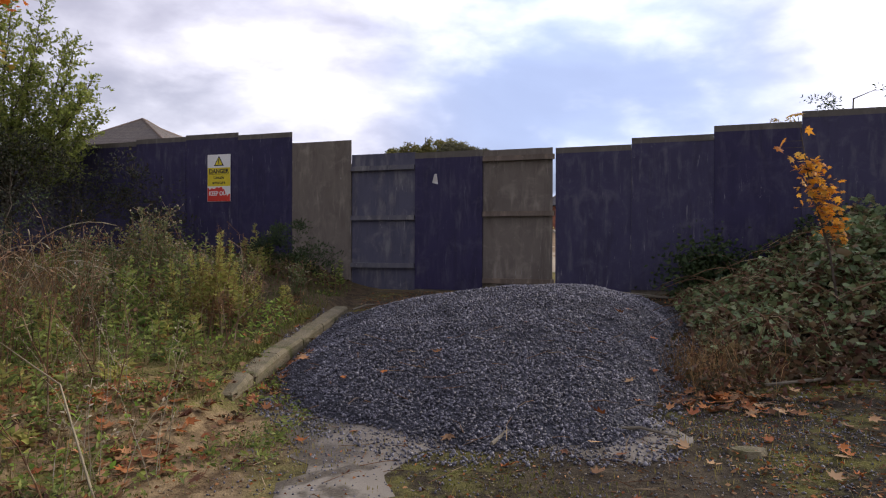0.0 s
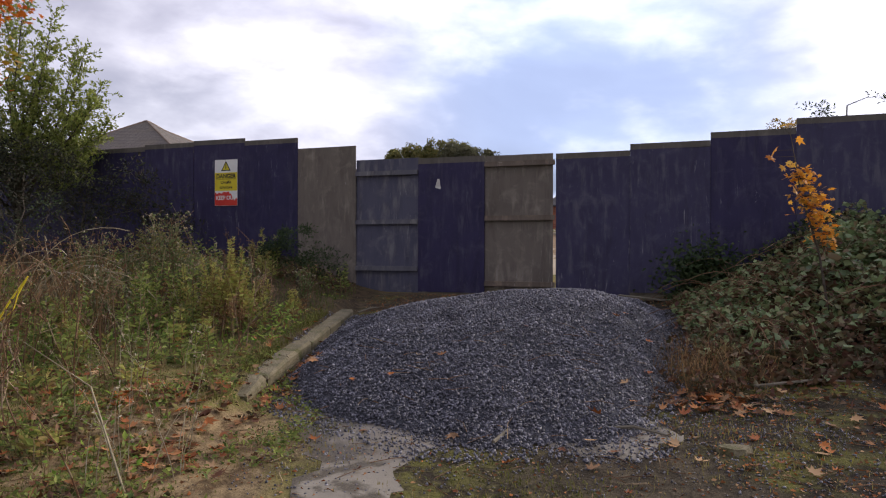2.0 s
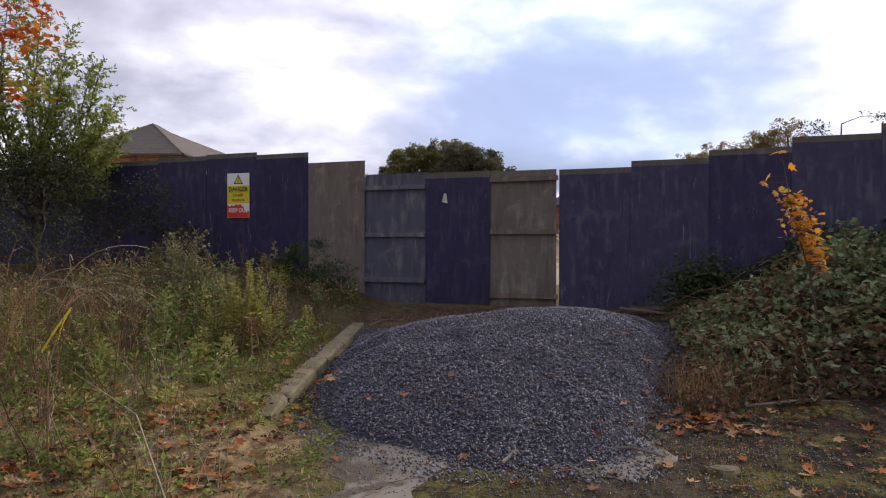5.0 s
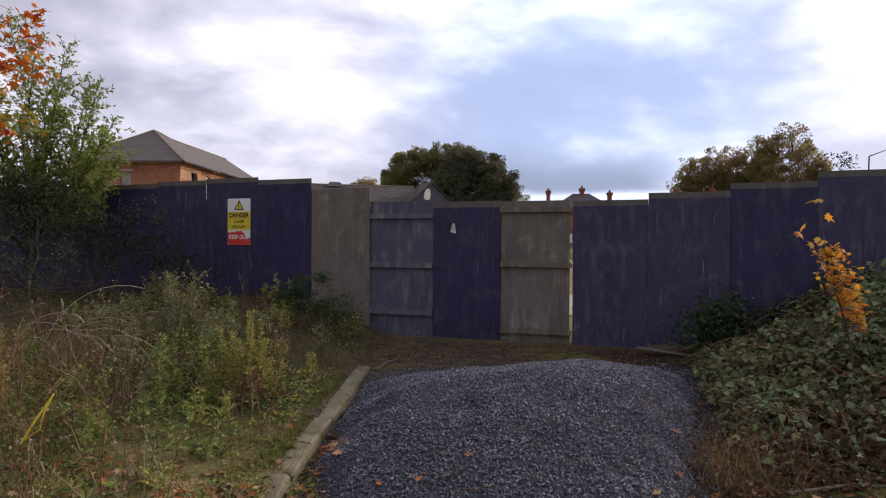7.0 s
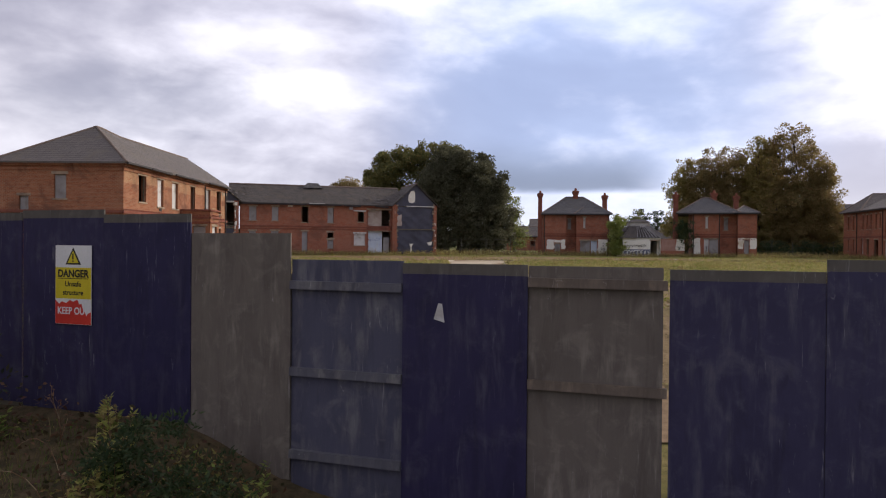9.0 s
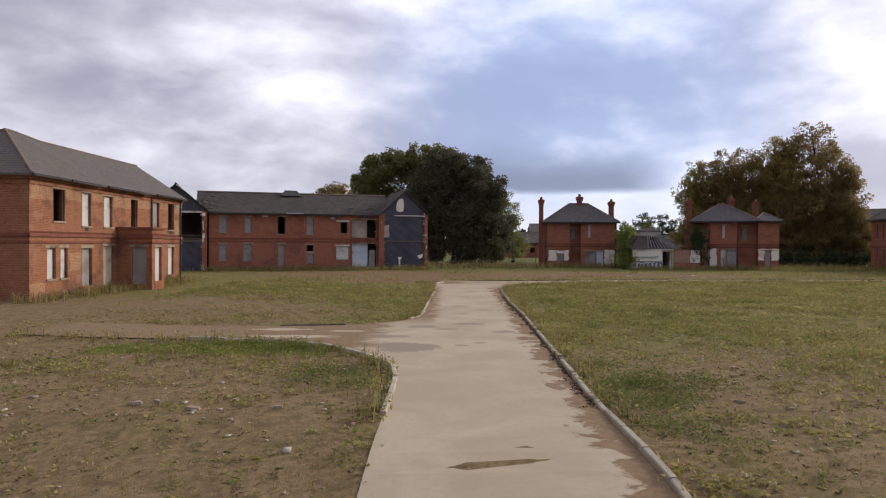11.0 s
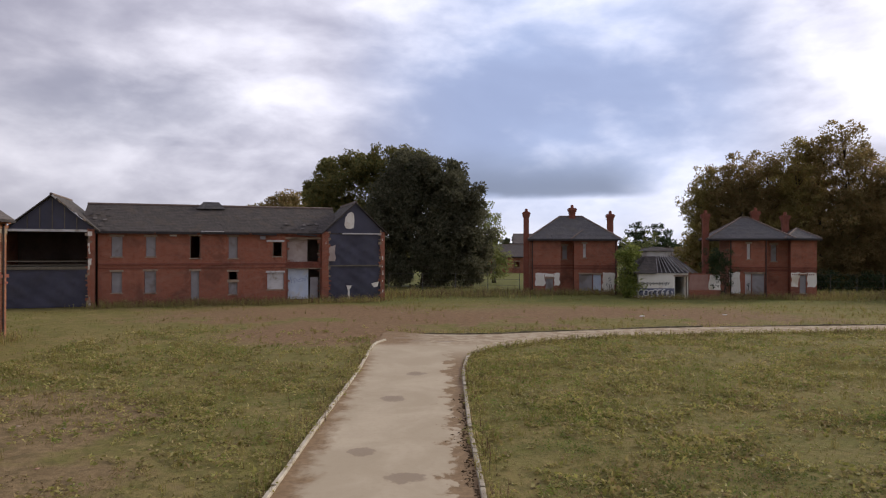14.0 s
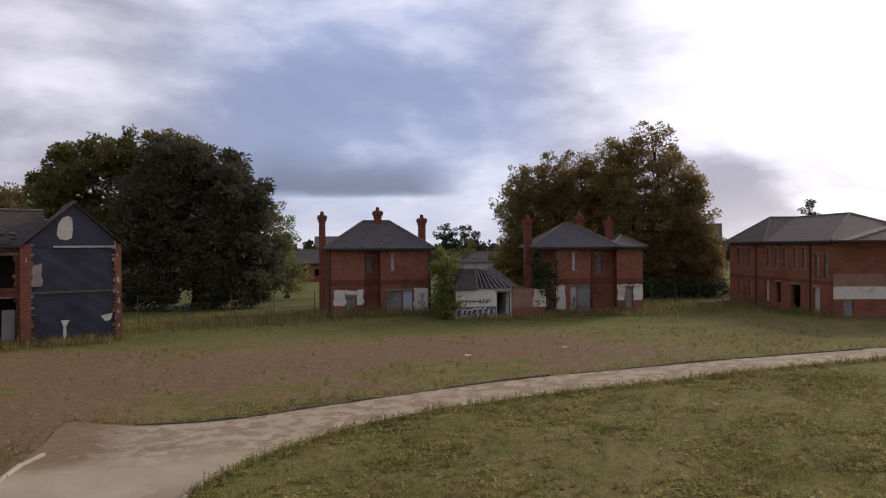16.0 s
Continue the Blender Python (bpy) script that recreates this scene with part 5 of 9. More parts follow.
    patch(b, [(gx1 - 1.15, 1.45), (gx1 - 0.5, 1.6), (gx1 - 0.6, 1.2), (gx1 - 0.9, 1.1)], PLASTER, gy + 0.01, "torn_strip", "pale torn strip")
    rp = roof_planes(b, [[(gx0 - 0.3, gy - 0.15, 5.62), (gm, gy - 0.15, 8.22), (gm, D, 8.22), (gx0 - 0.3, D, 5.62)], [(gm, gy - 0.15, 8.22), (gx1 + 0.3, gy - 0.15, 5.62), (gx1 + 0.3, D, 5.62), (gm, D, 8.22)]], SLATE_OLD, name="wing_roof")
    ridge_line(rp, ((gm, gy - 0.15, 8.22), (gm, D, 8.22)))
    # the other wing: open floor above, sheeted below
    wx0, wx1, wy = -7.0, -0.15, -0.5
    wm = -2.95
    part("brick_pier", Mesh().box(wx1 - 0.42, wx1, wy, wy + 0.5, -0.2, 5.75), BRICK, b, "broken pale-edged brick pier")
    z = -0.1
    while z < 5.5:
        tall, run = rnd.uniform(0.08, 0.4), rnd.uniform(0.08, 0.26)
        part("broken_edge", Mesh().box(wx1 - 0.36 - rnd.uniform(0.0, 0.12), wx1 - 0.40 + run, wy - rnd.uniform(0.02, 0.06), wy + 0.12, z, z + tall - 0.02), rnd.choice((PLASTER, STONE, BRICK, PLASTER)), b, "raw broken masonry edge")
        z += tall
    wall(b, (wx0, D), (wx0, wy), -0.2, H, BRICK)
    wall(b, (wx1, D), (wx0, D), -0.2, H, INSIDE)
    part("inner_wall", Mesh().box(wx1 - 0.25, wx1 - 0.05, 0.06, D - 0.3, -0.1, 5.5), INSIDE, b)
    part("floor_slab", Mesh().box(wx0, wx1 - 0.43, wy + 0.02, D - 0.31, 2.78, 2.98), TIMBER, b, "broken floor edge")
    part("guard_rail", Mesh().box(wx0, wx1 - 0.43, wy + 0.1, wy + 0.16, 3.35, 3.42), TIMBER, b)
    part("guard_rail", Mesh().box(wx0, wx1 - 0.43, wy + 0.1, wy + 0.16, 3.08, 3.14), TIMBER, b)
    part("beam", Mesh().box(wx0, wx1 - 0.43, wy, wy + 0.2, 5.55, 5.72), BOARD_PALE, b, "pale exposed beam")
    tarp("tarpaulin", wx0, wx1 - 0.43, 0.0, 2.78, 4, wy)
    part("ceiling", Mesh().box(wx0, wx1 - 0.45, wy + 0.21, D - 0.31, 5.60, 5.70), INSIDE, b)
    part("gable_sheet", Mesh().solid([(wx1 + 0.05, wy + 0.16, 5.72), (wx1 + 0.05 - 5.7, wy + 0.16, 5.72), (wm, wy + 0.16, 8.15)], [(wx1 + 0.05, wy + 0.10, 5.72), (wx1 + 0.05 - 5.7, wy + 0.10, 5.72), (wm, wy + 0.10, 8.15)]), TARP, b, "dark blue tarpaulin gable")
    for k in range(5):
        x = wm - 1.6 + k * 0.8
        part("batten", Mesh().box(x, x + 0.05, wy + 0.04, wy + 0.1, 5.75, 8.0 - abs(x - wm) * 0.85), TIMBER, b)
    rp = roof_planes(b, [[(wm, wy - 0.2, 8.28), (wx1 + 0.35, wy - 0.2, 5.66), (wx1 + 0.35, D, 5.66), (wm, D, 8.28)], [(wm - 3.1, wy - 0.2, 5.66), (wm, wy - 0.2, 8.28), (wm, D, 8.28), (wm - 3.1, D, 5.66)]], SLATE_OLD, name="wing_roof")
    ridge_line(rp, ((wm, wy - 0.2, 8.28), (wm, D, 8.28)))
    u = 0.02
    while u < 0.95:
        du = rnd.uniform(0.03, 0.10)
        (xa, za), (xb, zb) = [(wm + (wx1 + 0.35 - wm) * q, 8.24 - 2.62 * q) for q in (u, min(u + du, 0.99))]
        part("verge_board", Mesh().beam((xa, wy - 0.24, za), (xb, wy - 0.24, zb - rnd.uniform(0.0, 0.06)), 0.035, rnd.uniform(0.06, 0.13)), rnd.choice((BOARD_PALE, TIMBER, STONE)), b, "broken pale verge board")
        u += du + rnd.uniform(0.01, 0.06)
    return b


def villa(origin, turn, label, L, recess, front):
    """A small two-storey brick villa: two wings with a recess between, hipped slates, tall chimneys."""
    b = thing("villa", pose(*origin, SITE, 0, 0, turn), label, "building", "villas")
    D, H = front["depth"], 5.40
    r0, r1 = recess
    f = 1.0
    for a, c in (((0, 0), (r0, 0)), ((r0, f), (r1, f)), ((r1, 0), (L, 0))):
        ops = [(o[0] - a[0], o[1] - a[0], o[2], o[3], o[4]) for o in front["openings"] if a[0] <= o[0] and o[1] <= c[0]]
        wall(b, a, c, -0.2, H, BRICK, ops)
        for z, h, p in ((2.36, 0.20, 0.04), (2.66, 0.14, 0.07), (5.12, 0.24, 0.10)):
            course(b, a, c, z, h, p, BRICK_DARK)
    # returns in darker brick: the recess's shade is put into their colour
    wall(b, (r0, 0), (r0, f), -0.2, H, BRICK_DARK, thick=0.2, trim=(0.3, 0.0))
    wall(b, (r1, f), (r1, 0), -0.2, H, BRICK_DARK, thick=0.2, trim=(0.0, 0.3))
    wall(b, (L, 0), (L, D), -0.2, H, BRICK, trim=(0.3, 0.3))
    wall(b, (L, D), (0, D), -0.2, H, BRICK)
    wall(b, (0, D), (0, 0), -0.2, H, BRICK, trim=(0.3, 0.3))
    part("floor_slab", Mesh().box(0.3, L - 0.3, f + 0.31, D - 0.3, 2.6, 2.8), INSIDE, b)
    for k, (x0, x1, z0, z1, mat) in enumerate(front["patches"]):
        patch(b, ragged(x0, x1, z0, z1, int(L * 10) + k, 0.10), mat)
    for x0, x1, y0, y1, zr in front["roofs"]:
        hip_roof(b, x0, x1, y0, y1, H, zr, SLATE, 0.32)
    for x, y, z0, z1, w, d in front["chimneys"]:
        chimney(b, x, y, z0, z1, w, d, BRICK_DARK)
    for x in front["pipes"]:
        downpipe(b, x, -0.08, 0, 5.2)
    for x0, x1 in front["teeth"]:
        dentils(b, (x0, 0), (x1, 0), 2.08, BRICK_DARK, 0.17)
    for line in front["strokes"]:
        part("spray_stroke", Mesh().tube([(x, -0.03, z) for x, z in line], [0.03] * len(line), 5), SIGN_BLACK, b, "black sprayed squiggle")
    return b


def long_house():
    """The tall block at the far side, seen end on: slate roof with cross gables."""
    a = Vector((51.0, 93.8))
    c = Vector((47.5, 78.6))
    turn = math.degrees(math.atan2(c.y - a.y, c.x - a.x))
    b = thing("long_house", pose(a.x, a.y, SITE, 0, 0, turn), "derelict long two-storey red brick house with lichened slate roof", "building")
    L, D, H = (c - a).length, 9.0, 5.75
    ups = [(u, u + 0.42, 3.5, 5.2, BOARD) for u in (1.6, 3.4, 6.6, 7.9, 9.1, 10.6, 11.8)] + [(13.4, 13.9, 2.9, 4.7, BOARD), (14.5, 15.0, 2.9, 4.7, BOARD)]
    los = [(u, u + 0.5, 0.8, 2.3, BOARD) for u in (1.6, 3.5)] + [(6.3, 6.9, 0.5, 2.4, BOARD_PALE), (8.0, 8.7, 0.5, 2.3, None), (10.2, 11.5, 0.1, 2.2, None), (13.2, 14.0, 0.0, 2.1, BOARD_PALE)]
    wall(b, (0, 0), (L, 0), -0.2, H, BRICK, ups + los)
    wall(b, (L, 0), (L + 1.8, D + 6), -0.2, H, BRICK, [(0.75, 1.5, 0.05, 2.2, BOARD)])
    wall(b, (L, D + 8), (0, D), -0.2, H, BRICK)
    wall(b, (0, D), (0, 0), -0.2, H, BRICK, trim=(0.3, 0.3))
    part("floor_slab", Mesh().box(0.3, L - 0.3, 0.3, D - 0.3, 2.6, 2.8), INSIDE, b)
    for z, h, p in ((2.45, 0.22, 0.05), (5.45, 0.24, 0.10)):
        course(b, (0, 0), (L, 0), z, h, p, BRICK_DARK)
    e = part("plaster_band", Mesh().solid([(L + 0.02, 0.0, 1.35), (L + 0.05, 0.0, 1.35), (L + 1.75, 14.0, 1.35), (L + 1.72, 14.0, 1.35)], [(L + 0.02, 0.0, 2.30), (L + 0.05, 0.0, 2.30), (L + 1.75, 14.0, 2.30), (L + 1.72, 14.0, 2.30)]), PLASTER, b, "dirty white plaster band")
    hip_roof(b, 3.6, L, 0, D, H, 8.0, SLATE_BROWN, 0.35, False, True)
    e0, e1 = -0.35, 6.9
    cross = roof_planes(b, [[(e0, -0.4, H + 0.01), (e1, -0.4, H + 0.01), (3.3, 2.2, 8.02)], [(e0, D, H + 0.01), (e0, -0.4, H + 0.01), (3.3, 2.2, 8.02), (3.3, D, 8.02)], [(e1, -0.4, H + 0.01), (e1, D, H + 0.01), (3.3, D, 8.02), (3.3, 2.2, 8.02)]], SLATE_BROWN, name="cross_roof")
    ridge_line(cross, ((e0, -0.4, H), (3.3, 2.2, 8.02)), ((e1, -0.4, H), (3.3, 2.2, 8.02)), ((3.3, 2.2, 8.02), (3.3, D, 8.02)), r=0.08)
    # glazed lean-to at the far end
    part("annexe", Mesh().box(-1.9, -0.05, 1.0, 4.5, -0.2, 5.3), BRICK_DARK, b, "narrow dark brick annexe")
    part("annexe_roof", Mesh().box(-2.05, -0.05, 0.85, 4.6, 5.3, 5.5), SLATE_OLD, b)
    for z in (0.4, 3.0):
        part("annexe_window", Mesh().box(-1.7, -0.35, 0.93, 0.99, z, z + 1.9), BOARD, b, "grey multi-paned window")
    part("pink_render", Mesh().solid([(L + 0.01, 0.0, 2.31), (L + 0.035, 0.0, 2.31), (L + 1.735, 14.0, 2.31), (L + 1.70, 14.0, 2.31)], [(L + 0.01, 0.0, 3.25), (L + 0.035, 0.0, 3.25), (L + 1.735, 14.0, 3.25), (L + 1.70, 14.0, 3.25)]), plain("faded_pink_wall", (0.34, 0.20, 0.15), (0.40, 0.25, 0.19), 2, 0.9, stain=(0.28, 0.12, 0.08)), b, "faded pink render above the plaster band")

    hip_roof(b, L - 4.2, L + 1.6, 0.5, D + 6.0, H, 7.35, SLATE_BROWN, 0.35, True, True, "wing_roof")
    for x in (4.9, 12.9):
        downpipe(b, x, -0.08, 0, 5.5)
    return b


def pavilion():
    """A low hall with a slatted lantern and stripped rafters, tags sprayed on its wall."""
    b = thing("pavilion", pose(20.8, 87.5, SITE, 0, 0, -2), "low white-rendered pavilion with stripped slate roof, bare rafters and sprayed wall", "building")
    L, D, H = 4.45, 5.4, 2.25
    wall(b, (0, 0), (L, 0), -0.2, H, PLASTER, [(3.25, 4.35, 0.0, 1.92, None)])
    wall(b, (L, 0), (L, D), -0.2, H, PLASTER, trim=(0.3, 0.3))
    wall(b, (L, D), (0, D), -0.2, H, PLASTER)
    wall(b, (0, D), (0, 0), -0.2, H, PLASTER, trim=(0.3, 0.3))
    cx, cy = 2.35, 2.7
    e = 0.35
    top = 3.75
    corners = [(-e, -e), (L + e + 0.35, -e), (L + e + 0.35, D + e), (-e, D + e)]
    heads = [(cx - 1.2, cy - 1.1), (cx + 1.2, cy - 1.1), (cx + 1.2, cy + 1.1), (cx - 1.2, cy + 1.1)]
    left = [(*corners[3], H), (*corners[0], H), (*heads[0], top), (*heads[3], top)]
    back = [(*corners[2], H), (*corners[3], H), (*heads[3], top), (*heads[2], top)]
    c0, c1, h0, h1 = (Vector((*p, q)) for p, q in ((corners[0], H), (corners[1], H), (heads[0], top), (heads[1], top)))
    front = [tuple(c0), tuple(c0.lerp(c1, 0.34)), tuple(h0.lerp(h1, 0.52)), tuple(h0)]
    roof_planes(b, [left, back, front], SLATE_OLD, 0.06)
    for k in range(5, 15):
        t = k / 14
        a = Vector((*corners[0], H)).lerp(Vector((*corners[1], H)), t)
        c = Vector((*heads[0], top)).lerp(Vector((*heads[1], top)), t)
        part("rafter", Mesh().beam(a, c, 0.045, 0.09), BOARD, b, "bare grey rafter")
    for k in range(9):
        t = k / 8
        a = Vector((*corners[1], H)).lerp(Vector((*corners[2], H)), t)
        c = Vector((*heads[1], top)).lerp(Vector((*heads[2], top)), t)
        part("rafter", Mesh().beam(a, c, 0.045, 0.09), BOARD, b, "bare grey rafter")
    # added near-black solid that stands in for the shade between the rafters
    part("deck", Mesh().solid([(-0.1, -0.1, H - 0.02), (L, -0.1, H - 0.02), (L, D, H - 0.02), (-0.1, D, H - 0.02)], [(cx - 0.9, cy - 0.9, top - 0.5), (cx + 0.9, cy - 0.9, top - 0.5), (cx + 0.9, cy + 0.9, top - 0.5), (cx - 0.9, cy + 0.9, top - 0.5)]), IRON, b)
    hx, hy = 1.15, 1.05
    for k in range(9):
        x = cx - hx + 2 * hx * k / 8
        part("mullion", Mesh().box(x - 0.03, x + 0.03, cy - hy - 0.03, cy - hy + 0.03, top - 0.1, top + 0.48), BOARD_PALE, b)
    part("lantern_box", Mesh().box(cx - hx, cx + hx, cy - hy + 0.05, cy + hy, top - 0.1, top + 0.46), BOARD_PALE, b, "pale grey glazed lantern")
    part("lantern_sill", Mesh().box(cx - hx - 0.1, cx + hx + 0.1, cy - hy - 0.1, cy + hy + 0.1, top - 0.12, top - 0.02), BOARD_PALE, b)
    roof_planes(b, [[(cx - 1.35, cy - 1.25, top + 0.48), (cx + 1.35, cy - 1.25, top + 0.48), (cx + 0.5, cy, top + 0.85), (cx - 0.5, cy, top + 0.85)], [(cx + 1.35, cy + 1.25, top + 0.48), (cx - 1.35, cy + 1.25, top + 0.48), (cx - 0.5, cy, top + 0.85), (cx + 0.5, cy, top + 0.85)],
                    [(cx - 1.35, cy + 1.25, top + 0.48), (cx - 1.35, cy - 1.25, top + 0.48), (cx - 0.5, cy, top + 0.85)], [(cx + 1.35, cy - 1.25, top + 0.48), (cx + 1.35, cy + 1.25, top + 0.48), (cx + 0.5, cy, top + 0.85)]], SLATE_OLD, 0.05, "lantern_roof")
    # sprayed loops and strokes, no letters
    rnd = random.Random(12)
    for k in range(7):
        x, z = 0.25 + 0.42 * k, 0.42 + rnd.uniform(-0.05, 0.05)
        r = rnd.uniform(0.22, 0.32)
        ring = [(x + r * math.cos(t), -0.02, z + 1.1 * r * math.sin(t)) for t in np.linspace(0.3 * k, 0.3 * k + 5.4, 14)]
        part("spray_loop", Mesh().tube(ring, [0.06] * 14, 5), SIGN_WHITE, b, "white sprayed loop")
        inner_ring = [(x + 0.6 * r * math.cos(t), -0.022, z + 0.66 * r * math.sin(t)) for t in np.linspace(1.0, 5.0, 9)]
        part("spray_loop", Mesh().tube(inner_ring, [0.025] * 9, 5), SIGN_BLACK, b, "black sprayed loop")
    part("sprayed_band", Mesh().box(0.02, 3.2, -0.008, 0.0, -0.05, 0.86), plain("sprayed_grey", (0.13, 0.14, 0.20), (0.22, 0.23, 0.30), 2.0, 0.8), b, "grey sprayed band")
    for k in range(9):
        x = 0.2 + 0.28 * k
        pts = [(x, -0.012, 1.15 + rnd.uniform(-0.05, 0.1)), (x + 0.1, -0.012, 1.4 + rnd.uniform(-0.1, 0.1)), (x + 0.22, -0.012, 1.2 + rnd.uniform(-0.1, 0.1)), (x + 0.3, -0.012, 1.42)]
        part("spray_stroke", Mesh().tube(pts, [0.034] * 4, 5), SIGN_BLACK, b, "black sprayed stroke")
    return b


def brick_store():
    b = thing("brick_store", pose(25.3, 87.35, SITE, 0, 0, -2), "low roofless red brick store with faded pink and white render", "building")
    L, D, H = 2.85, 3.2, 2.15
    wall(b, (0, 0), (L, 0), -0.2, H, BRICK)
    wall(b, (L, 0), (L, D), -0.2, H, BRICK, trim=(0.3, 0.3))
    wall(b, (L, D), (0, D), -0.2, H, BRICK)
    wall(b, (0, D), (0, 0), -0.2, H, BRICK, trim=(0.3, 0.3))
    patch(b, ragged(0.05, 1.75, 0.72, 2.1, 31, 0.05), plain("faded_pink_render", (0.34, 0.19, 0.15), (0.40, 0.24, 0.19), 2, 0.9), -0.012, "render_patch", "faded pink render")
    patch(b, ragged(1.8, 2.8, 0.72, 2.1, 32, 0.07), PLASTER, -0.014)
    part("flat_roof", Mesh().box(0.1, L - 0.1, 0.1, D - 0.1, 1.95, 2.05), INSIDE, b)
    return b


ward_block()
range_block()
villa((11.98, 93.85), -5.7, "derelict red brick villa with hipped slate roof and three tall chimneys", 8.45, (2.95, 4.25), {
    "depth": 6.2,
    "openings": [(1.46, 2.22, 0.30, 1.42, BOARD), (4.75, 6.05, 0.05, 1.88, BOARD), (6.1, 6.9, 0.05, 1.86, PAINT_BLUE), (5.12, 5.42, 3.55, 4.9, BOARD_PALE), (3.2, 3.65, 3.4, 4.7, BOARD)],
    "patches": [(0.45, 1.40, 0.70, 1.98, PLASTER), (2.28, 2.85, 0.75, 1.95, PLASTER), (1.40, 2.28, 1.62, 2.0, PLASTER), (7.0, 8.2, 0.12, 2.10, PLASTER)],
    "roofs": [(0, 8.45, 0, 6.2, 7.75), (4.25, 8.45, -0.05, 4.6, 7.0)],
    "chimneys": [(-0.42, 0.9, -0.2, 8.30, 0.52, 0.9), (4.35, 3.0, 6.4, 8.80, 0.62, 0.5), (8.15, 2.6, 5.2, 8.15, 0.58, 0.58)],
    "pipes": [0.15, 8.3], "teeth": [(0.6, 2.7)],
    "strokes": [[(7.55, 1.45), (7.75, 1.62), (7.85, 1.4), (7.6, 1.2), (7.82, 1.1)], [(7.65, 0.95), (7.9, 0.9), (7.86, 0.62), (7.7, 0.6), (7.68, 0.9)], [(7.7, 0.5), (7.72, 0.22)], [(7.9, 0.5), (7.92, 0.2)], [(7.45, 1.05), (7.4, 0.85), (7.5, 0.7)]]})
villa((29.57, 88.74), -15.1, "derelict red brick villa with hipped slates and a lower wing", 7.3, (3.24, 5.17), {
    "depth": 6.2,
    "openings": [(1.35, 1.9, 0.25, 2.15, BOARD_PALE), (1.95, 3.0, 0.25, 2.15, BOARD), (5.9, 6.45, 0.45, 2.05, BOARD), (1.5, 1.8, 3.5, 4.9, BOARD_PALE), (3.7, 4.2, 3.3, 4.8, BOARD)],
    "patches": [(0.02, 0.95, 0.30, 2.30, PLASTER), (5.2, 5.85, 1.0, 2.3, PLASTER), (6.5, 7.25, 1.0, 2.3, PLASTER), (5.85, 6.5, 2.08, 2.32, PLASTER)],
    "roofs": [(-1.6, 5.2, 0, 6.2, 7.45), (4.9, 7.3, 0.0, 4.0, 6.35)],
    "chimneys": [(-1.9, 1.5, -0.2, 7.95, 0.55, 0.9), (2.75, 3.0, 6.2, 8.25, 0.62, 0.5), (5.35, 3.0, 5.2, 7.80, 0.56, 0.56)],
    "pipes": [0.12, 3.1], "teeth": [(5.25, 7.2)], "strokes": [[(1.62, 0.95), (1.5, 1.2), (1.68, 1.3), (1.6, 0.6)]]})
long_house()
pavilion()
brick_store()


# ---------- growing things ----------
def unit(v):
    return v / np.maximum(np.linalg.norm(v, axis=-1, keepdims=True), 1e-9)


def leaf_mesh(P, D, size, rs, narrow=0.45, fold=0.25, flat=0.0):
    """Folded lance-shaped leaves: four corners, two faces each; flat ones open to the sky."""
    n = len(P)
    D = unit(D)
    S = unit(np.cross(D, rs.randn(n, 3) + np.array([0, 0, flat])))
    N = np.cross(S, D)
    L = (np.asarray(size) * rs.uniform(0.6, 1.3, n))[:, None]
    W = L * narrow * 0.5
    mid = P + D * L * 0.45
    V = np.stack([P, mid - S * W + N * W * fold, P + D * L - N * L * 0.12, mid + S * W + N * W * fold], 1).reshape(-1, 3)
    k = np.arange(n)[:, None] * 4
    F = np.concatenate([k + [0, 1, 2], k + [0, 2, 3]], 1).reshape(-1, 3)
    return V, F


def blade_mesh(P, H, lean, W, rs):
    """Grass blades that bend: five corners, three faces each."""
    n = len(P)
    a = rs.uniform(0, 2 * np.pi, n)
    out = np.stack([np.cos(a), np.sin(a), np.zeros(n)], 1)
    side = np.stack([-np.sin(a), np.cos(a), np.zeros(n)], 1)
    H, W, lean = H[:, None], W[:, None], lean[:, None]
    up = np.array([0, 0, 1.0])
    m = P + up * H * 0.6 + out * H * lean * 0.35
    t = P + up * H * (1 - 0.25 * lean) + out * H * lean
    V = np.stack([P - side * W, P + side * W, m - side * W * 0.7, m + side * W * 0.7, t], 1).reshape(-1, 3)
    k = np.arange(n)[:, None] * 5
    F = np.concatenate([k + [0, 1, 3], k + [0, 3, 2], k + [2, 3, 4]], 1).reshape(-1, 3)
    return V, F


def stem_mesh(A, B, ra, rb):
    """Three-sided stems from A to B."""
    n = len(A)
    D = unit(B - A)
    ref = np.where(np.abs(D[:, 2:3]) > 0.9, np.array([[1.0, 0, 0]]), np.array([[0, 0, 1.0]]))
    S = unit(np.cross(D, ref))
    T = np.cross(D, S)
    ring = [S * math.cos(q) + T * math.sin(q) for q in (0, 2.094, 4.189)]
    V = np.stack([A + r * np.reshape(ra, (-1, 1)) for r in ring] + [B + r * np.reshape(rb, (-1, 1)) for r in ring], 1).reshape(-1, 3)
    k = np.arange(n)[:, None] * 6
    F = np.concatenate([np.concatenate([k + [i, j, j + 3], k + [i, j + 3, i + 3]], 1) for i, j in ((0, 1), (1, 2), (2, 0))], 1).reshape(-1, 3)
    return V, F


def joined(*pairs):
    V, F, k = [], [], 0
    for v, f in pairs:
        V.append(v)
        F.append(f + k)
        k += len(v)
    return np.concatenate(V), np.concatenate(F)


def stuff(name, pairs, mat, label, category):
    V, F = joined(*pairs)
    return tagged(part(name, swift(name, V, F), mat), label, category, kind="stuff")


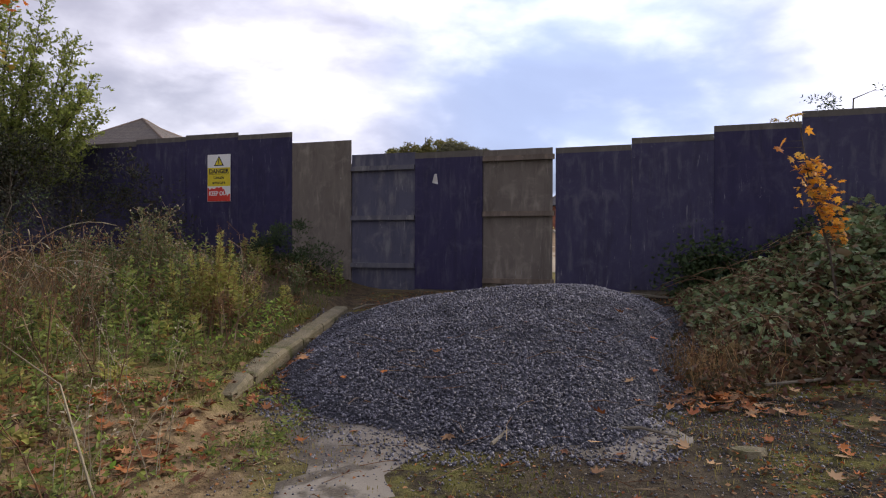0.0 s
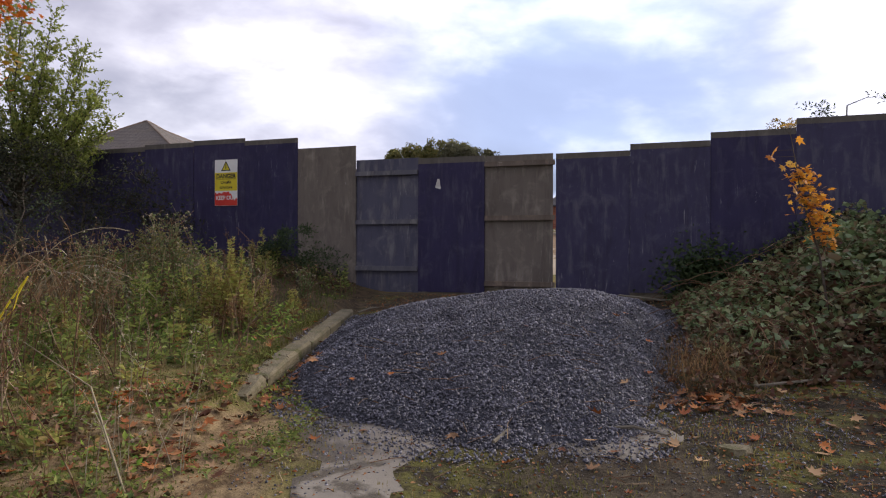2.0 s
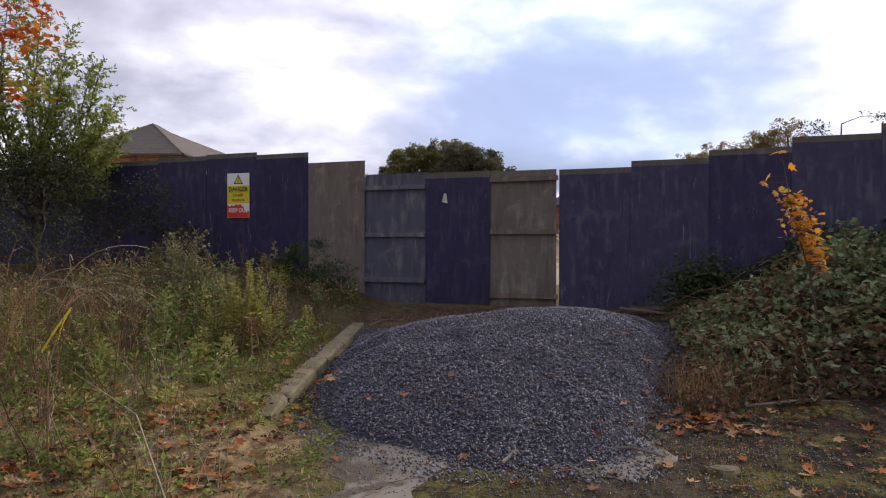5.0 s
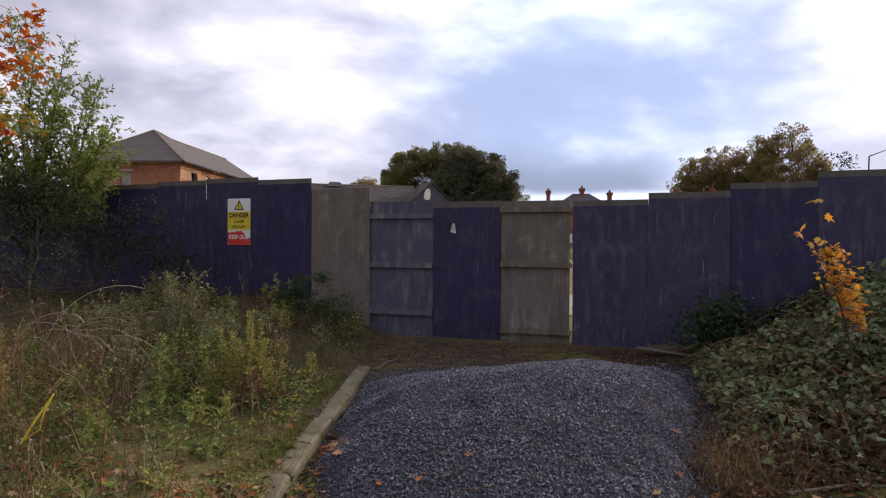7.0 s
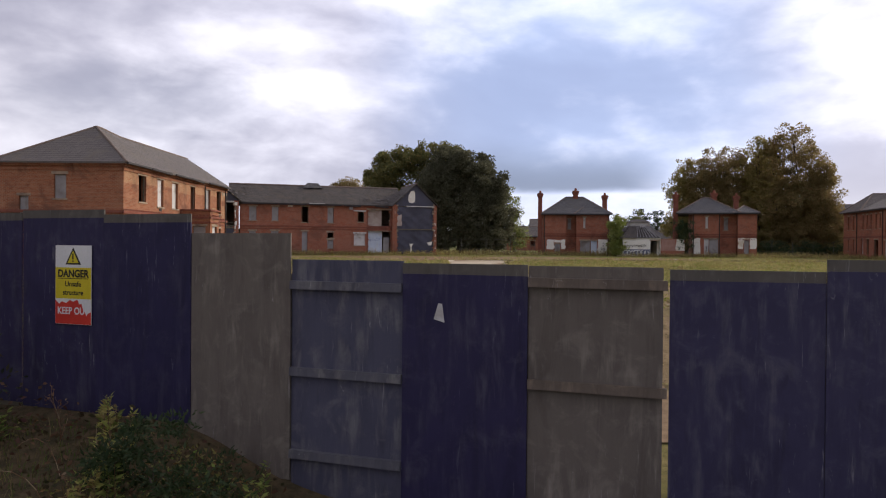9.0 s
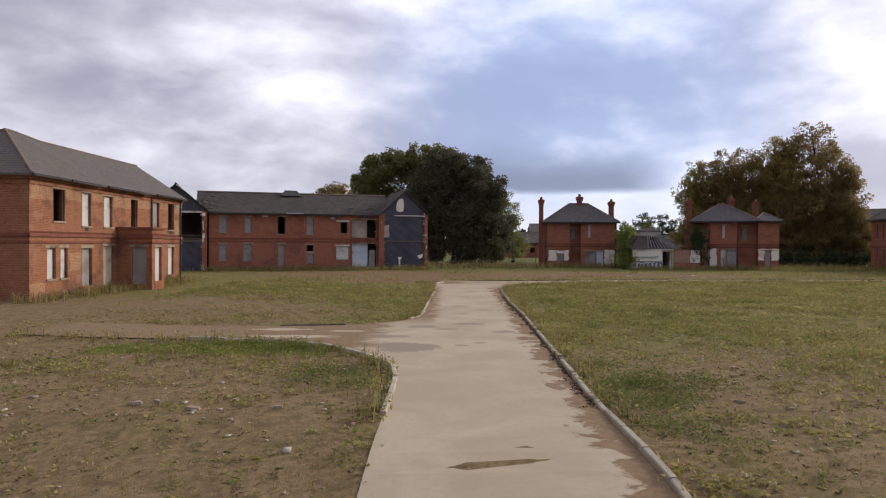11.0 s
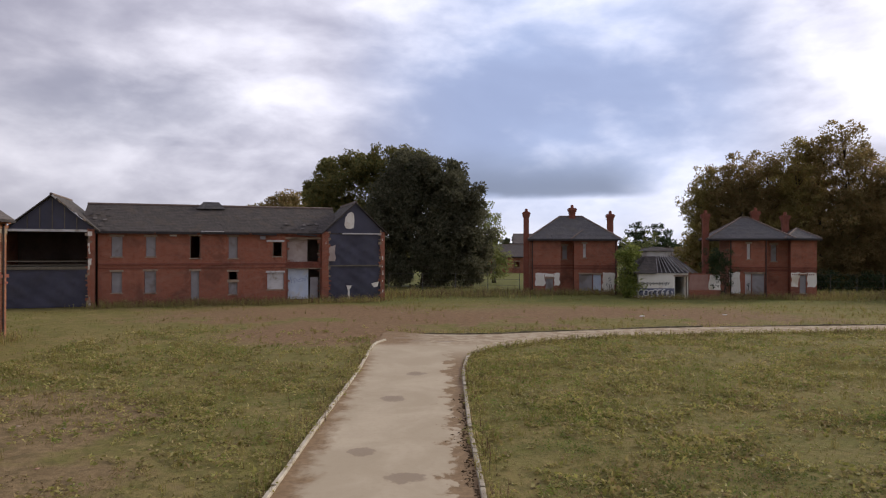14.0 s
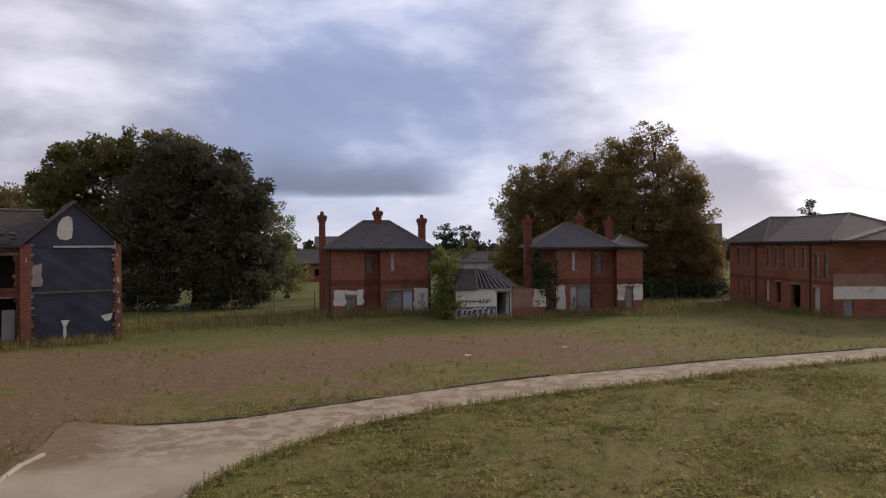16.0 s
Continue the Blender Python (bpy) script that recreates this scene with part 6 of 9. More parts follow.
def ground_points(rs, n, x0, x1, y0, y1, keep=None):
    P = np.stack([rs.uniform(x0, x1, n), rs.uniform(y0, y1, n), np.zeros(n)], 1)
    if keep is not None:
        P = P[keep(P[:, 0], P[:, 1])]
    P[:, 2] = land(P[:, 0], P[:, 1])
    return P


GRASS_DRY = island("meadow_grass", [(0.250, 0.215, 0.065), (0.345, 0.275, 0.095), (0.265, 0.255, 0.065), (0.460, 0.370, 0.165)], 0.8, 0.45)
ROSETTE_BROWN = island("withered_plants", [(0.13, 0.085, 0.04), (0.20, 0.14, 0.065), (0.28, 0.21, 0.11), (0.10, 0.075, 0.035)], 0.8, 0.2)
LUSH = island("lush_weed_leaves", [(0.10, 0.15, 0.03), (0.18, 0.225, 0.05), (0.25, 0.265, 0.07), (0.13, 0.18, 0.05)], 0.65, 0.4)
FRESH = island("bright_verge_grass", [(0.15, 0.24, 0.03), (0.22, 0.31, 0.05), (0.28, 0.31, 0.07)], 0.7, 0.5)
BANK_DRY = island("bank_dry_grass", [(0.15, 0.12, 0.045), (0.22, 0.165, 0.07), (0.12, 0.12, 0.035), (0.30, 0.23, 0.11)], 0.8, 0.3)
BANK_GREEN = island("bank_green_grass", [(0.07, 0.12, 0.02), (0.12, 0.18, 0.035), (0.17, 0.20, 0.05)], 0.75, 0.35)
GRASS_GREEN = island("fresh_grass", [(0.180, 0.240, 0.042), (0.240, 0.290, 0.055), (0.300, 0.300, 0.085)], 0.75, 0.55)
WEED_LEAF = island("weed_leaves", [(0.075, 0.115, 0.028), (0.190, 0.250, 0.058), (0.380, 0.420, 0.110), (0.130, 0.190, 0.055)], 0.6, 0.45)
TAN_LEAF = island("faded_meadow_plants", [(0.30, 0.22, 0.11), (0.40, 0.32, 0.17), (0.27, 0.15, 0.07), (0.34, 0.29, 0.12)], 0.8, 0.35)
MEADOW_LEAF = island("meadow_weed_leaves", [(0.27, 0.27, 0.070), (0.39, 0.37, 0.11), (0.50, 0.43, 0.17), (0.38, 0.28, 0.13)], 0.55, 0.45)
MEADOW_GREEN = island("meadow_green_plants", [(0.17, 0.24, 0.045), (0.27, 0.32, 0.075), (0.34, 0.36, 0.11)], 0.6, 0.45)
UNDER_GREEN = island("undergrowth_leaves", [(0.130, 0.250, 0.038), (0.270, 0.430, 0.070), (0.380, 0.480, 0.105), (0.080, 0.140, 0.030)], 0.6, 0.5)
UNDER_MIXED = island("mixed_undergrowth_leaves", [(0.07, 0.09, 0.025), (0.25, 0.27, 0.070), (0.30, 0.17, 0.07), (0.13, 0.085, 0.04), (0.36, 0.32, 0.11)], 0.7, 0.3)
WEED_YELLOW = island("yellowing_weed_leaves", [(0.330, 0.370, 0.085), (0.500, 0.480, 0.140), (0.340, 0.230, 0.085), (0.260, 0.340, 0.080)], 0.65, 0.45)
WEED_GREY = island("grey_green_weed_leaves", [(0.13, 0.17, 0.07), (0.20, 0.25, 0.10), (0.10, 0.13, 0.055), (0.26, 0.27, 0.12)], 0.65, 0.4)
PALE_STEM = island("pale_dry_stems", [(0.40, 0.34, 0.22), (0.30, 0.25, 0.16), (0.48, 0.43, 0.32)], 0.85)
DEAD_STEM = island("dead_stems", [(0.170, 0.085, 0.045), (0.240, 0.140, 0.080), (0.120, 0.070, 0.045), (0.420, 0.320, 0.200)], 0.9)
BRAMBLE_LEAF = island("bramble_leaves", [(0.080, 0.130, 0.045), (0.190, 0.265, 0.105), (0.320, 0.400, 0.180), (0.250, 0.165, 0.080), (0.150, 0.215, 0.080)], 0.45, 0.35, 0.5)
BRAMBLE_BROWN = island("browned_bramble_leaves", [(0.11, 0.062, 0.035), (0.065, 0.065, 0.028), (0.16, 0.085, 0.045), (0.10, 0.042, 0.032)], 0.7, 0.25)
TUSSOCK = island("reddish_straw", [(0.26, 0.14, 0.06), (0.34, 0.22, 0.10), (0.18, 0.09, 0.045), (0.42, 0.30, 0.15)], 0.85, 0.3)
SHRUB_LEAF = island("shrub_leaves", [(0.028, 0.055, 0.020), (0.05, 0.08, 0.028), (0.065, 0.085, 0.03)], 0.6, 0.3)
THICKET = island("dark_thicket_leaves", [(0.020, 0.026, 0.014), (0.035, 0.042, 0.02), (0.05, 0.036, 0.022)], 0.7, 0.15)
WILLOW_LEAF = island("young_tree_leaves", [(0.19, 0.25, 0.055), (0.30, 0.36, 0.085), (0.42, 0.44, 0.12), (0.15, 0.21, 0.06)], 0.5, 0.5)
ORANGE_LEAF = island("orange_maple_leaves", [(0.80, 0.34, 0.03), (0.85, 0.45, 0.06), (0.72, 0.24, 0.025), (0.82, 0.52, 0.10)], 0.55, 0.5, each=True)
RED_LEAF = island("orange_red_maple_leaves", [(0.62, 0.13, 0.02), (0.70, 0.22, 0.03), (0.50, 0.07, 0.02), (0.78, 0.30, 0.04)], 0.55, 0.5, each=True)
TURNING_LEAF = island("turning_maple_leaves", [(0.26, 0.25, 0.04), (0.40, 0.30, 0.05), (0.20, 0.26, 0.05), (0.52, 0.24, 0.03)], 0.55, 0.5, each=True)
FALLEN = island("fallen_leaves", [(0.200, 0.070, 0.025), (0.300, 0.135, 0.050), (0.130, 0.050, 0.025), (0.480, 0.310, 0.160), (0.460, 0.150, 0.035), (0.260, 0.080, 0.030)], 0.75, 0.1)
OAK_DARK = island("dark_evergreen_leaves", [(0.092, 0.098, 0.060), (0.140, 0.142, 0.085), (0.225, 0.215, 0.140), (0.115, 0.116, 0.070)], 0.75, 0.4, 0.12, 0.25)
OAK_TURNING = island("turning_oak_leaves", [(0.150, 0.170, 0.066), (0.215, 0.215, 0.082), (0.320, 0.255, 0.085), (0.165, 0.185, 0.072)], 0.65, 0.5, 0.2, 0.25)
TREE_BROWN = island("browning_lime_leaves", [(0.310, 0.255, 0.115), (0.380, 0.285, 0.125), (0.410, 0.280, 0.130), (0.290, 0.275, 0.110)], 0.7, 0.55, 0.1, 0.25)
TREE_GOLD = island("gold_tinged_leaves", [(0.370, 0.310, 0.115), (0.430, 0.330, 0.120), (0.320, 0.300, 0.110)], 0.7, 0.55, 0.1, 0.25)
TREE_PALE = island("pale_willow_leaves", [(0.240, 0.290, 0.100), (0.300, 0.330, 0.130), (0.330, 0.320, 0.100)], 0.6, 0.55)
FAR_LEAF = island("far_wood_leaves", [(0.035, 0.050, 0.025), (0.055, 0.065, 0.032), (0.08, 0.075, 0.03)], 0.7, 0.1)
STONE_BITS = island("blue_grey_chippings", [(0.030, 0.030, 0.042), (0.085, 0.083, 0.110), (0.170, 0.165, 0.205), (0.050, 0.049, 0.068), (0.110, 0.107, 0.138), (0.30, 0.295, 0.33)], 0.5, 0, 0.5, 4.0)
SOIL_BITS = island("dark_soil_crumbs", [(0.075, 0.052, 0.030), (0.12, 0.085, 0.05), (0.16, 0.10, 0.055)], 0.95, 0, 0.1, 4.0)
RUBBLE = island("rubble_bits", [(0.45, 0.38, 0.29), (0.30, 0.24, 0.18), (0.58, 0.52, 0.42), (0.34, 0.15, 0.09)], 0.85, 0, 0.2, 4.0)


def crown_points(rs, blobs, clumps, per, spread):
    """Leaf places: each large mass of the crown bears billows, each billow many small rounded sprays."""
    vol = np.array([b[3] * b[4] * b[5] for b in blobs]) ** 0.67
    pick = rs.choice(len(blobs), clumps, p=vol / vol.sum())
    B = np.array(blobs)[pick]
    kids = 13
    way = unit(rs.randn(len(blobs), kids, 3) + [0, -0.25, 0.15])
    reach = rs.uniform(0.50, 0.78, (len(blobs), kids, 1))
    bulk = rs.uniform(0.34, 0.58, (len(blobs), kids, 1))
    k = rs.randint(0, kids, clumps)
    d = unit(rs.randn(clumps, 3) + 0.5 * way[pick, k])
    r = rs.uniform(0.35, 1.0, clumps)[:, None] ** 0.5
    C = B[:, :3] + B[:, 3:6] * (way[pick, k] * reach[pick, k] + d * r * bulk[pick, k])
    e = unit(rs.randn(clumps, per, 3))
    size = spread * rs.uniform(0.6, 1.6, (clumps, 1, 1))
    P = (C[:, None] + e * size * rs.uniform(0.55, 1.0, (clumps, per, 1)) * np.array([1.15, 1.15, 0.75])).reshape(-1, 3)
    out = (e * 0.8 + rs.randn(clumps, per, 3) * 0.6 + d[:, None] * 0.3).reshape(-1, 3)
    return P, out, C


def tree(name, base, trunk_h, trunk_r, blobs, clumps, per, spread, size, mat, label, seed, category="tree", limbs=None, lean=(0, 0), narrow=0.6, group=""):
    """A tree: tapered trunk, limbs to each mass of the crown, and leaves in clumps."""
    rs = np.random.RandomState(seed)
    x, y = base
    z = float(land(x, y))
    t = thing(name, Matrix.Translation((x, y, z)), label, category, group)
    off = np.array([x, y, z])
    m = Mesh()
    top = Vector((lean[0], lean[1], trunk_h))
    n = 7
    pts = [Vector((top.x * q * q + 0.04 * math.sin(5 * q + seed), top.y * q * q + 0.04 * math.cos(4 * q + seed), -0.1 + (trunk_h + 0.1) * q)) for q in np.linspace(0, 1, n)]
    m.tube(pts, [trunk_r * (1.35 if i == 0 else 1 - 0.55 * i / n) for i in range(n)], 9)
    part("trunk", m, BARK, t, smooth=True)
    L = [np.array(b) for b in blobs]
    for i, b in enumerate(L):
        c = Vector(b[:3] - off)
        s = pts[rs.randint(3, n)]
        mid = s.lerp(c, 0.5) + Vector(rs.randn(3) * 0.12 * (c - s).length * 0.5)
        limb = Mesh().tube([s, mid, c], [trunk_r * 0.42, trunk_r * 0.26, trunk_r * 0.10], 6)
        for k in range(3):
            e = c + Vector(unit(rs.randn(3)) * b[3:6] * 0.75)
            limb.tube([mid.lerp(c, 0.6), c.lerp(e, 0.5), e], [trunk_r * 0.18, trunk_r * 0.11, trunk_r * 0.04], 5)
        part("limb", limb, BARK, t, smooth=True)
    P, D, C = crown_points(rs, blobs, clumps, per, spread)
    ok = P[:, 2] > z + 0.15
    V, F = leaf_mesh(P[ok] - off, D[ok], size, rs, narrow)
    part("crown", swift("crown", V, F), mat, t)
    return t


# ---------- the drive outside ----------
OCTA = np.array([(1, 0, 0), (-1, 0, 0), (0, 1, 0), (0, -1, 0), (0, 0, 1), (0, 0, -1)], float)
OCTA_F = np.array([(0, 2, 4), (2, 1, 4), (1, 3, 4), (3, 0, 4), (2, 0, 5), (1, 2, 5), (3, 1, 5), (0, 3, 5)])


def build_heap():
    xs, ys = np.arange(-1.9, 3.3, 0.06), np.arange(3.9, 10.0, 0.06)
    gx, gy = np.meshgrid(xs, ys)
    h = mound(gx, gy)
    v = np.stack([gx, gy, land(gx, gy) + h - 0.03 + 0.01 * np.sin(9 * gx) * np.sin(8 * gy)], -1).reshape(-1, 3)
    w = len(xs)
    i = np.arange((len(ys) - 1) * w).reshape(-1, w)[:, :-1].ravel()
    f = np.stack([i, i + 1, i + w + 1, i + w], 1)
    hv = h.reshape(-1)
    f = f[(hv[f] > 0.0).any(1)]
    heap = part("gravel_heap", swift("gravel_heap", v, f), plain("packed_chippings", (0.045, 0.047, 0.06), (0.075, 0.078, 0.095), 30, 0.8, 90, 0.8, stain=(0.10, 0.10, 0.11), stain_scale=8), smooth=True)
    tagged(heap, "broad low heap of blue-grey stone chippings across the drive", "gravel heap")
    rs = np.random.RandomState(8)
    n = 118000
    P = np.stack([rs.uniform(-1.8, 3.2, n), rs.uniform(3.8, 10.0, n), np.zeros(n)], 1)
    h = mound(P[:, 0], P[:, 1])
    edge = rs.uniform(0, 1, n)
    near = mound(P[:, 0] * 0.90 + 0.05, 6.9 + (P[:, 1] - 6.9) * 0.90)
    P = P[(h > 0.015) | ((near > 0.0) & (edge < 0.30))]
    P[:, 2] = land(P[:, 0], P[:, 1]) + np.maximum(mound(P[:, 0], P[:, 1]) - 0.026 + rs.uniform(0, 0.016, len(P)), 0) + 0.003
    n = len(P)
    S = (0.0058 + 0.0108 * rs.uniform(0, 1, (n, 1, 1)) ** 1.5) * rs.uniform(0.5, 1.35, (n, 1, 3))
    V = OCTA[None] * S * rs.uniform(0.7, 1.15, (n, 6, 1)) + rs.uniform(-0.002, 0.002, (n, 6, 3))
    q = unit(rs.randn(n, 4))
    w_, x_, y_, z_ = q.T
    R = np.stack([1 - 2 * (y_ * y_ + z_ * z_), 2 * (x_ * y_ - z_ * w_), 2 * (x_ * z_ + y_ * w_), 2 * (x_ * y_ + z_ * w_), 1 - 2 * (x_ * x_ + z_ * z_), 2 * (y_ * z_ - x_ * w_), 2 * (x_ * z_ - y_ * w_), 2 * (y_ * z_ + x_ * w_), 1 - 2 * (x_ * x_ + y_ * y_)], 1).reshape(n, 3, 3)
    V = np.einsum("nij,nkj->nki", R, V) + P[:, None] + np.array([0, 0, 0.006])
    F = (np.arange(n)[:, None, None] * 6 + OCTA_F[None]).reshape(-1, 3)
    st = part("chippings", swift("chippings", V.reshape(-1, 3), F), STONE_BITS, heap)
    tagged(st, "loose blue-grey angular chippings", kind="stuff")


def build_kerb():
    k = thing("drive_kerb", Matrix.Identity(4), "mossy old concrete kerb edging the drive", "kerb", kind="structure")
    rnd = random.Random(4)
    ys = [5.0, 5.5, 6.2, 7.05, 7.95, 8.8, 9.5]
    for a, b in zip(ys, ys[1:]):
        def row(y, dx):
            x = -1.70 - 0.03 * (7 - y) + dx
            top = np.interp(y, [4.7, 5.4, 6.2, 9.5], [-0.29, -0.225, -0.165, -0.015])
            return x, float(top)
        dx = rnd.uniform(-0.02, 0.02)
        (xa, za), (xb, zb) = row(a, dx), row(b, dx)
        a2, b2 = a + 0.01, b - 0.01
        w = 0.095
        low = [(xa - w, a2, za - 0.3), (xa + w, a2, za - 0.3), (xb + w, b2, zb - 0.3), (xb - w, b2, zb - 0.3)]
        mid = [(xa - w, a2, za - 0.02), (xa + w, a2, za - 0.035), (xb + w, b2, zb - 0.035), (xb - w, b2, zb - 0.02)]
        tilt = rnd.uniform(-0.016, 0.016)
        za, zb = za + tilt, zb - tilt
        top = [(xa - w + rnd.uniform(0.01, 0.03), a2 + rnd.uniform(0, 0.04), za), (xa + w - rnd.uniform(0.01, 0.03), a2 + rnd.uniform(0, 0.05), za - 0.008), (xb + w - rnd.uniform(0.01, 0.03), b2 - rnd.uniform(0, 0.04), zb - 0.008), (xb - w + rnd.uniform(0.01, 0.03), b2 - rnd.uniform(0, 0.04), zb)]
        part("kerb_stone", Mesh().solid(low, mid).solid(mid, top), KERB, k)


def build_slab():
    """The wet slab before the heap."""
    rs = np.random.RandomState(2)
    m = Mesh()
    for name, ring in (("a", [(-0.85, 2.6), (-0.45, 2.7), (-0.40, 3.4), (-0.25, 3.9), (0.0, 4.3), (0.0, 5.2), (-0.9, 5.4), (-1.08, 4.8), (-0.95, 4.0), (-0.86, 3.3)]), ("b", [(0.55, 4.0), (1.0, 3.9), (1.4, 4.05), (1.5, 4.3), (1.1, 4.7), (0.5, 4.6)])):
        pts = [p.to_2d() for p in chain([Vector((*p, 0)) for p in ring + ring[:1]], 0.05)]
        q = [(0.07 * math.sin(0.9 * i + len(pts)) + 0.05 * math.sin(2.3 * i) + 0.022 * rs.randn(), 0.06 * math.sin(1.1 * i + 2) + 0.04 * math.cos(2.7 * i) + 0.022 * rs.randn()) for i in range(len(pts))]
        pts = [(p.x + a, p.y + b) for p, (a, b) in zip(pts[:-1], q)]
        m.solid([(x, y, float(land(x, y)) - 0.05) for x, y in pts], [(x, y, float(land(x, y)) + 0.003) for x, y in pts])
    tagged(part("concrete_slab", m, SLAB), "patches of wet grey concrete showing through soil", "slab", kind="structure")


build_heap()
build_kerb()
build_slab()


# weeds on the bank beside the drive
def build_weeds():
    rs = np.random.RandomState(21)

    def bank(x, y):
        return (x < -1.85) & (beyond(x, y) < -0.35)

    # tall leafy weeds
    pairs_g, pairs_y, stems = [], [], []
    spots = [(-3.3, 6.4, 0.45, 0), (-3.6, 7.1, 0.8, 0), (-4.0, 6.8, 0.6, 0), (-3.4, 7.9, 0.8, 0), (-3.9, 8.3, 0.6, 0), (-4.3, 8.9, 0.6, 0), (-3.6, 9.2, 0.5, 0)]
    extra = ground_points(rs, 420, -7.5, -1.95, 3.0, 12.5, bank)
    for p in extra[:70]:
        tall = 0.12 + 0.30 * smooth01(4.2, 8.0, p[1]) * rs.uniform(0.4, 1.3) + 0.25 * smooth01(-2.4, -4.0, p[0]) * rs.uniform(0, 1)
        spots.append((p[0], p[1], float(tall), int(rs.rand() < 0.4)))
    for x, y, h, yellow in spots:
        z = float(land(x, y))
        for k in range(rs.randint(4, 9)):
            bx, by = x + rs.normal(0, 0.09), y + rs.normal(0, 0.09)
            hh = h * rs.uniform(0.65, 1.12)
            tip = np.array([bx + rs.normal(0, 0.10) * hh, by + rs.normal(0, 0.10) * hh, z + hh])
            root = np.array([bx, by, z - 0.03])
            stems.append((root, tip, 0.005))
            n = int(34 * max(hh, 0.25) / 0.6)
            t = rs.uniform(0.15, 1.0, n) ** 0.8
            P = root + (tip - root) * t[:, None]
            a = rs.uniform(0, 2 * np.pi, n)
            D = np.stack([np.cos(a), np.sin(a), rs.uniform(0.0, 0.9, n)], 1)
            (pairs_y if yellow else pairs_g).append(leaf_mesh(P, D, 0.10 * (1.15 - 0.5 * t), rs, 0.32))
    stuff("weeds", pairs_g, WEED_LEAF, "tangled green leafy weeds on the bank", "weeds")
    stuff("yellowing_weeds", pairs_y, WEED_YELLOW, "tall yellowing weeds beside the kerb", "weeds")
    A = np.array([s[0] for s in stems])
    B = np.array([s[1] for s in stems])
    stuff("weed_stems", [stem_mesh(A, B, np.full(len(A), 0.006), np.full(len(A), 0.002))], DEAD_STEM, "brown stems of weeds", "weeds")

    # dead branching stalks
    As, Bs, R = [], [], []
    roots = [(-6.2, 9.5), (-6.0, 9.3), (-6.6, 9.6), (-5.7, 9.2), (-6.3, 9.2), (-5.4, 8.8), (-4.2, 5.4), (-3.9, 4.4), (-3.35, 5.0), (-2.9, 5.2), (-3.1, 4.2), (-2.75, 3.9), (-4.1, 6.0), (-4.6, 5.0), (-3.7, 6.6), (-2.55, 4.6), (-5.0, 7.0), (-4.4, 7.4), (-5.6, 8.2), (-5.3, 6.2), (-6.0, 7.5), (-3.9, 9.9), (-2.75, 10.4), (-2.4, 9.9), (-4.4, 10.4), (-6.4, 9.0), (-3.45, 11.0)]
    for p in extra[190:235]:
        roots.append((p[0], p[1]))
    for x, y in roots:
        z = float(land(x, y))
        for k in range(rs.randint(1, 4)):
            h = rs.uniform(0.5, 1.2) * (0.5 if y > 9.0 else 1.0)
            lean = rs.normal(0, 0.22, 2)
            p = np.array([x + rs.normal(0, 0.06), y + rs.normal(0, 0.06), z - 0.03])
            d = unit(np.array([lean[0], lean[1], 1.0]))
            segs = 6
            for i in range(segs):
                q = p + d * h / segs
                As.append(p)
                Bs.append(q)
                R.append(0.008 * (1 - 0.7 * i / segs))
                if i > 1:
                    for _ in range(rs.randint(0, 3)):
                        e = q + unit(d + rs.randn(3) * 0.6) * h * rs.uniform(0.08, 0.28)
                        As.append(q)
                        Bs.append(e)
                        R.append(0.0034)
                        e2 = e + unit(d + rs.randn(3) * 0.7) * h * 0.09
                        As.append(e)
                        Bs.append(e2)
                        R.append(0.0026)
                d = unit(d + rs.randn(3) * 0.10)
                p = q
    A, B, R = np.array(As), np.array(Bs), np.array(R)
    tips = B[R < 0.0035]
    tipleaf = leaf_mesh(tips, rs.randn(len(tips), 3) + [0, 0, 0.4], 0.035, rs, 0.6)
    stuff("dead_stalks", [stem_mesh(A, B, R, R * 0.7), tipleaf], DEAD_STEM, "brown dead stalks with dry seed heads", "weeds")

    # low leafy undergrowth in drifts
    P = ground_points(rs, 52000, -9.5, -1.9, 3.6, 13.0, bank)
    drift = np.sin(1.9 * P[:, 0] + 1.1 * np.sin(1.3 * P[:, 1])) * np.sin(1.7 * P[:, 1] + 0.6) + 0.5 * np.sin(4.1 * P[:, 0]) * np.sin(3.3 * P[:, 1])
    thick = np.clip(0.10 + 0.66 * drift + 0.30 * smooth01(4.8, 6.5, P[:, 1]) - 0.35 * smooth01(7.6, 9.6, P[:, 1] + 0.31 * P[:, 0] + 1.0), 0.012, 1)
    keep = rs.rand(len(P)) < thick
    P, thick = P[keep], thick[keep]
    P[:, 2] += rs.uniform(0, 1, len(P)) ** 1.4 * 0.30 * thick * smooth01(4.2, 7.4, P[:, 1]) + 0.010
    D = rs.randn(len(P), 3) * [1, 1, 0.5] + [0, 0, 0.3]
    lush = np.exp(-((P[:, 0] + 3.6) / 0.9) ** 2 - ((P[:, 1] - 7.2) / 0.9) ** 2) * 1.6 + 0.45 * np.sin(1.9 * P[:, 0] - 0.7) * np.sin(1.8 * P[:, 1] + 1.0) + rs.randn(len(P)) * 0.35 > 0.42
    stuff("undergrowth", [leaf_mesh(P[lush], D[lush], 0.06, rs, 0.5, 0.25, 0.8)], UNDER_GREEN, "low bright green leafy undergrowth", "weeds")
    stuff("mixed_undergrowth", [leaf_mesh(P[~lush], D[~lush], 0.055, rs, 0.5)], UNDER_MIXED, "low green and brown leafy undergrowth", "weeds")
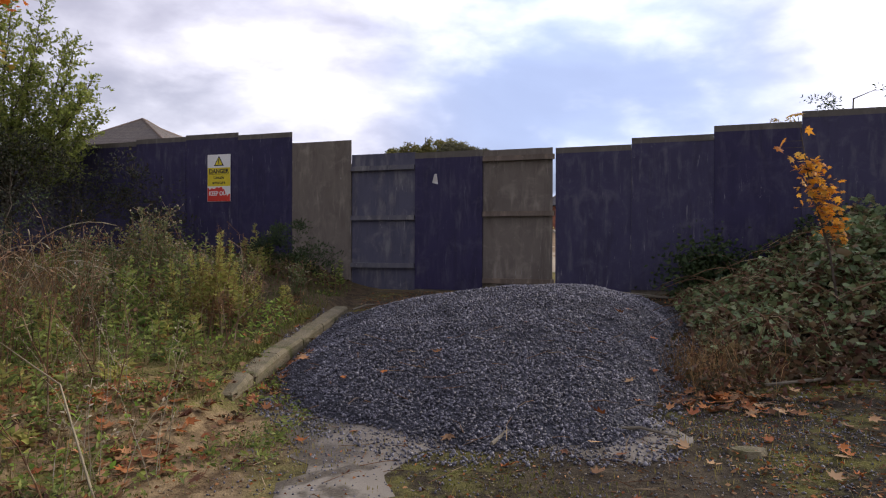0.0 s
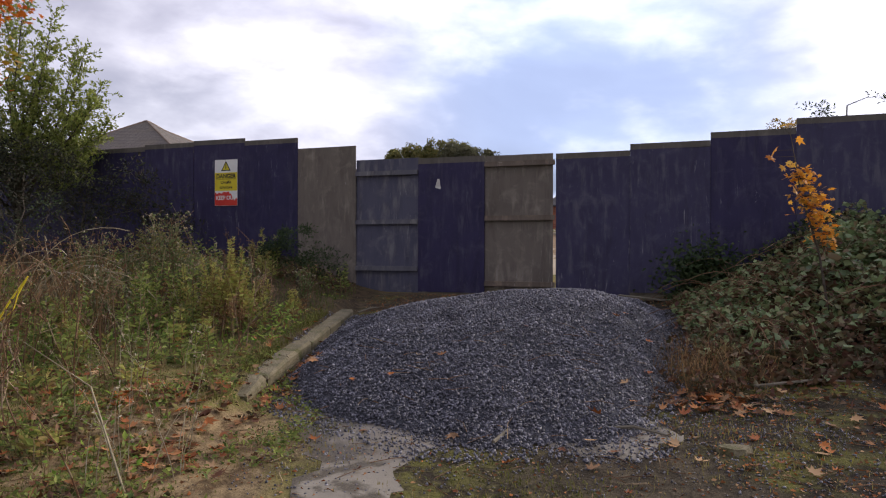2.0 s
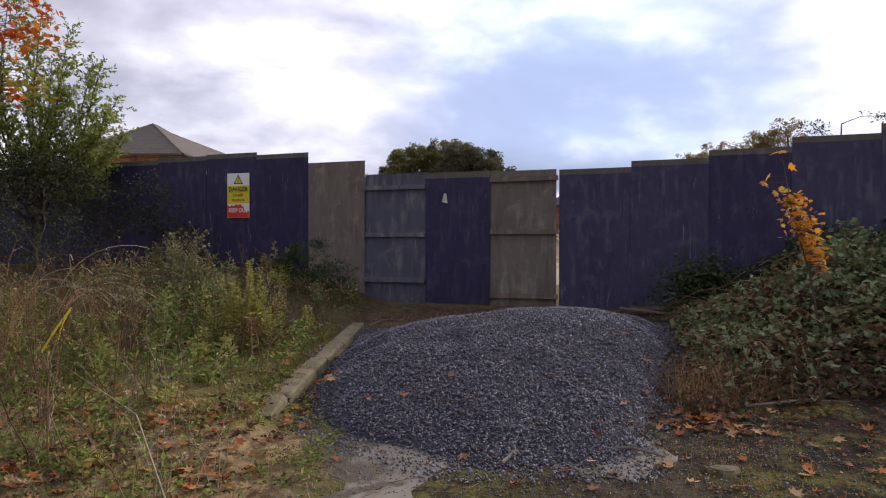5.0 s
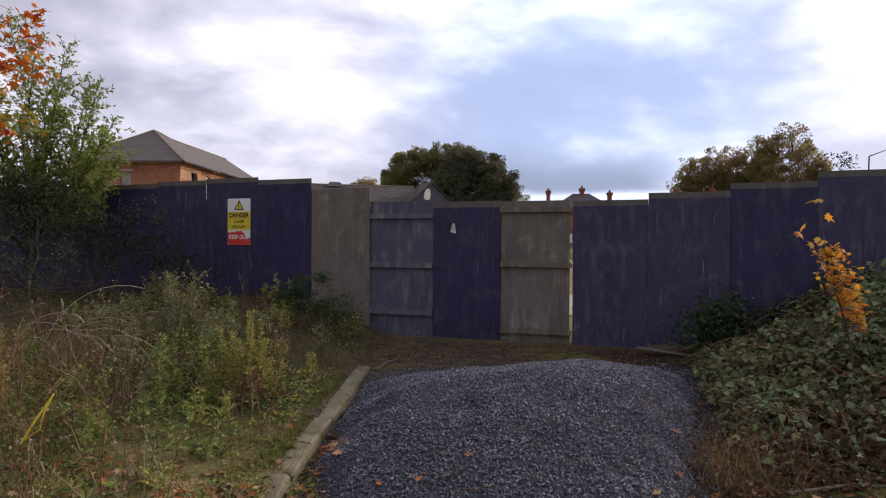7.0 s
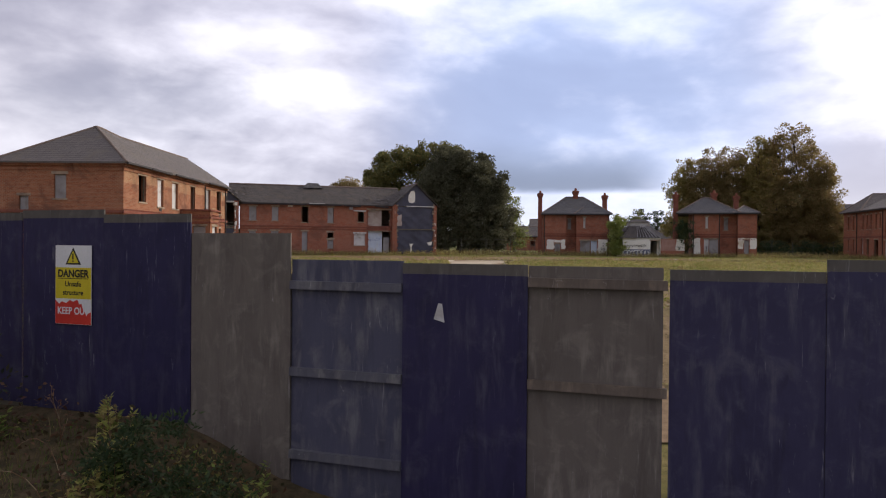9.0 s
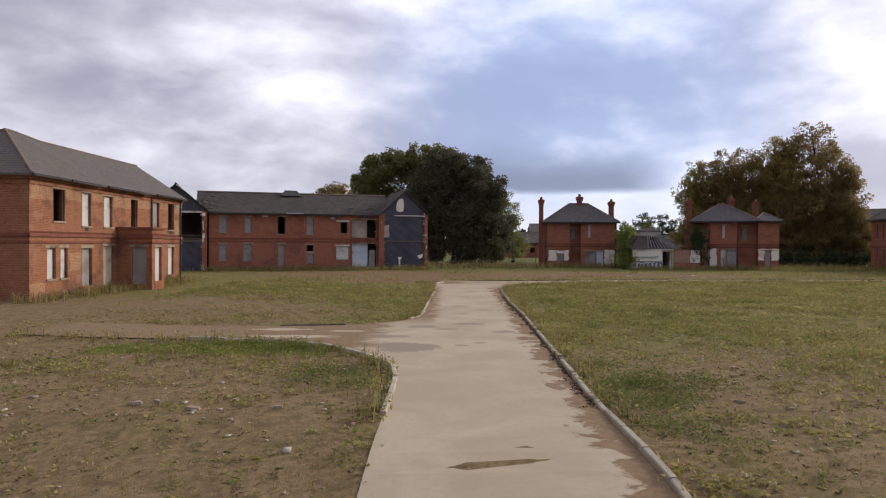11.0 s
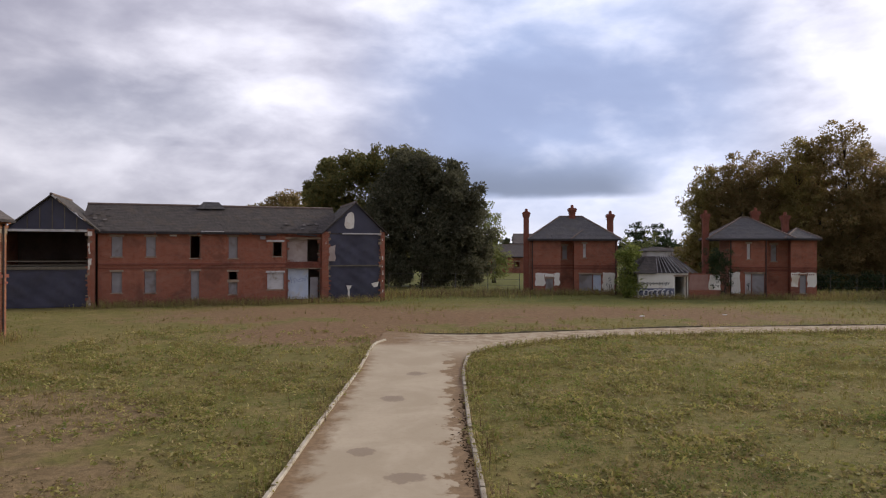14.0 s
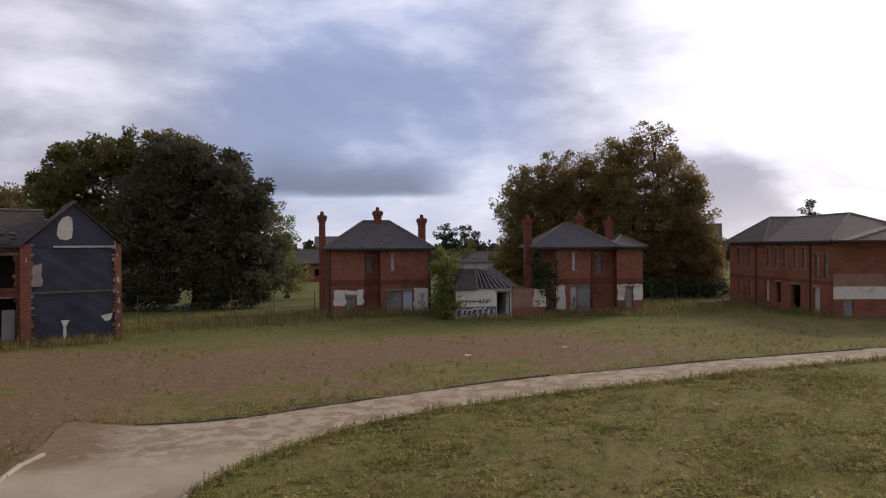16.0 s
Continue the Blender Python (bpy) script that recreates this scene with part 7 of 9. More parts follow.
    # grass, thick low down, thin on the trodden earth
    def turf(x, y):
        dens = 0.25 + 0.75 * smooth01(4.0, 7.5, y) * (1 - 0.5 * smooth01(-4, -7, x))
        return bank(x, y) & (rs.rand(len(x)) < dens)
    P = ground_points(rs, 16000, -8.0, -1.75, 1.5, 13.0, turf)
    n = len(P)
    g = blade_mesh(P, rs.uniform(0.02, 0.12, n), rs.uniform(0.2, 0.9, n), rs.uniform(0.002, 0.005, n), rs)
    stuff("bank_grass", [g], BANK_GREEN, "short uneven grass on the bank", "grass")
    P = ground_points(rs, 5000, -8.0, -1.7, 1.2, 12.5, bank)
    n = len(P)
    g = blade_mesh(P, rs.uniform(0.05, 0.28, n), rs.uniform(0.3, 1.1, n), rs.uniform(0.0015, 0.004, n), rs)
    stuff("dry_grass", [g], BANK_DRY, "dry straw-coloured grass on the bank", "grass")
    # moss and grass in front of the heap
    P = ground_points(rs, 16000, -1.5, 5.0, 1.6, 4.6, lambda x, y: (mound(x, y) < 0.01) & (np.sin(2.1 * x + 1.0) * np.sin(2.7 * y) + rs.randn(len(x)) * 0.5 > 0.55))
    n = len(P)
    g = blade_mesh(P, rs.uniform(0.01, 0.05, n), rs.uniform(0.2, 1.0, n), rs.uniform(0.0015, 0.003, n), rs)
    stuff("drive_grass", [g], GRASS_DRY, "thin short grass on the drive", "grass")


build_weeds()


def tall_weed(x, y, h, kind, seed):
    """One upright weed: several stems with leaves all round them, smaller towards the tip, withered at the foot."""
    rs = np.random.RandomState(seed)
    z = float(land(x, y))
    label, mat = (("tall yellow-green leafy weed on the bank", WEED_YELLOW), ("tall grey-green weed with dry seed heads", WEED_GREY))[kind]
    t = thing("tall_weed", Matrix.Translation((x, y, z)), label, "weed", "tall weeds on the bank")
    A, B, W, P, D, S, Q = [], [], [], [], [], [], []
    for k in range(5 if kind == 0 else 6):
        hh = h * rs.uniform(0.7, 1.06)
        foot = np.array([rs.normal(0, 0.06), rs.normal(0, 0.06), -0.03])
        tip = foot + [rs.normal(0, 0.09) * hh, rs.normal(0, 0.09) * hh, hh]
        mid = (foot + tip) / 2 + rs.randn(3) * 0.025
        A += [foot, mid]
        B += [mid, tip]
        W += [0.0065, 0.0045]
        n = int((150 if kind == 0 else 60) * hh)
        u = rs.uniform(0.24, 1.0, n)
        p = np.where(u[:, None] < 0.5, foot + (mid - foot) * u[:, None] * 2, mid + (tip - mid) * (u[:, None] * 2 - 1))
        a = rs.uniform(0, 2 * np.pi, n)
        d = np.stack([np.cos(a), np.sin(a), rs.uniform(-0.1, 0.9, n)], 1)
        low = u < (0.42 if kind == 0 else 0.35)
        P.append(p[~low]), D.append(d[~low]), S.append(1.25 - 0.85 * u[~low])
        Q.append(p[low] + rs.randn(low.sum(), 3) * 0.02)
        if kind == 1:
            for j in range(9):
                v = rs.uniform(0.45, 1.0)
                s0 = foot + (tip - foot) * v
                e = s0 + unit(rs.randn(3) * [1, 1, 0.4] + [0, 0, 0.9]) * h * rs.uniform(0.10, 0.24)
                A.append(s0), B.append(e), W.append(0.003)
                m = 5
                P.append(s0 + (e - s0) * rs.uniform(0.3, 1, (m, 1))), D.append(rs.randn(m, 3)), S.append(np.full(m, 0.7))
    A, B, W = np.array(A), np.array(B), np.array(W)
    V, F = stem_mesh(A, B, W, W * 0.6)
    part("stem", swift("stem", V, F), DEAD_STEM, t)
    P, D, S = np.concatenate(P), np.concatenate(D), np.concatenate(S)
    V, F = leaf_mesh(P, D, 0.088 * S if kind == 0 else 0.062 * S, rs, 0.42 if kind == 0 else 0.45)
    tagged(part("leaf_spray", swift("leaf_spray", V, F), mat, t), kind="stuff")
    Q = np.concatenate(Q)
    V, F = leaf_mesh(Q, rs.randn(len(Q), 3) * [1, 1, 0.5] + [0, 0, -0.4], 0.055, rs, 0.35, 0.5)
    tagged(part("withered_leaf", swift("withered_leaf", V, F), TUSSOCK, t, "withered brown lower leaves"), "withered brown lower leaves", kind="stuff")
    if kind == 1:
        ends = B[W < 0.0035]
        V, F = leaf_mesh(np.repeat(ends, 5, 0), rs.randn(len(ends) * 5, 3) + [0, 0, 0.5], 0.024, rs, 0.5)
        tagged(part("seed_head", swift("seed_head", V, F), PALE_STEM, t, "pale dry seed heads"), "pale dry seed heads", kind="stuff")


def bank_tangle():
    """Straw, pale stalks and arching dry stems before the leafy weeds."""
    rs = np.random.RandomState(29)
    for k, (x, y, h) in enumerate(((-2.70, 7.3, 0.98), (-2.55, 7.36, 1.1), (-3.02, 7.8, 0.92), (-2.62, 7.95, 0.7), (-2.66, 8.77, 0.5), (-2.86, 7.5, 0.9), (-3.42, 8.02, 0.5), (-2.42, 7.8, 0.45), (-2.95, 7.25, 0.6), (-2.2, 8.4, 0.4))):
        tall_weed(x, y, h, 0, 200 + k)
    for k, (x, y, h) in enumerate(((-3.83, 8.56, 1.35), (-4.1, 8.49, 1.1), (-4.4, 8.47, 1.0), (-4.0, 8.9, 1.25), (-3.6, 8.7, 1.1), (-4.75, 8.6, 0.95), (-3.45, 8.3, 0.85), (-3.3, 8.8, 0.8), (-5.2, 8.9, 0.9), (-3.1, 9.6, 0.6), (-4.2, 7.6, 0.75), (-3.75, 7.45, 0.6), (-2.2, 9.3, 0.55))):
        tall_weed(x, y, h, 1, 230 + k)

    def stalks(n, x0, x1, y0, y1, lo, hi, lean, r):
        A, B, W = [], [], []
        for _ in range(n):
            x, y = rs.uniform(x0, x1), rs.uniform(y0, y1)
            h = rs.uniform(lo, hi)
            p = np.array([x, y, float(land(x, y)) - 0.02])
            d = unit(np.array([rs.normal(0, lean), rs.normal(0, lean), 1.0]))
            drop = rs.uniform(0, 0.22)
            for i in range(5):
                q = p + d * h / 5
                A.append(p), B.append(q), W.append(r * (1 - 0.15 * i))
                if i > 1 and rs.rand() < 0.55:
                    e = q + unit(d + rs.randn(3) * 0.6) * h * rs.uniform(0.06, 0.16)
                    A.append(q), B.append(e), W.append(r * 0.5)
                d = unit(d + rs.randn(3) * 0.07 + np.array([d[0] * drop, d[1] * drop, -drop * 0.5]))
                p = q
        A, B, W = np.array(A), np.array(B), np.array(W)
        tips = np.repeat(B[W < r * 0.6], 3, 0)
        return [stem_mesh(A, B, W, W * 0.75), leaf_mesh(tips + rs.randn(len(tips), 3) * 0.008, rs.randn(len(tips), 3) + [0, 0, 0.4], 0.022, rs, 0.5)]
    stuff("pale_stalks", stalks(26, -4.3, -3.1, 7.0, 8.2, 0.4, 0.75, 0.25, 0.005) + stalks(14, -2.2, -1.6, 3.4, 3.9, 0.35, 0.7, 0.12, 0.004) + stalks(20, -3.6, -2.2, 4.2, 5.6, 0.3, 0.7, 0.2, 0.0035), PALE_STEM, "pale bare weed stalks", "weeds")
    stuff("straw_stalks", stalks(110, -5.6, -3.7, 5.0, 7.6, 0.5, 1.25, 0.16, 0.004) + stalks(55, -7.2, -4.6, 7.4, 9.8, 0.5, 1.2, 0.28, 0.005), TUSSOCK, "reddish straw stalks and dry grasses", "weeds")
    lean = [stem_mesh(np.array([(-1.80, 3.32, -0.45), (-2.14, 3.6, 0.07)]), np.array([(-2.14, 3.6, 0.07), (-2.97, 4.2, 0.27)]), np.array([0.009, 0.006]), np.array([0.006, 0.002]))]
    stuff("leaning_stalk", lean, PALE_STEM, "long leaning dead stalk", "weeds")
    # arching stems
    A, B = [], []
    for k in range(22):
        p = np.array([rs.uniform(-6.6, -5.0), rs.uniform(8.2, 9.4), 0.1])
        d = unit(np.array([0.55 + rs.normal(0, 0.25), rs.normal(-0.2, 0.2), 1.3]))
        L = rs.uniform(1.1, 1.9)
        for i in range(10):
            q = p + d * L / 10
            A.append(p), B.append(q)
            d = unit(d + np.array([0.06, -0.02, -0.20]))
            p = q
    A, B = np.array(A), np.array(B)
    stuff("arching_stems", [stem_mesh(A, B, np.full(len(A), 0.007), np.full(len(A), 0.006))], PALE_STEM, "arching straw-coloured dry stems", "weeds")


bank_tangle()


def canes(rs, P0, n, length):
    """Arching stems."""
    A, B = [], []
    for i in range(n):
        p = P0[rs.randint(len(P0))].copy()
        a = rs.uniform(0, 2 * np.pi)
        d = np.array([math.cos(a) * 0.5, math.sin(a) * 0.5, 1.0])
        for k in range(7):
            q = p + unit(d) * length / 7
            A.append(p)
            B.append(q)
            p = q
            d = d + np.array([math.cos(a) * 0.12, math.sin(a) * 0.12, -0.30])
    A, B = np.array(A), np.array(B)
    return stem_mesh(A, B, np.full(len(A), 0.005), np.full(len(A), 0.004))


def build_brambles():
    rs = np.random.RandomState(33)

    def bulk(x, y):
        """Height of the bramble thicket over the ground."""
        d = beyond(x, y)
        front = smooth01(4.7, 6.8, y + 0.15 * np.sin(3 * x)) * smooth01(1.9, 3.3, x - 0.22 * (y - 7.5))
        side = 0.35 + 0.65 * smooth01(2.0, 4.0, x - 0.18 * (y - 7))
        return (0.22 + 0.62 * smooth01(3.2, 6.5, x)) * front * side * (1 - 0.45 * smooth01(-1.6, -0.3, d) * (1 - smooth01(4.0, 6.0, x)))

    P = ground_points(rs, 60000, 1.6, 9.5, 4.6, 11.5, lambda x, y: (beyond(x, y) < -0.12) & (bulk(x, y) > 0.05))
    b = bulk(P[:, 0], P[:, 1])
    lump = 0.72 + 0.50 * np.sin(4.3 * P[:, 0] + 1.1 * np.sin(3 * P[:, 1])) * np.sin(3.9 * P[:, 1])
    P[:, 2] += b * lump * rs.uniform(0.35, 1.08, len(P)) + 0.03
    D = rs.randn(len(P), 3) * [0.9, 0.9, 0.35] + [0, -0.25, -0.1]
    brown = rs.rand(len(P)) < np.clip(0.92 - 0.80 * smooth01(0.25, 0.62, b), 0.08, 0.92) * (1 - smooth01(5.6, 7.2, P[:, 1]) * 0.6)
    stuff("brambles", [leaf_mesh(P[~brown], D[~brown], 0.092, rs, 0.80, 0.25, 1.2)], BRAMBLE_LEAF, "dense dark green bramble thicket on the bank", "brambles")
    stuff("withered_brambles", [leaf_mesh(P[brown], D[brown], 0.085, rs, 0.65, 0.3)], BRAMBLE_BROWN, "withered reddish brown brambles at the thicket's foot", "brambles")
    root = ground_points(rs, 500, 2.2, 8.5, 5.6, 11.0, lambda x, y: (beyond(x, y) < -0.2) & (bulk(x, y) > 0.1))
    stuff("bramble_canes", [canes(rs, root, 150, 1.2)], DEAD_STEM, "arching brown bramble canes", "brambles")
    # a dark clump and a few shoots against the hoarding
    c = rs.normal(0, 1, (2600, 3)) * [0.30, 0.14, 0.24] + [3.75, 10.15, 0.45]
    c = c[beyond(c[:, 0], c[:, 1]) < -0.05]
    far = np.stack([rs.uniform(4.2, 8.5, 1500), np.zeros(1500), np.zeros(1500)], 1)
    far[:, 1] = FY + (far[:, 0] - FX) * FS / FC - 0.12 - np.abs(rs.normal(0, 0.18, 1500))
    far[:, 2] = land(far[:, 0], far[:, 1]) + (0.35 + 0.3 * np.sin(2.1 * far[:, 0]) ** 2 + 0.12 * (far[:, 0] - 4)) * rs.uniform(0.2, 1, 1500)
    c = np.concatenate([c, far])
    stuff("climbing_brambles", [leaf_mesh(c, rs.randn(len(c), 3) * [1, 1, 0.5], 0.075, rs, 0.7)], SHRUB_LEAF, "dark brambles against the foot of the hoarding", "brambles")
    # tangle at the foot of the hoarding on the other bank
    dark = ground_points(rs, 8000, -12.0, -1.6, 9.5, 16.0, lambda x, y: (beyond(x, y) < -0.12) & (beyond(x, y) > -1.9) & (along(x, y) < -1.5))
    s = along(dark[:, 0], dark[:, 1])
    hh = 0.08 + 0.25 * smooth01(-3.2, -6.5, s) + 0.16 * np.sin(2.2 * s) ** 2
    dark[:, 2] += hh * rs.uniform(0, 1.0, len(dark)) ** 1.2
    stuff("bank_brambles", [leaf_mesh(dark, rs.randn(len(dark), 3) * [1, 1, 0.5], 0.07, rs, 0.55)], BRAMBLE_BROWN, "brown and green bramble tangle under the hoarding", "brambles")
    root = ground_points(rs, 400, -9.0, -2.5, 7.0, 12.5, lambda x, y: beyond(x, y) < -0.4)
    stuff("arching_canes", [canes(rs, root, 34, 0.9)], DEAD_STEM, "arching dry canes on the bank", "brambles")
    # dry grass clump where heap and brambles meet
    P = np.stack([rs.normal(2.15, 0.26, 420), rs.normal(5.80, 0.30, 420), np.zeros(420)], 1)
    P[:, 2] = land(P[:, 0], P[:, 1])
    stuff("dry_tussock", [blade_mesh(P, 0.12 + 0.42 * rs.uniform(0, 1, 420) ** 2, rs.uniform(0.4, 1.6, 420), rs.uniform(0.0015, 0.003, 420), rs)], TUSSOCK, "dry reddish straw tussock beside the gravel", "grass")
    P = np.concatenate([rs.normal(0, 1, (900, 2)) * [0.5, 0.75] + [2.7, 6.3], rs.normal(0, 1, (260, 2)) * [0.16, 0.16] + [2.15, 5.35]])
    P = np.concatenate([P, land(P[:, 0], P[:, 1])[:, None] + rs.uniform(0, 0.17, (len(P), 1))], 1)
    stuff("withered_leaves", [leaf_mesh(P, rs.randn(len(P), 3), 0.06, rs, 0.6, 0.4)], BRAMBLE_BROWN, "withered brown leaves caught in the tussock", "leaves")


build_brambles()


def maple_leaf(size):
    """One five-lobed leaf, hanging slightly folded."""
    m = Mesh()
    ring = []
    for k, (a, r) in enumerate(((-90, 0.18), (-55, 0.42), (-38, 0.30), (-8, 0.62), (8, 0.36), (38, 0.72), (62, 0.42), (90, 0.90), (118, 0.42), (142, 0.72), (172, 0.36), (188, 0.62), (218, 0.30), (235, 0.42))):
        q = radians(a)
        ring.append((r * math.cos(q) * size, r * math.sin(q) * size, -0.10 * size * abs(math.cos(q)) * r))
    k = len(m.v)
    m.v += ring + [(0, 0, 0.02 * size)]
    n = len(ring)
    for i in range(n):
        m.f.append((i, (i + 1) % n, n))
    return m


def build_maple(name, base, top, leaf_places, size, mat, label, seed, large=0):
    rs = np.random.RandomState(seed)
    x, y = base
    z = float(land(x, y))
    t = thing(name, Matrix.Translation((x, y, z)), label, "sapling")
    tip = Vector(top) - Vector((x, y, z))
    pts = [Vector((0, 0, -0.05)), tip * 0.35 + Vector((0.03, 0, 0)), tip * 0.7 + Vector((-0.02, 0.01, 0)), tip]
    part("stem", Mesh().tube(pts, [0.014, 0.011, 0.008, 0.004], 6), BARK, t)
    me = maple_leaf(size).data("leaf")
    me.materials.append(mat)
    for k, p in enumerate(leaf_places):
        q = Vector(p) - Vector((x, y, z))
        on = max(0.1, min(1.0, q.z / tip.z))
        a = tip * on
        if (q - a).length < 0.35 and rs.rand() < 0.7:
            part("twig", Mesh().tube([a, a.lerp(q, 0.6), q], [0.004, 0.003, 0.002], 4), BARK, t)
        ob = new("leaf", me)
        ob.parent = t
        ob.matrix_basis = Matrix.Translation(q) @ pose(0, 0, 0, rs.uniform(-70, 10), rs.uniform(-35, 35), rs.uniform(0, 360)) @ Matrix.Scale(1.5 if k < large else rs.uniform(0.6, 1.2), 4)
    return t


def build_saplings():
    rs = np.random.RandomState(51)
    # orange sapling in the brambles: three leaf pairs at the tip, a full spray below, thinning downwards
    places = [(3.46, 7.1, 2.2), (3.52, 7.08, 2.21), (3.60, 7.02, 2.04), (3.38, 7.1, 1.93), (3.33, 7.1, 1.86)]
    for i in range(250):
        t = rs.uniform(0, 1) ** 1.1
        c = np.array([3.60 + 0.34 * t, 7.05, 1.72 - 0.80 * t])
        places.append(tuple(c + rs.randn(3) * [0.10 - 0.04 * t, 0.08, 0.055]))
    build_maple("maple_sapling", (3.98, 7.1), (3.53, 7.05, 2.08), places, 0.070, ORANGE_LEAF, "slender maple sapling with bright orange leaves in the brambles", 5, 5)
    # orange-red branch ends of a young maple, its lower leaves still turning
    places = []
    for c, n, s in (((-6.35, 8.4, 4.55), 34, (0.12, 0.15, 0.10)), ((-5.72, 8.3, 4.58), 30, (0.13, 0.14, 0.09)), ((-5.70, 8.3, 4.25), 26, (0.11, 0.14, 0.09)), ((-6.02, 8.3, 4.02), 40, (0.16, 0.15, 0.09)), ((-5.68, 8.3, 3.88), 22, (0.09, 0.12, 0.08)), ((-6.4, 8.4, 4.1), 26, (0.12, 0.14, 0.10)), ((-6.05, 8.3, 3.14), 20, (0.13, 0.12, 0.07)), ((-7.0, 8.5, 4.3), 50, (0.3, 0.25, 0.35))):
        places += [tuple(np.array(c) + rs.randn(3) * s) for _ in range(n)]
    build_maple("young_maple", (-6.9, 8.6), (-6.2, 8.35, 4.5), places, 0.105, RED_LEAF, "young maple with orange-red autumn leaves", 6, 0)
    places = []
    for c, n, s in (((-6.35, 8.5, 3.6), 60, (0.20, 0.2, 0.12)), ((-6.1, 8.5, 3.35), 50, (0.18, 0.2, 0.10)), ((-6.7, 8.6, 3.2), 60, (0.25, 0.2, 0.2))):
        places += [tuple(np.array(c) + rs.randn(3) * s) for _ in range(n)]
    build_maple("young_maple", (-6.98, 8.75), (-6.4, 8.55, 3.7), places, 0.100, TURNING_LEAF, "young maple with leaves turning from green to gold", 7, 0)


def build_young_tree():
    """A many-stemmed young tree: upright limbs, sprays of twigs, small leaves along each twig."""
    rs = np.random.RandomState(61)
    x, y = -9.3, 13.75
    z = float(land(x, y))
    off = np.array([x, y, z])
    t = thing("young_tree", Matrix.Translation((x, y, z)), "young green-leaved tree standing before the hoarding", "tree")
    part("trunk", Mesh().tube([(0, 0, -0.1), (0.05, 0, 0.7), (0.0, 0.05, 1.5)], [0.075, 0.06, 0.05], 8), BARK, t, smooth=True)
    tops = [(-8.6, 5.75), (-8.2, 5.2), (-9.3, 6.3), (-10.0, 6.6), (-10.8, 6.3), (-7.9, 4.9), (-7.7, 4.3), (-7.45, 3.85), (-7.35, 3.5), (-7.6, 3.2), (-8.1, 3.9), (-8.1, 3.3), (-8.7, 4.5), (-8.7, 3.6), (-9.2, 5.2), (-9.3, 4.2), (-9.9, 5.4), (-9.9, 4.4), (-10.6, 5.0), (-11.2, 5.6), (-8.2, 2.95), (-8.9, 2.9), (-9.6, 3.1), (-10.4, 3.4), (-11.2, 4.2), (-9.1, 3.4), (-8.45, 5.0), (-10.3, 2.9)]
    P, D, A, B, W = [], [], [], [], []
    for k, (tx, tz) in enumerate(tops):
        start = Vector((0.0, 0.03, 0.7 + 0.9 * rs.rand()))
        end = Vector((tx - x, rs.normal(0, 0.35), tz - z))
        bend = start.lerp(end, 0.5) + Vector((rs.normal(0, 0.12), rs.normal(0, 0.12), -0.10 * abs(end.x)))
        part("limb", Mesh().tube([start, bend, end], [0.028, 0.018, 0.006], 6), BARK, t, smooth=True)
        way = (end - bend).normalized()
        for j in range(66):
            q = rs.uniform(0.42, 1.0)
            p = np.array(bend.lerp(end, (q - 0.5) / 0.5) if q > 0.5 else start.lerp(bend, q / 0.5))
            d = unit(np.array(way) * 0.5 + rs.randn(3) * [0.75, 0.75, 0.45] + [0, 0, 0.30])
            L = rs.uniform(0.18, 0.55) * (1.15 - 0.55 * max(0.0, q - 0.4))
            tip = p + d * L + np.array([0, 0, -0.12 * L])
            A.append(p), B.append(tip), W.append(0.005)
            m = int(9 + 20 * L)
            u = rs.uniform(0.15, 1.05, (m, 1))
            P.append(p + (tip - p) * u + rs.randn(m, 3) * 0.018)
            D.append(d * 0.8 + rs.randn(m, 3) * 0.75)
    P, D, A, B, W = np.concatenate(P), np.concatenate(D), np.array(A), np.array(B), np.array(W)
    V, F = stem_mesh(A, B, W, W * 0.4)
    part("twig_spray", swift("twig_spray", V, F), BARK, t)
    V, F = leaf_mesh(P, D, 0.078, rs, 0.5)
    part("crown", swift("crown", V, F), WILLOW_LEAF, t)


build_saplings()
build_young_tree()
tree("dark_shrub", (-2.75, 11.0), 0.45, 0.02, [(-2.75, 11.0, 0.85, 0.42, 0.36, 0.34), (-2.35, 11.0, 0.62, 0.40, 0.36, 0.26), (-3.1, 11.1, 0.78, 0.26, 0.3, 0.22)], 120, 22, 0.09, 0.06, SHRUB_LEAF, "dark green shrub against the bare panel", 62, "shrub", narrow=0.35)
tree("bank_shrub", (-7.4, 10.9), 0.8, 0.03, [(-7.2, 10.9, 1.2, 0.8, 0.5, 0.6), (-8.4, 11.2, 1.3, 0.8, 0.6, 0.8), (-6.4, 11.2, 1.0, 0.5, 0.4, 0.4), (-7.6, 11.3, 1.8, 0.7, 0.5, 0.5)], 150, 14, 0.13, 0.06, THICKET, "twiggy dark shrub on the bank", 63, "shrub", narrow=0.4)
tree("trunk_shrub", (-6.9, 10.2), 0.7, 0.02, [(-6.9, 10.2, 1.0, 0.4, 0.35, 0.4), (-6.5, 10.3, 1.4, 0.35, 0.3, 0.35), (-7.3, 10.2, 1.5, 0.35, 0.3, 0.4)], 40, 12, 0.13, 0.05, SHRUB_LEAF, "thin bare-stemmed shrub on the bank", 65, "shrub", narrow=0.4)
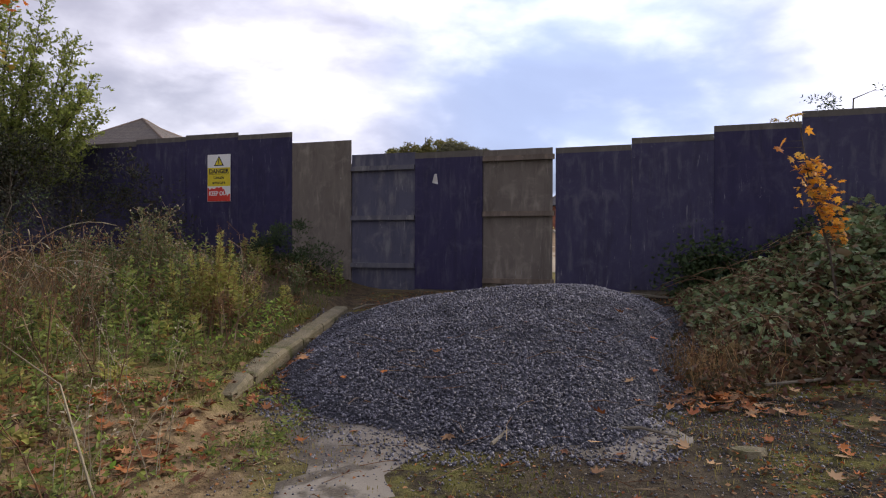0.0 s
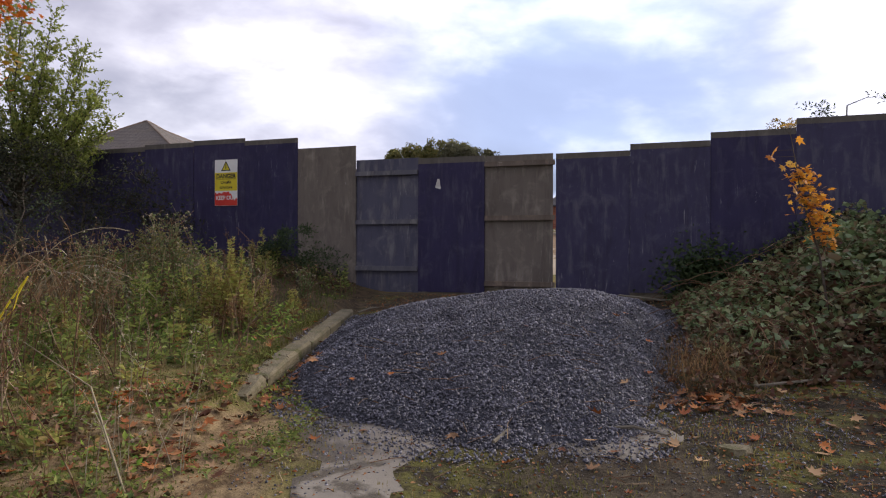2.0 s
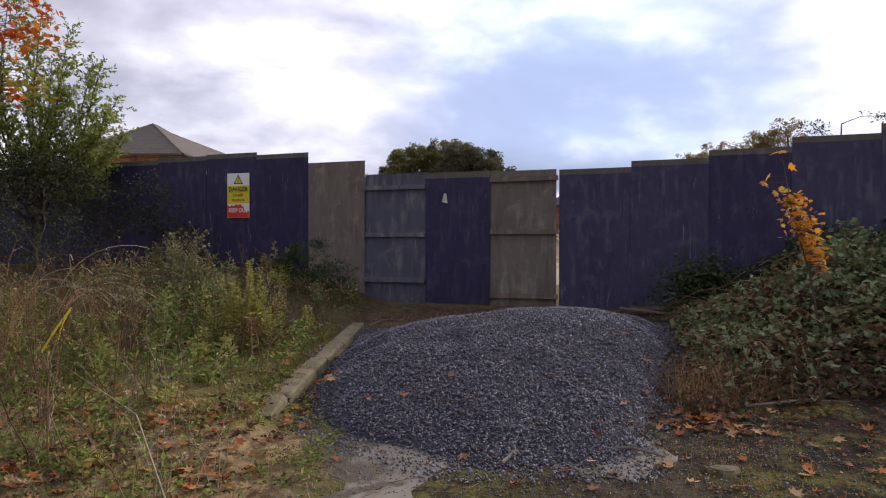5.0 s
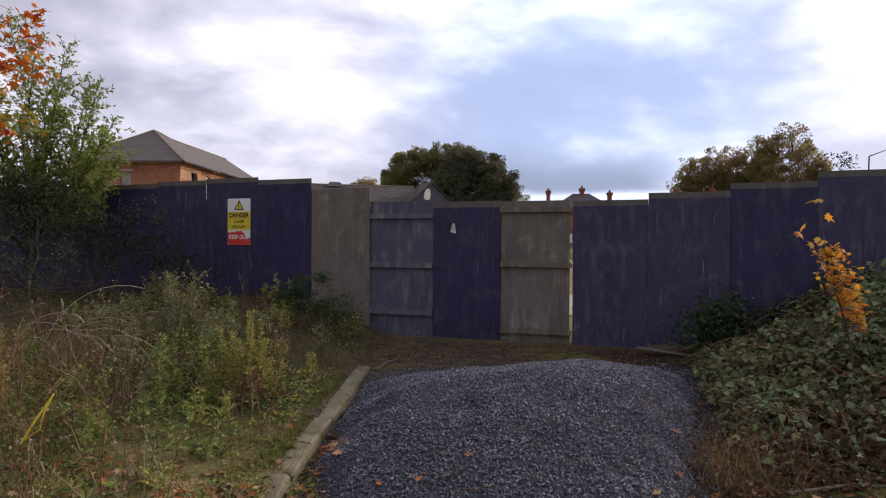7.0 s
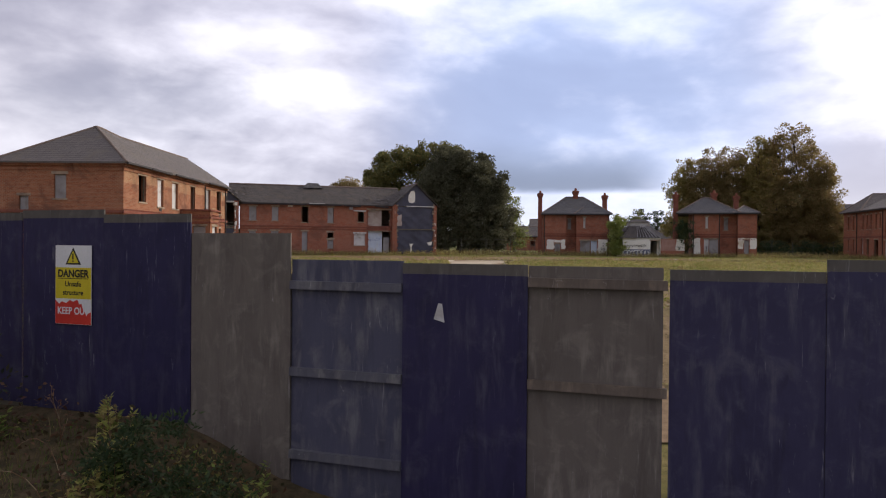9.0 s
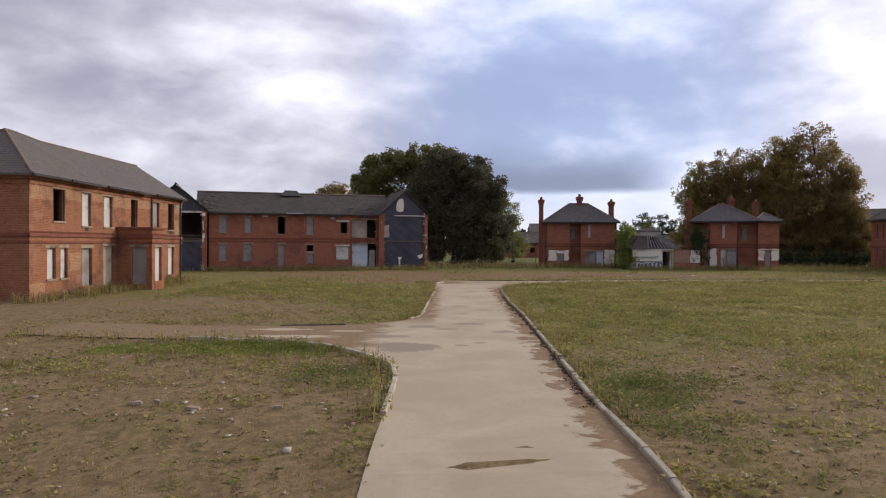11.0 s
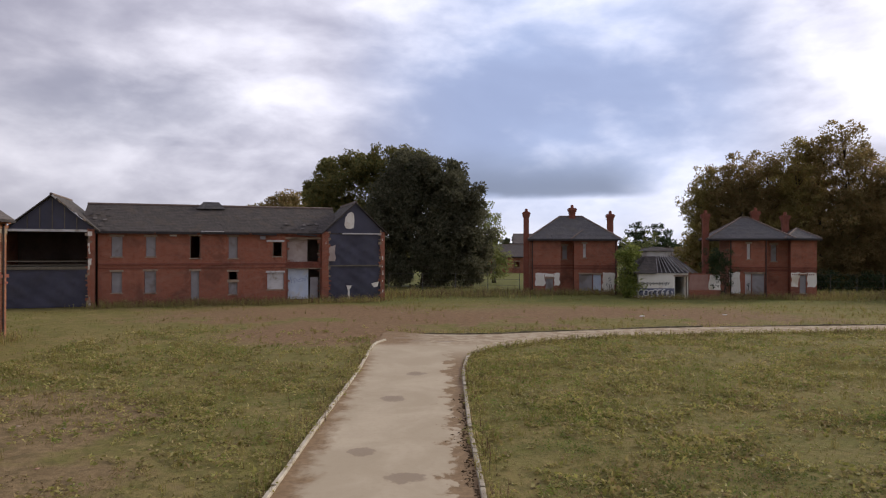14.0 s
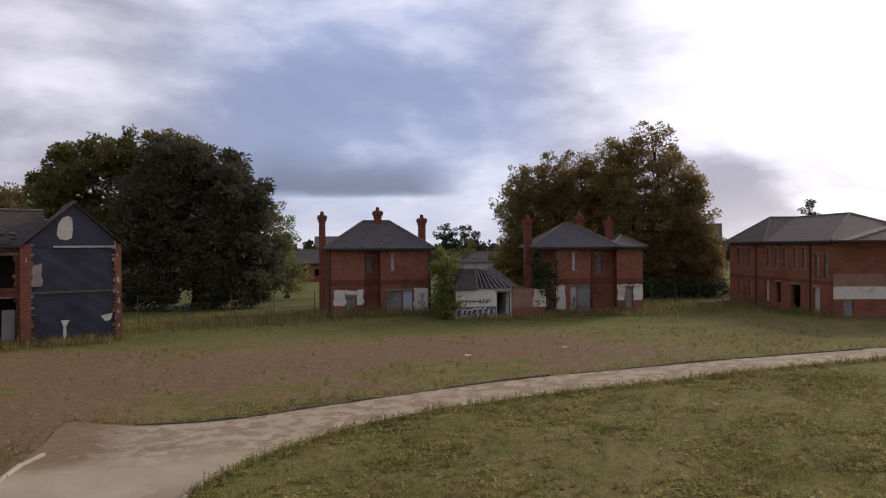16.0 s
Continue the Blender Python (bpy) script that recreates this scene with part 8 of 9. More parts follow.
tree("fence_thicket", (-7.3, 12.6), 1.2, 0.03, [(-8.4, 12.9, 2.1, 1.0, 0.4, 1.0), (-7.1, 12.6, 2.0, 0.9, 0.4, 0.9), (-5.9, 12.3, 1.6, 0.7, 0.4, 0.6), (-9.4, 13.2, 2.2, 1.0, 0.4, 1.0), (-5.2, 12.2, 1.3, 0.5, 0.3, 0.4)], 420, 20, 0.15, 0.07, THICKET, "dark bare-twigged thicket against the hoarding", 66, "shrub", narrow=0.4)
tree("overhanging_shrub", tuple(fence_at(6.6, 0, 0.7).xy), 2.3, 0.02, [(*fence_at(6.1, 3.02, 0.5), 0.45, 0.2, 0.12), (*fence_at(7.2, 3.2, 0.5), 0.5, 0.2, 0.12)], 40, 9, 0.07, 0.055, SHRUB_LEAF, "dark sprays of leaves over the hoarding's top", 64, "shrub", narrow=0.4)


GRIT = island("sandy_grit", [(0.20, 0.15, 0.095), (0.30, 0.24, 0.16), (0.12, 0.085, 0.055), (0.40, 0.34, 0.25)], 0.9, 0, 0.1, 4.0)
MOSS = island("moss_and_turf", [(0.10, 0.115, 0.025), (0.16, 0.165, 0.04), (0.21, 0.185, 0.06)], 0.9, 0.2)


def lobed_mesh(P, size, rs):
    """Curled five-lobed leaves lying about."""
    ring = np.array([(r * math.cos(radians(a)), r * math.sin(radians(a))) for a, r in ((-90, 0.18), (-50, 0.42), (-35, 0.30), (-5, 0.65), (14, 0.36), (42, 0.75), (64, 0.42), (90, 0.92), (116, 0.42), (138, 0.75), (166, 0.36), (185, 0.65), (215, 0.30), (230, 0.42))])
    n, k = len(P), len(ring)
    S = (size * rs.uniform(0.6, 1.35, n))[:, None]
    a = rs.uniform(0, 2 * np.pi, n)[:, None]
    x, y = ring[None, :, 0] * S, ring[None, :, 1] * S
    curl = rs.uniform(-0.3, 1.1, n)[:, None] * (ring[None, :, 0] ** 2 + 0.5 * ring[None, :, 1] ** 2) * S
    tilt = rs.uniform(-0.35, 0.35, (n, 2))
    X, Y = x * np.cos(a) - y * np.sin(a), x * np.sin(a) + y * np.cos(a)
    Z = curl + X * tilt[:, :1] + Y * tilt[:, 1:]
    Z = Z - np.minimum(Z.min(1, keepdims=True), 0)
    V = np.concatenate([np.stack([X, Y, Z], -1), np.stack([np.zeros((n, 1))] * 2 + [np.full((n, 1), 0.004)], -1)], 1) + P[:, None]
    f = np.array([(i, (i + 1) % k, k) for i in range(k)])
    return V.reshape(-1, 3), (np.arange(n)[:, None, None] * (k + 1) + f[None]).reshape(-1, 3)


def scatter_fallen():
    rs = np.random.RandomState(71)
    spots = [ground_points(rs, 200, -6.0, 3.5, 1.8, 6.0), ground_points(rs, 170, 1.3, 6.0, 3.6, 6.6), ground_points(rs, 300, -5.5, -1.7, 3.0, 8.0), ground_points(rs, 420, -4.2, -1.5, 2.4, 5.2)]
    foot = rs.normal(0, 1, (90, 2)) * [0.22, 0.16] + [2.02, 5.05]
    gutter = rs.normal(0, 1, (70, 2)) * [0.12, 0.75] + [-1.55, 5.9]
    heaps = np.concatenate([rs.normal(0, 0.11, (26, 2)) + [rs.uniform(-4.6, -1.6), rs.uniform(2.9, 5.6)] for _ in range(16)])
    for q in (foot, gutter, heaps):
        spots.append(np.concatenate([q, land(q[:, 0], q[:, 1])[:, None]], 1))
    P = np.concatenate(spots)
    P = P[(mound(P[:, 0], P[:, 1]) < 0.05) | (rs.rand(len(P)) < 0.25)]
    P[:, 2] += mound(P[:, 0], P[:, 1]) * 1.0 + 0.015
    stuff("fallen_leaves", [lobed_mesh(P, 0.066, rs)], FALLEN, "scattered curled brown and orange fallen leaves", "leaves")
    def chips(P, lo, hi):
        n = len(P)
        V = OCTA[None] * rs.uniform(lo, hi, (n, 1, 1)) * rs.uniform(0.5, 1.3, (n, 1, 3)) * rs.uniform(0.7, 1.25, (n, 6, 1))
        a = rs.uniform(0, 6.28, n)
        x, y = V[..., 0].copy(), V[..., 1].copy()
        V[..., 0] = x * np.cos(a)[:, None] - y * np.sin(a)[:, None]
        V[..., 1] = x * np.sin(a)[:, None] + y * np.cos(a)[:, None]
        return (V + P[:, None]).reshape(-1, 3), (np.arange(n)[:, None, None] * 6 + OCTA_F[None]).reshape(-1, 3)
    P = np.concatenate([ground_points(rs, 5200, -1.3, 2.6, 2.6, 5.2), ground_points(rs, 1500, 1.5, 4.5, 3.0, 6.0)])
    P = P[(mound(P[:, 0], P[:, 1]) < 0.02) & (rs.rand(len(P)) < smooth01(2.4, 4.6, P[:, 1]))]
    stuff("strewn_chippings", [chips(P + [0, 0, 0.004], 0.005, 0.011)], STONE_BITS, "chippings strewn on the ground before the heap", "gravel")
    P = np.concatenate([ground_points(rs, 8000, -5.5, 5.5, 1.2, 5.6), ground_points(rs, 1500, -2.5, 4.0, 9.4, 12.0)])
    P = P[(mound(P[:, 0], P[:, 1]) < 0.02) & ((P[:, 0] < 0.9) | (rs.rand(len(P)) < 0.3))]
    stuff("grit", [chips(P, 0.003, 0.010)], GRIT, "sandy grit and crumbs of soil on the drive", "gravel")
    # mossy cushions
    P = ground_points(rs, 60000, -4.5, 4.5, 1.2, 6.2, lambda x, y: (mound(x, y) < 0.01) & (np.sin(2.4 * x + 1.2 * np.sin(2.0 * y)) * np.sin(2.2 * y + 0.4) + rs.randn(len(x)) * 0.28 > np.where(x < -0.9, 0.15, 0.62)))
    n = len(P)
    stuff("moss", [blade_mesh(P, rs.uniform(0.006, 0.03, n), rs.uniform(0.3, 1.2, n), rs.uniform(0.002, 0.005, n), rs)], MOSS, "low yellow-green moss and turf on the drive", "moss")
    P = np.concatenate([ground_points(rs, 7000, 1.5, 7.0, 2.0, 6.2), ground_points(rs, 3000, -5.0, 2.0, 1.2, 4.6), ground_points(rs, 2500, -1.5, 3.5, 9.6, 11.8)])
    P = P[mound(P[:, 0], P[:, 1]) < 0.01]
    stuff("leaf_litter", [leaf_mesh(P + [0, 0, 0.004], rs.randn(len(P), 3) * [1, 1, 0.15], 0.028, rs, 0.6)], FALLEN, "fine brown leaf litter on the drive", "leaves")
    def twigs(P, lo, hi):
        a = rs.uniform(0, 2 * np.pi, len(P))
        d = np.stack([np.cos(a), np.sin(a), rs.uniform(-0.05, 0.35, len(P))], 1) * rs.uniform(lo, hi, (len(P), 1)) * 0.5
        k = P + d * 0.5 + rs.randn(len(P), 3) * 0.012 + [0, 0, 0.01]
        w = np.full(len(P), 0.0032)
        return [stem_mesh(P - d + [0, 0, 0.012], k, w, w * 0.8), stem_mesh(k, P + d * 1.6 + [0, 0, 0.006], w * 0.8, w * 0.5)]
    P = np.concatenate([ground_points(rs, 420, -5.0, -1.1, 2.2, 6.2), ground_points(rs, 380, -1.2, 5.5, 2.0, 6.0), ground_points(rs, 160, -1.6, 3.5, 9.4, 11.5)])
    P[:, 2] += mound(P[:, 0], P[:, 1])
    stuff("twig_litter", twigs(P, 0.05, 0.22), DEAD_STEM, "broken twigs and roots lying about the drive", "twigs")
    R = ground_points(rs, 2600, -5.2, -1.05, 2.0, 6.4, lambda x, y: (np.sin(2.6 * x + 1.3 * np.sin(2.1 * y)) * np.sin(2.4 * y + 0.5) + rs.randn(len(x)) * 0.5 > 0.1) & (mound(x, y) < 0.01))
    Q = np.repeat(R, 7, 0)
    Q[:, :2] += rs.randn(len(Q), 2) * 0.03
    Q[:, 2] += rs.uniform(0, 0.05, len(Q))
    stuff("bank_plants", [leaf_mesh(Q, rs.randn(len(Q), 3) * [1, 1, 0.3] + [0, 0, 0.4], 0.042, rs, 0.45, 0.3, 0.8)], WEED_LEAF, "small leafy plants on sandy earth", "plants")
    R = ground_points(rs, 700, -5.2, -1.2, 2.0, 6.0)
    R = R[np.sin(3.1 * R[:, 0] + 1.0) * np.sin(2.7 * R[:, 1]) > 0.15]
    Q = np.repeat(R, 9, 0)
    Q[:, :2] += rs.randn(len(Q), 2) * 0.05
    Q[:, 2] += rs.uniform(0, 0.035, len(Q))
    stuff("brown_litter", [leaf_mesh(Q, rs.randn(len(Q), 3) * [1, 1, 0.4], 0.045, rs, 0.6, 0.5)], BRAMBLE_BROWN, "reddish brown withered leaves on the earth", "leaves")
    # grass hanging over the kerb
    y = rs.uniform(4.7, 9.3, 2600)
    x = -1.69 - 0.02 * (7 - y) - 0.10 - np.abs(rs.normal(0, 0.10, 2600)) + np.where(y < 5.6, 0.12, 0.0) * rs.rand(2600)
    keep = np.sin(3.3 * y) + rs.randn(2600) * 0.6 > -0.1
    P = np.stack([x, y, land(x, y)], 1)[keep]
    n = len(P)
    stuff("kerb_grass", [blade_mesh(P, rs.uniform(0.03, 0.12, n), rs.uniform(0.4, 1.4, n), rs.uniform(0.002, 0.004, n), rs)], MOSS, "short mossy grass along the kerb", "grass")
    # lost things
    m = Mesh().box(-0.21, 0.21, -0.12, 0.12, 0, 0.012)
    o = part("white_board_scrap", m, BOARD_PALE)
    tagged(o, "scrap of white board lying in the weeds", "scrap")
    o.matrix_world = Matrix.Translation((-6.35, 11.4, float(land(-6.35, 11.4)) + 0.05)) @ pose(0, 0, 0, 8, -6, 25)
    for k, (x, y) in enumerate(((1.72, 4.0),)):
        g = Mesh()
        ring = [(0.12 * math.cos(a) * (1 + 0.25 * math.sin(3 * a)), 0.08 * math.sin(a)) for a in np.linspace(0, 2 * math.pi, 11)[:-1]]
        z = float(land(x, y))
        g.solid([(x + a, y + b, z - 0.02) for a, b in ring], [(x + 0.8 * a, y + 0.8 * b, z + 0.035) for a, b in ring])
        tagged(part("flat_stone", g, KERB), "flat pale stone on the drive", "stone")
    p = fence_at(3.75, 0, -0.55)
    b = part("loose_board", Mesh().box(-0.6, 0.6, -0.06, 0.06, 0, 0.02), TIMBER)
    tagged(b, "pale loose board at the foot of the hoarding", "board")
    b.matrix_world = Matrix.Translation((p.x, p.y, float(land(p.x, p.y)) + 0.03)) @ pose(0, 0, 0, 2, 4, -28)
    for k, (x, y, L, a) in enumerate(((-1.35, 9.9, 0.9, 75), (2.9, 5.35, 1.1, 10), (0.3, 4.25, 0.35, 60), (1.15, 4.3, 0.5, -20))):
        z = float(land(x, y)) + 0.03
        d = Vector((math.cos(radians(a)), math.sin(radians(a)), 0)) * L / 2
        c = Vector((x, y, z))
        tagged(part("stick", Mesh().tube([c - d, c + Vector((0.02, 0.03, 0.03)), c + d], [0.014, 0.012, 0.006], 6), TIMBER), "bare broken stick on the ground", "stick", "sticks")
    # yellow cord on the bank
    m = Mesh().tube([(-3.26, 4.40, 0.33), (-3.16, 4.40, 0.49), (-3.04, 4.42, 0.67)], [0.006, 0.008, 0.006], 5).tube([(-3.25, 4.42, 0.35), (-3.12, 4.38, 0.43), (-3.10, 4.40, 0.54), (-3.05, 4.42, 0.65)], [0.005] * 4, 5)
    tagged(part("yellow_strap", m, SIGN_YELLOW), "loop of yellow strap caught in dead stalks", "strap")


scatter_fallen()


# ---------- the old grounds ----------
def off_path(x, y):
    r = np.interp(y, [p[1] for p in RIGHT_EDGE[:12]], [p[0] for p in RIGHT_EDGE[:12]])
    l = np.interp(y, [22, 27.3, 28.8, 30.0, 30.8], [-0.63, -0.9, -1.7, -2.7, -4.4])
    main = (x > np.where(y < 31, l, -0.7)) & (x < r) & (y < 59)
    fork = (x > -12) & (x < 0) & (y > np.interp(x, [-12, -6.8, -4.4, -2.7, -1.7, -0.9], [31.9, 31.15, 30.85, 30, 28.85, 27.3])) & (y < np.interp(x, [-12, -5.6, -2.7, -1.3, -0.7], [34.9, 34.1, 34.6, 35.7, 37]))
    south = np.interp(x, [p[0] for p in RIGHT_EDGE[8:]], [p[1] for p in RIGHT_EDGE[8:]])
    north = np.interp(x, [p[0] for p in reversed(CROSS_NORTH)], [p[1] for p in reversed(CROSS_NORTH)])
    cross = (x > -0.5) & (y > np.where(x > 3.6, south, 50)) & (y < north)
    return ~(main | fork | cross)


def meadow():
    rs = np.random.RandomState(81)

    def patchy(x, y):
        v = np.sin(0.43 * x + 1.3 * np.sin(0.31 * y)) * np.sin(0.39 * y + 0.8 * np.sin(0.37 * x)) + 0.5 * np.sin(1.3 * x + 0.4) * np.sin(1.1 * y + 1.9)
        yw = y + 4 * np.sin(0.33 * x + 1.0) + 2 * np.sin(0.9 * x)
        dirt = smooth01(62, 69, yw) * (1 - smooth01(72, 82, yw)) * smooth01(-24, -6, x) * (1 - smooth01(16, 30, x)) * 0.75
        dirt = dirt + 0.8 * (1 - smooth01(2.5, 7.5, np.hypot(x + 3.4, y - 62.5)))
        dirt = dirt + smooth01(-2, -7, x) * smooth01(27, 32, y) * (1 - smooth01(40, 52, y)) * 0.7 + (1 - smooth01(26, 33, y + 2.5 * np.sin(0.8 * x))) * np.where(x > 5, 0.55, 0.40)
        return off_path(x, y) & (rs.rand(len(x)) < np.clip(0.62 + 0.35 * v - dirt, 0.05, 1))
    near = ground_points(rs, 66000, -14, 22, 19, 52, patchy)
    far = ground_points(rs, 48000, -30, 52, 50, 93, patchy)
    middle = ground_points(rs, 50000, 1.5, 33, 44, 63.5, patchy)
    pairs_d, pairs_g = [], []
    for P, lo, hi, w, reps in ((near, 0.03, 0.12, 0.007, 3), (middle, 0.03, 0.13, 0.008, 2), (far, 0.04, 0.17, 0.012, 2)):
        Q = np.repeat(P, reps, 0)
        n = len(Q)
        Q[:, :2] += rs.randn(n, 2) * 0.035
        b = blade_mesh(Q, rs.uniform(lo, hi, n) * (0.55 + 0.9 * smooth01(0.1, 0.9, np.sin(0.9 * Q[:, 0] + 2 * np.sin(0.5 * Q[:, 1])) * np.sin(0.8 * Q[:, 1] + 0.6))), rs.uniform(0.2, 1.0, n), rs.uniform(0.5, 1.2, n) * w, rs)
        green = np.repeat(np.sin(0.61 * Q[:, 0] + 0.5) * np.sin(0.53 * Q[:, 1]) + rs.randn(n) * 0.45 > 0.35, 3)
        for sel, store in ((green, pairs_g), (~green, pairs_d)):
            store.append((b[0], b[1][sel]))

    def clean(pairs):
        out = []
        for v, f in pairs:
            used, inv = np.unique(f, return_inverse=True)
            out.append((v[used], inv.reshape(f.shape)))
        return out
    stuff("meadow_grass", clean(pairs_d), GRASS_DRY, "rough olive and straw-coloured meadow grass", "grass")
    stuff("fresh_meadow_grass", clean(pairs_g), GRASS_GREEN, "patches of fresher green meadow grass", "grass")
    # low broad-leaved weeds
    P = ground_points(rs, 84000, -14, 30, 19, 63, patchy)
    P = P[np.sin(1.1 * P[:, 0] + 2.0 * np.sin(0.5 * P[:, 1])) * np.sin(1.3 * P[:, 1] + 1.0) + rs.randn(len(P)) * 0.4 > 0.1]
    Q = np.repeat(P, 6, 0)
    Q[:, :2] += rs.randn(len(Q), 2) * 0.06
    Q[:, 2] += rs.uniform(0, 0.07, len(Q))
    stuff("meadow_weeds", [leaf_mesh(Q, rs.randn(len(Q), 3) * [1, 1, 0.35] + [0, 0, 0.25], np.where(Q[:, 1] > 38, 0.115, 0.09), rs, 0.55, 0.25, 1.0)], MEADOW_LEAF, "low broad-leaved weeds in the meadow", "weeds")
    # low rosettes and cushions all over the worn turf
    R = ground_points(rs, 17500, -13, 15, 14.8, 40, lambda x, y: off_path(x, y) & (np.sin(1.9 * x + 1.7 * np.sin(1.1 * y)) * np.sin(1.6 * y + 0.3) + rs.randn(len(x)) * 0.6 > -0.1))
    Q = np.repeat(R, 5, 0)
    Q[:, :2] += rs.randn(len(Q), 2) * 0.022
    Q[:, 2] += 0.006
    for mat, name, lo, hi, say in ((MEADOW_LEAF, "rosettes", 0, 0.6, "low olive rosettes in worn turf"), (ROSETTE_BROWN, "brown_rosettes", 0.6, 1.0, "low withered brown plants in worn turf")):
        a, b = int(lo * len(R)) * 5, int(hi * len(R)) * 5
        stuff(name, [leaf_mesh(Q[a:b], rs.randn(b - a, 3) * [1, 1, 0.15] + [0, 0, 0.35], 0.055, rs, 0.45, 0.3, 1.6)], mat, say, "plants")
    # lush green docks and nettles beside the path
    L = np.concatenate([rs.normal(0, 1, (60, 2)) * [0.7, 1.8] + [4.1, 25.0], rs.normal(0, 1, (60, 2)) * [2.2, 3.2] + [7.2, 37.5], rs.normal(0, 1, (36, 2)) * [1.4, 0.4] + [-4.2, 29.9], rs.normal(0, 1, (16, 2)) * [0.5, 0.8] + [-1.9, 26.0], rs.normal(0, 1, (10, 2)) * [0.5, 0.5] + [14.0, 44.0]])
    L = L[off_path(L[:, 0], L[:, 1])]
    Q = np.repeat(np.concatenate([L, land(L[:, 0], L[:, 1])[:, None]], 1), 110, 0)
    Q[:, :2] += rs.randn(len(Q), 2) * 0.24
    Q[:, 2] += rs.uniform(0, 1, len(Q)) ** 1.5 * 0.22 * np.repeat(rs.uniform(0.2, 1.2, len(L)), 110)
    Q = Q[off_path(Q[:, 0], Q[:, 1])]
    stuff("lush_weeds", [leaf_mesh(Q, rs.randn(len(Q), 3) * [1, 1, 0.4] + [0, 0, 0.3], 0.055, rs, 0.5, 0.25, 1.0)], LUSH, "lush bright green weeds beside the path", "weeds")
    P = ground_points(rs, 9000, -8.5, -2.6, 28.6, 31.0, lambda x, y: off_path(x, y) & (y < 30.9 - 0.25 * abs(x + 4.4)) & (rs.rand(len(x)) < 0.7))
    n = len(P)
    stuff("verge_grass", [blade_mesh(P, rs.uniform(0.04, 0.14, n), rs.uniform(0.4, 1.4, n), rs.uniform(0.004, 0.008, n), rs)], FRESH, "bright green grass along the turning", "grass")
    # standing clumps of darker plants
    C = ground_points(rs, 15000, -14, 30, 20, 64, patchy)
    C = C[np.sin(0.7 * C[:, 0] + 1.5 * np.sin(0.4 * C[:, 1])) * np.sin(0.6 * C[:, 1]) + rs.randn(len(C)) * 0.5 > 0.0]
    Q = np.repeat(C, 18, 0)
    Q[:, :2] += rs.randn(len(Q), 2) * 0.10
    Q[:, 2] += rs.uniform(0, 0.20, len(Q)) * np.repeat(rs.uniform(0.2, 1.1, len(C)), 18)
    kind = np.repeat(np.clip(rs.rand(len(C)) * 0.6 + 0.4 * (0.5 + 0.5 * np.sin(0.5 * C[:, 0] + 1.0) * np.sin(0.45 * C[:, 1])), 0, 1), 18)
    for mat, name, lo, hi, say in ((MEADOW_LEAF, "plant_clumps", 0.0, 0.52, "scattered clumps of olive leafy plants in the meadow"), (MEADOW_GREEN, "green_clumps", 0.52, 0.76, "fresh green leafy clumps in the meadow"), (TAN_LEAF, "faded_clumps", 0.76, 1.01, "faded tan and rusty plants in the meadow")):
        K = Q[(kind >= lo) & (kind < hi)]
        stuff(name, [leaf_mesh(K, rs.randn(len(K), 3) * [1, 1, 0.4] + [0, 0, 0.3], np.where(K[:, 1] > 42, 0.10, 0.08), rs, 0.38, 0.25, 0.8)], mat, say, "weeds")
    # thin pale tufts that stand above the turf
    C = ground_points(rs, 5200, -14, 40, 20, 78, patchy)
    Q = np.repeat(C, 9, 0)
    Q[:, :2] += rs.randn(len(Q), 2) * 0.05
    n = len(Q)
    stuff("meadow_tufts", [blade_mesh(Q, rs.uniform(0.10, 0.34, n) * np.repeat(rs.uniform(0.5, 1.2, len(C)), 9), rs.uniform(0.1, 0.6, n), np.where(Q[:, 1] > 45, 0.010, 0.006), rs)], GRASS_DRY, "thin standing tufts of pale dry grass", "grass")
    # crumbs of soil and litter lying on the path along its edging
    y = rs.uniform(23.5, 47.0, 1500)
    x = np.interp(y, [p[1] for p in RIGHT_EDGE[:12]], [p[0] for p in RIGHT_EDGE[:12]]) - 0.07 - np.abs(rs.normal(0, 0.11, 1500)) * (0.25 + 1.2 * np.sin(1.3 * y + 0.8 * np.sin(2.9 * y)) ** 4)
    cl = np.stack([x, y, np.full(1500, SITE + 0.018)], 1)
    V = OCTA[None] * (0.010 + 0.035 * rs.uniform(0, 1, (1500, 1, 1)) ** 3) * rs.uniform(0.5, 1.4, (1500, 1, 3)) * [1, 1, 0.6] * rs.uniform(0.7, 1.25, (1500, 6, 1)) + cl[:, None]
    stuff("soil_crumbs", [(V.reshape(-1, 3), (np.arange(1500)[:, None, None] * 6 + OCTA_F[None]).reshape(-1, 3))], SOIL_BITS, "crumbs of soil and rotten leaves along the path's edge", "soil")
    # taller weeds along path edges and walls
    edge = []
    for line, side, n in ((RIGHT_EDGE, 1, 900), (RIGHT_EDGE[9:], 1, 1100), (CROSS_NORTH, 1, 500), (LEFT_UPPER, 1, 350), (BRANCH_SOUTH, 1, 250)):
        pts = chain(line, 0.25)
        for _ in range(n):
            i = rs.randint(len(pts) - 1)
            a, b = pts[i], pts[i + 1]
            d = (b - a).normalized()
            nrm = Vector((d.y, -d.x)) * side
            p = a + nrm * abs(rs.normal(0.12, 0.28)) + d * rs.uniform(0, 0.25)
            edge.append((p.x, p.y))
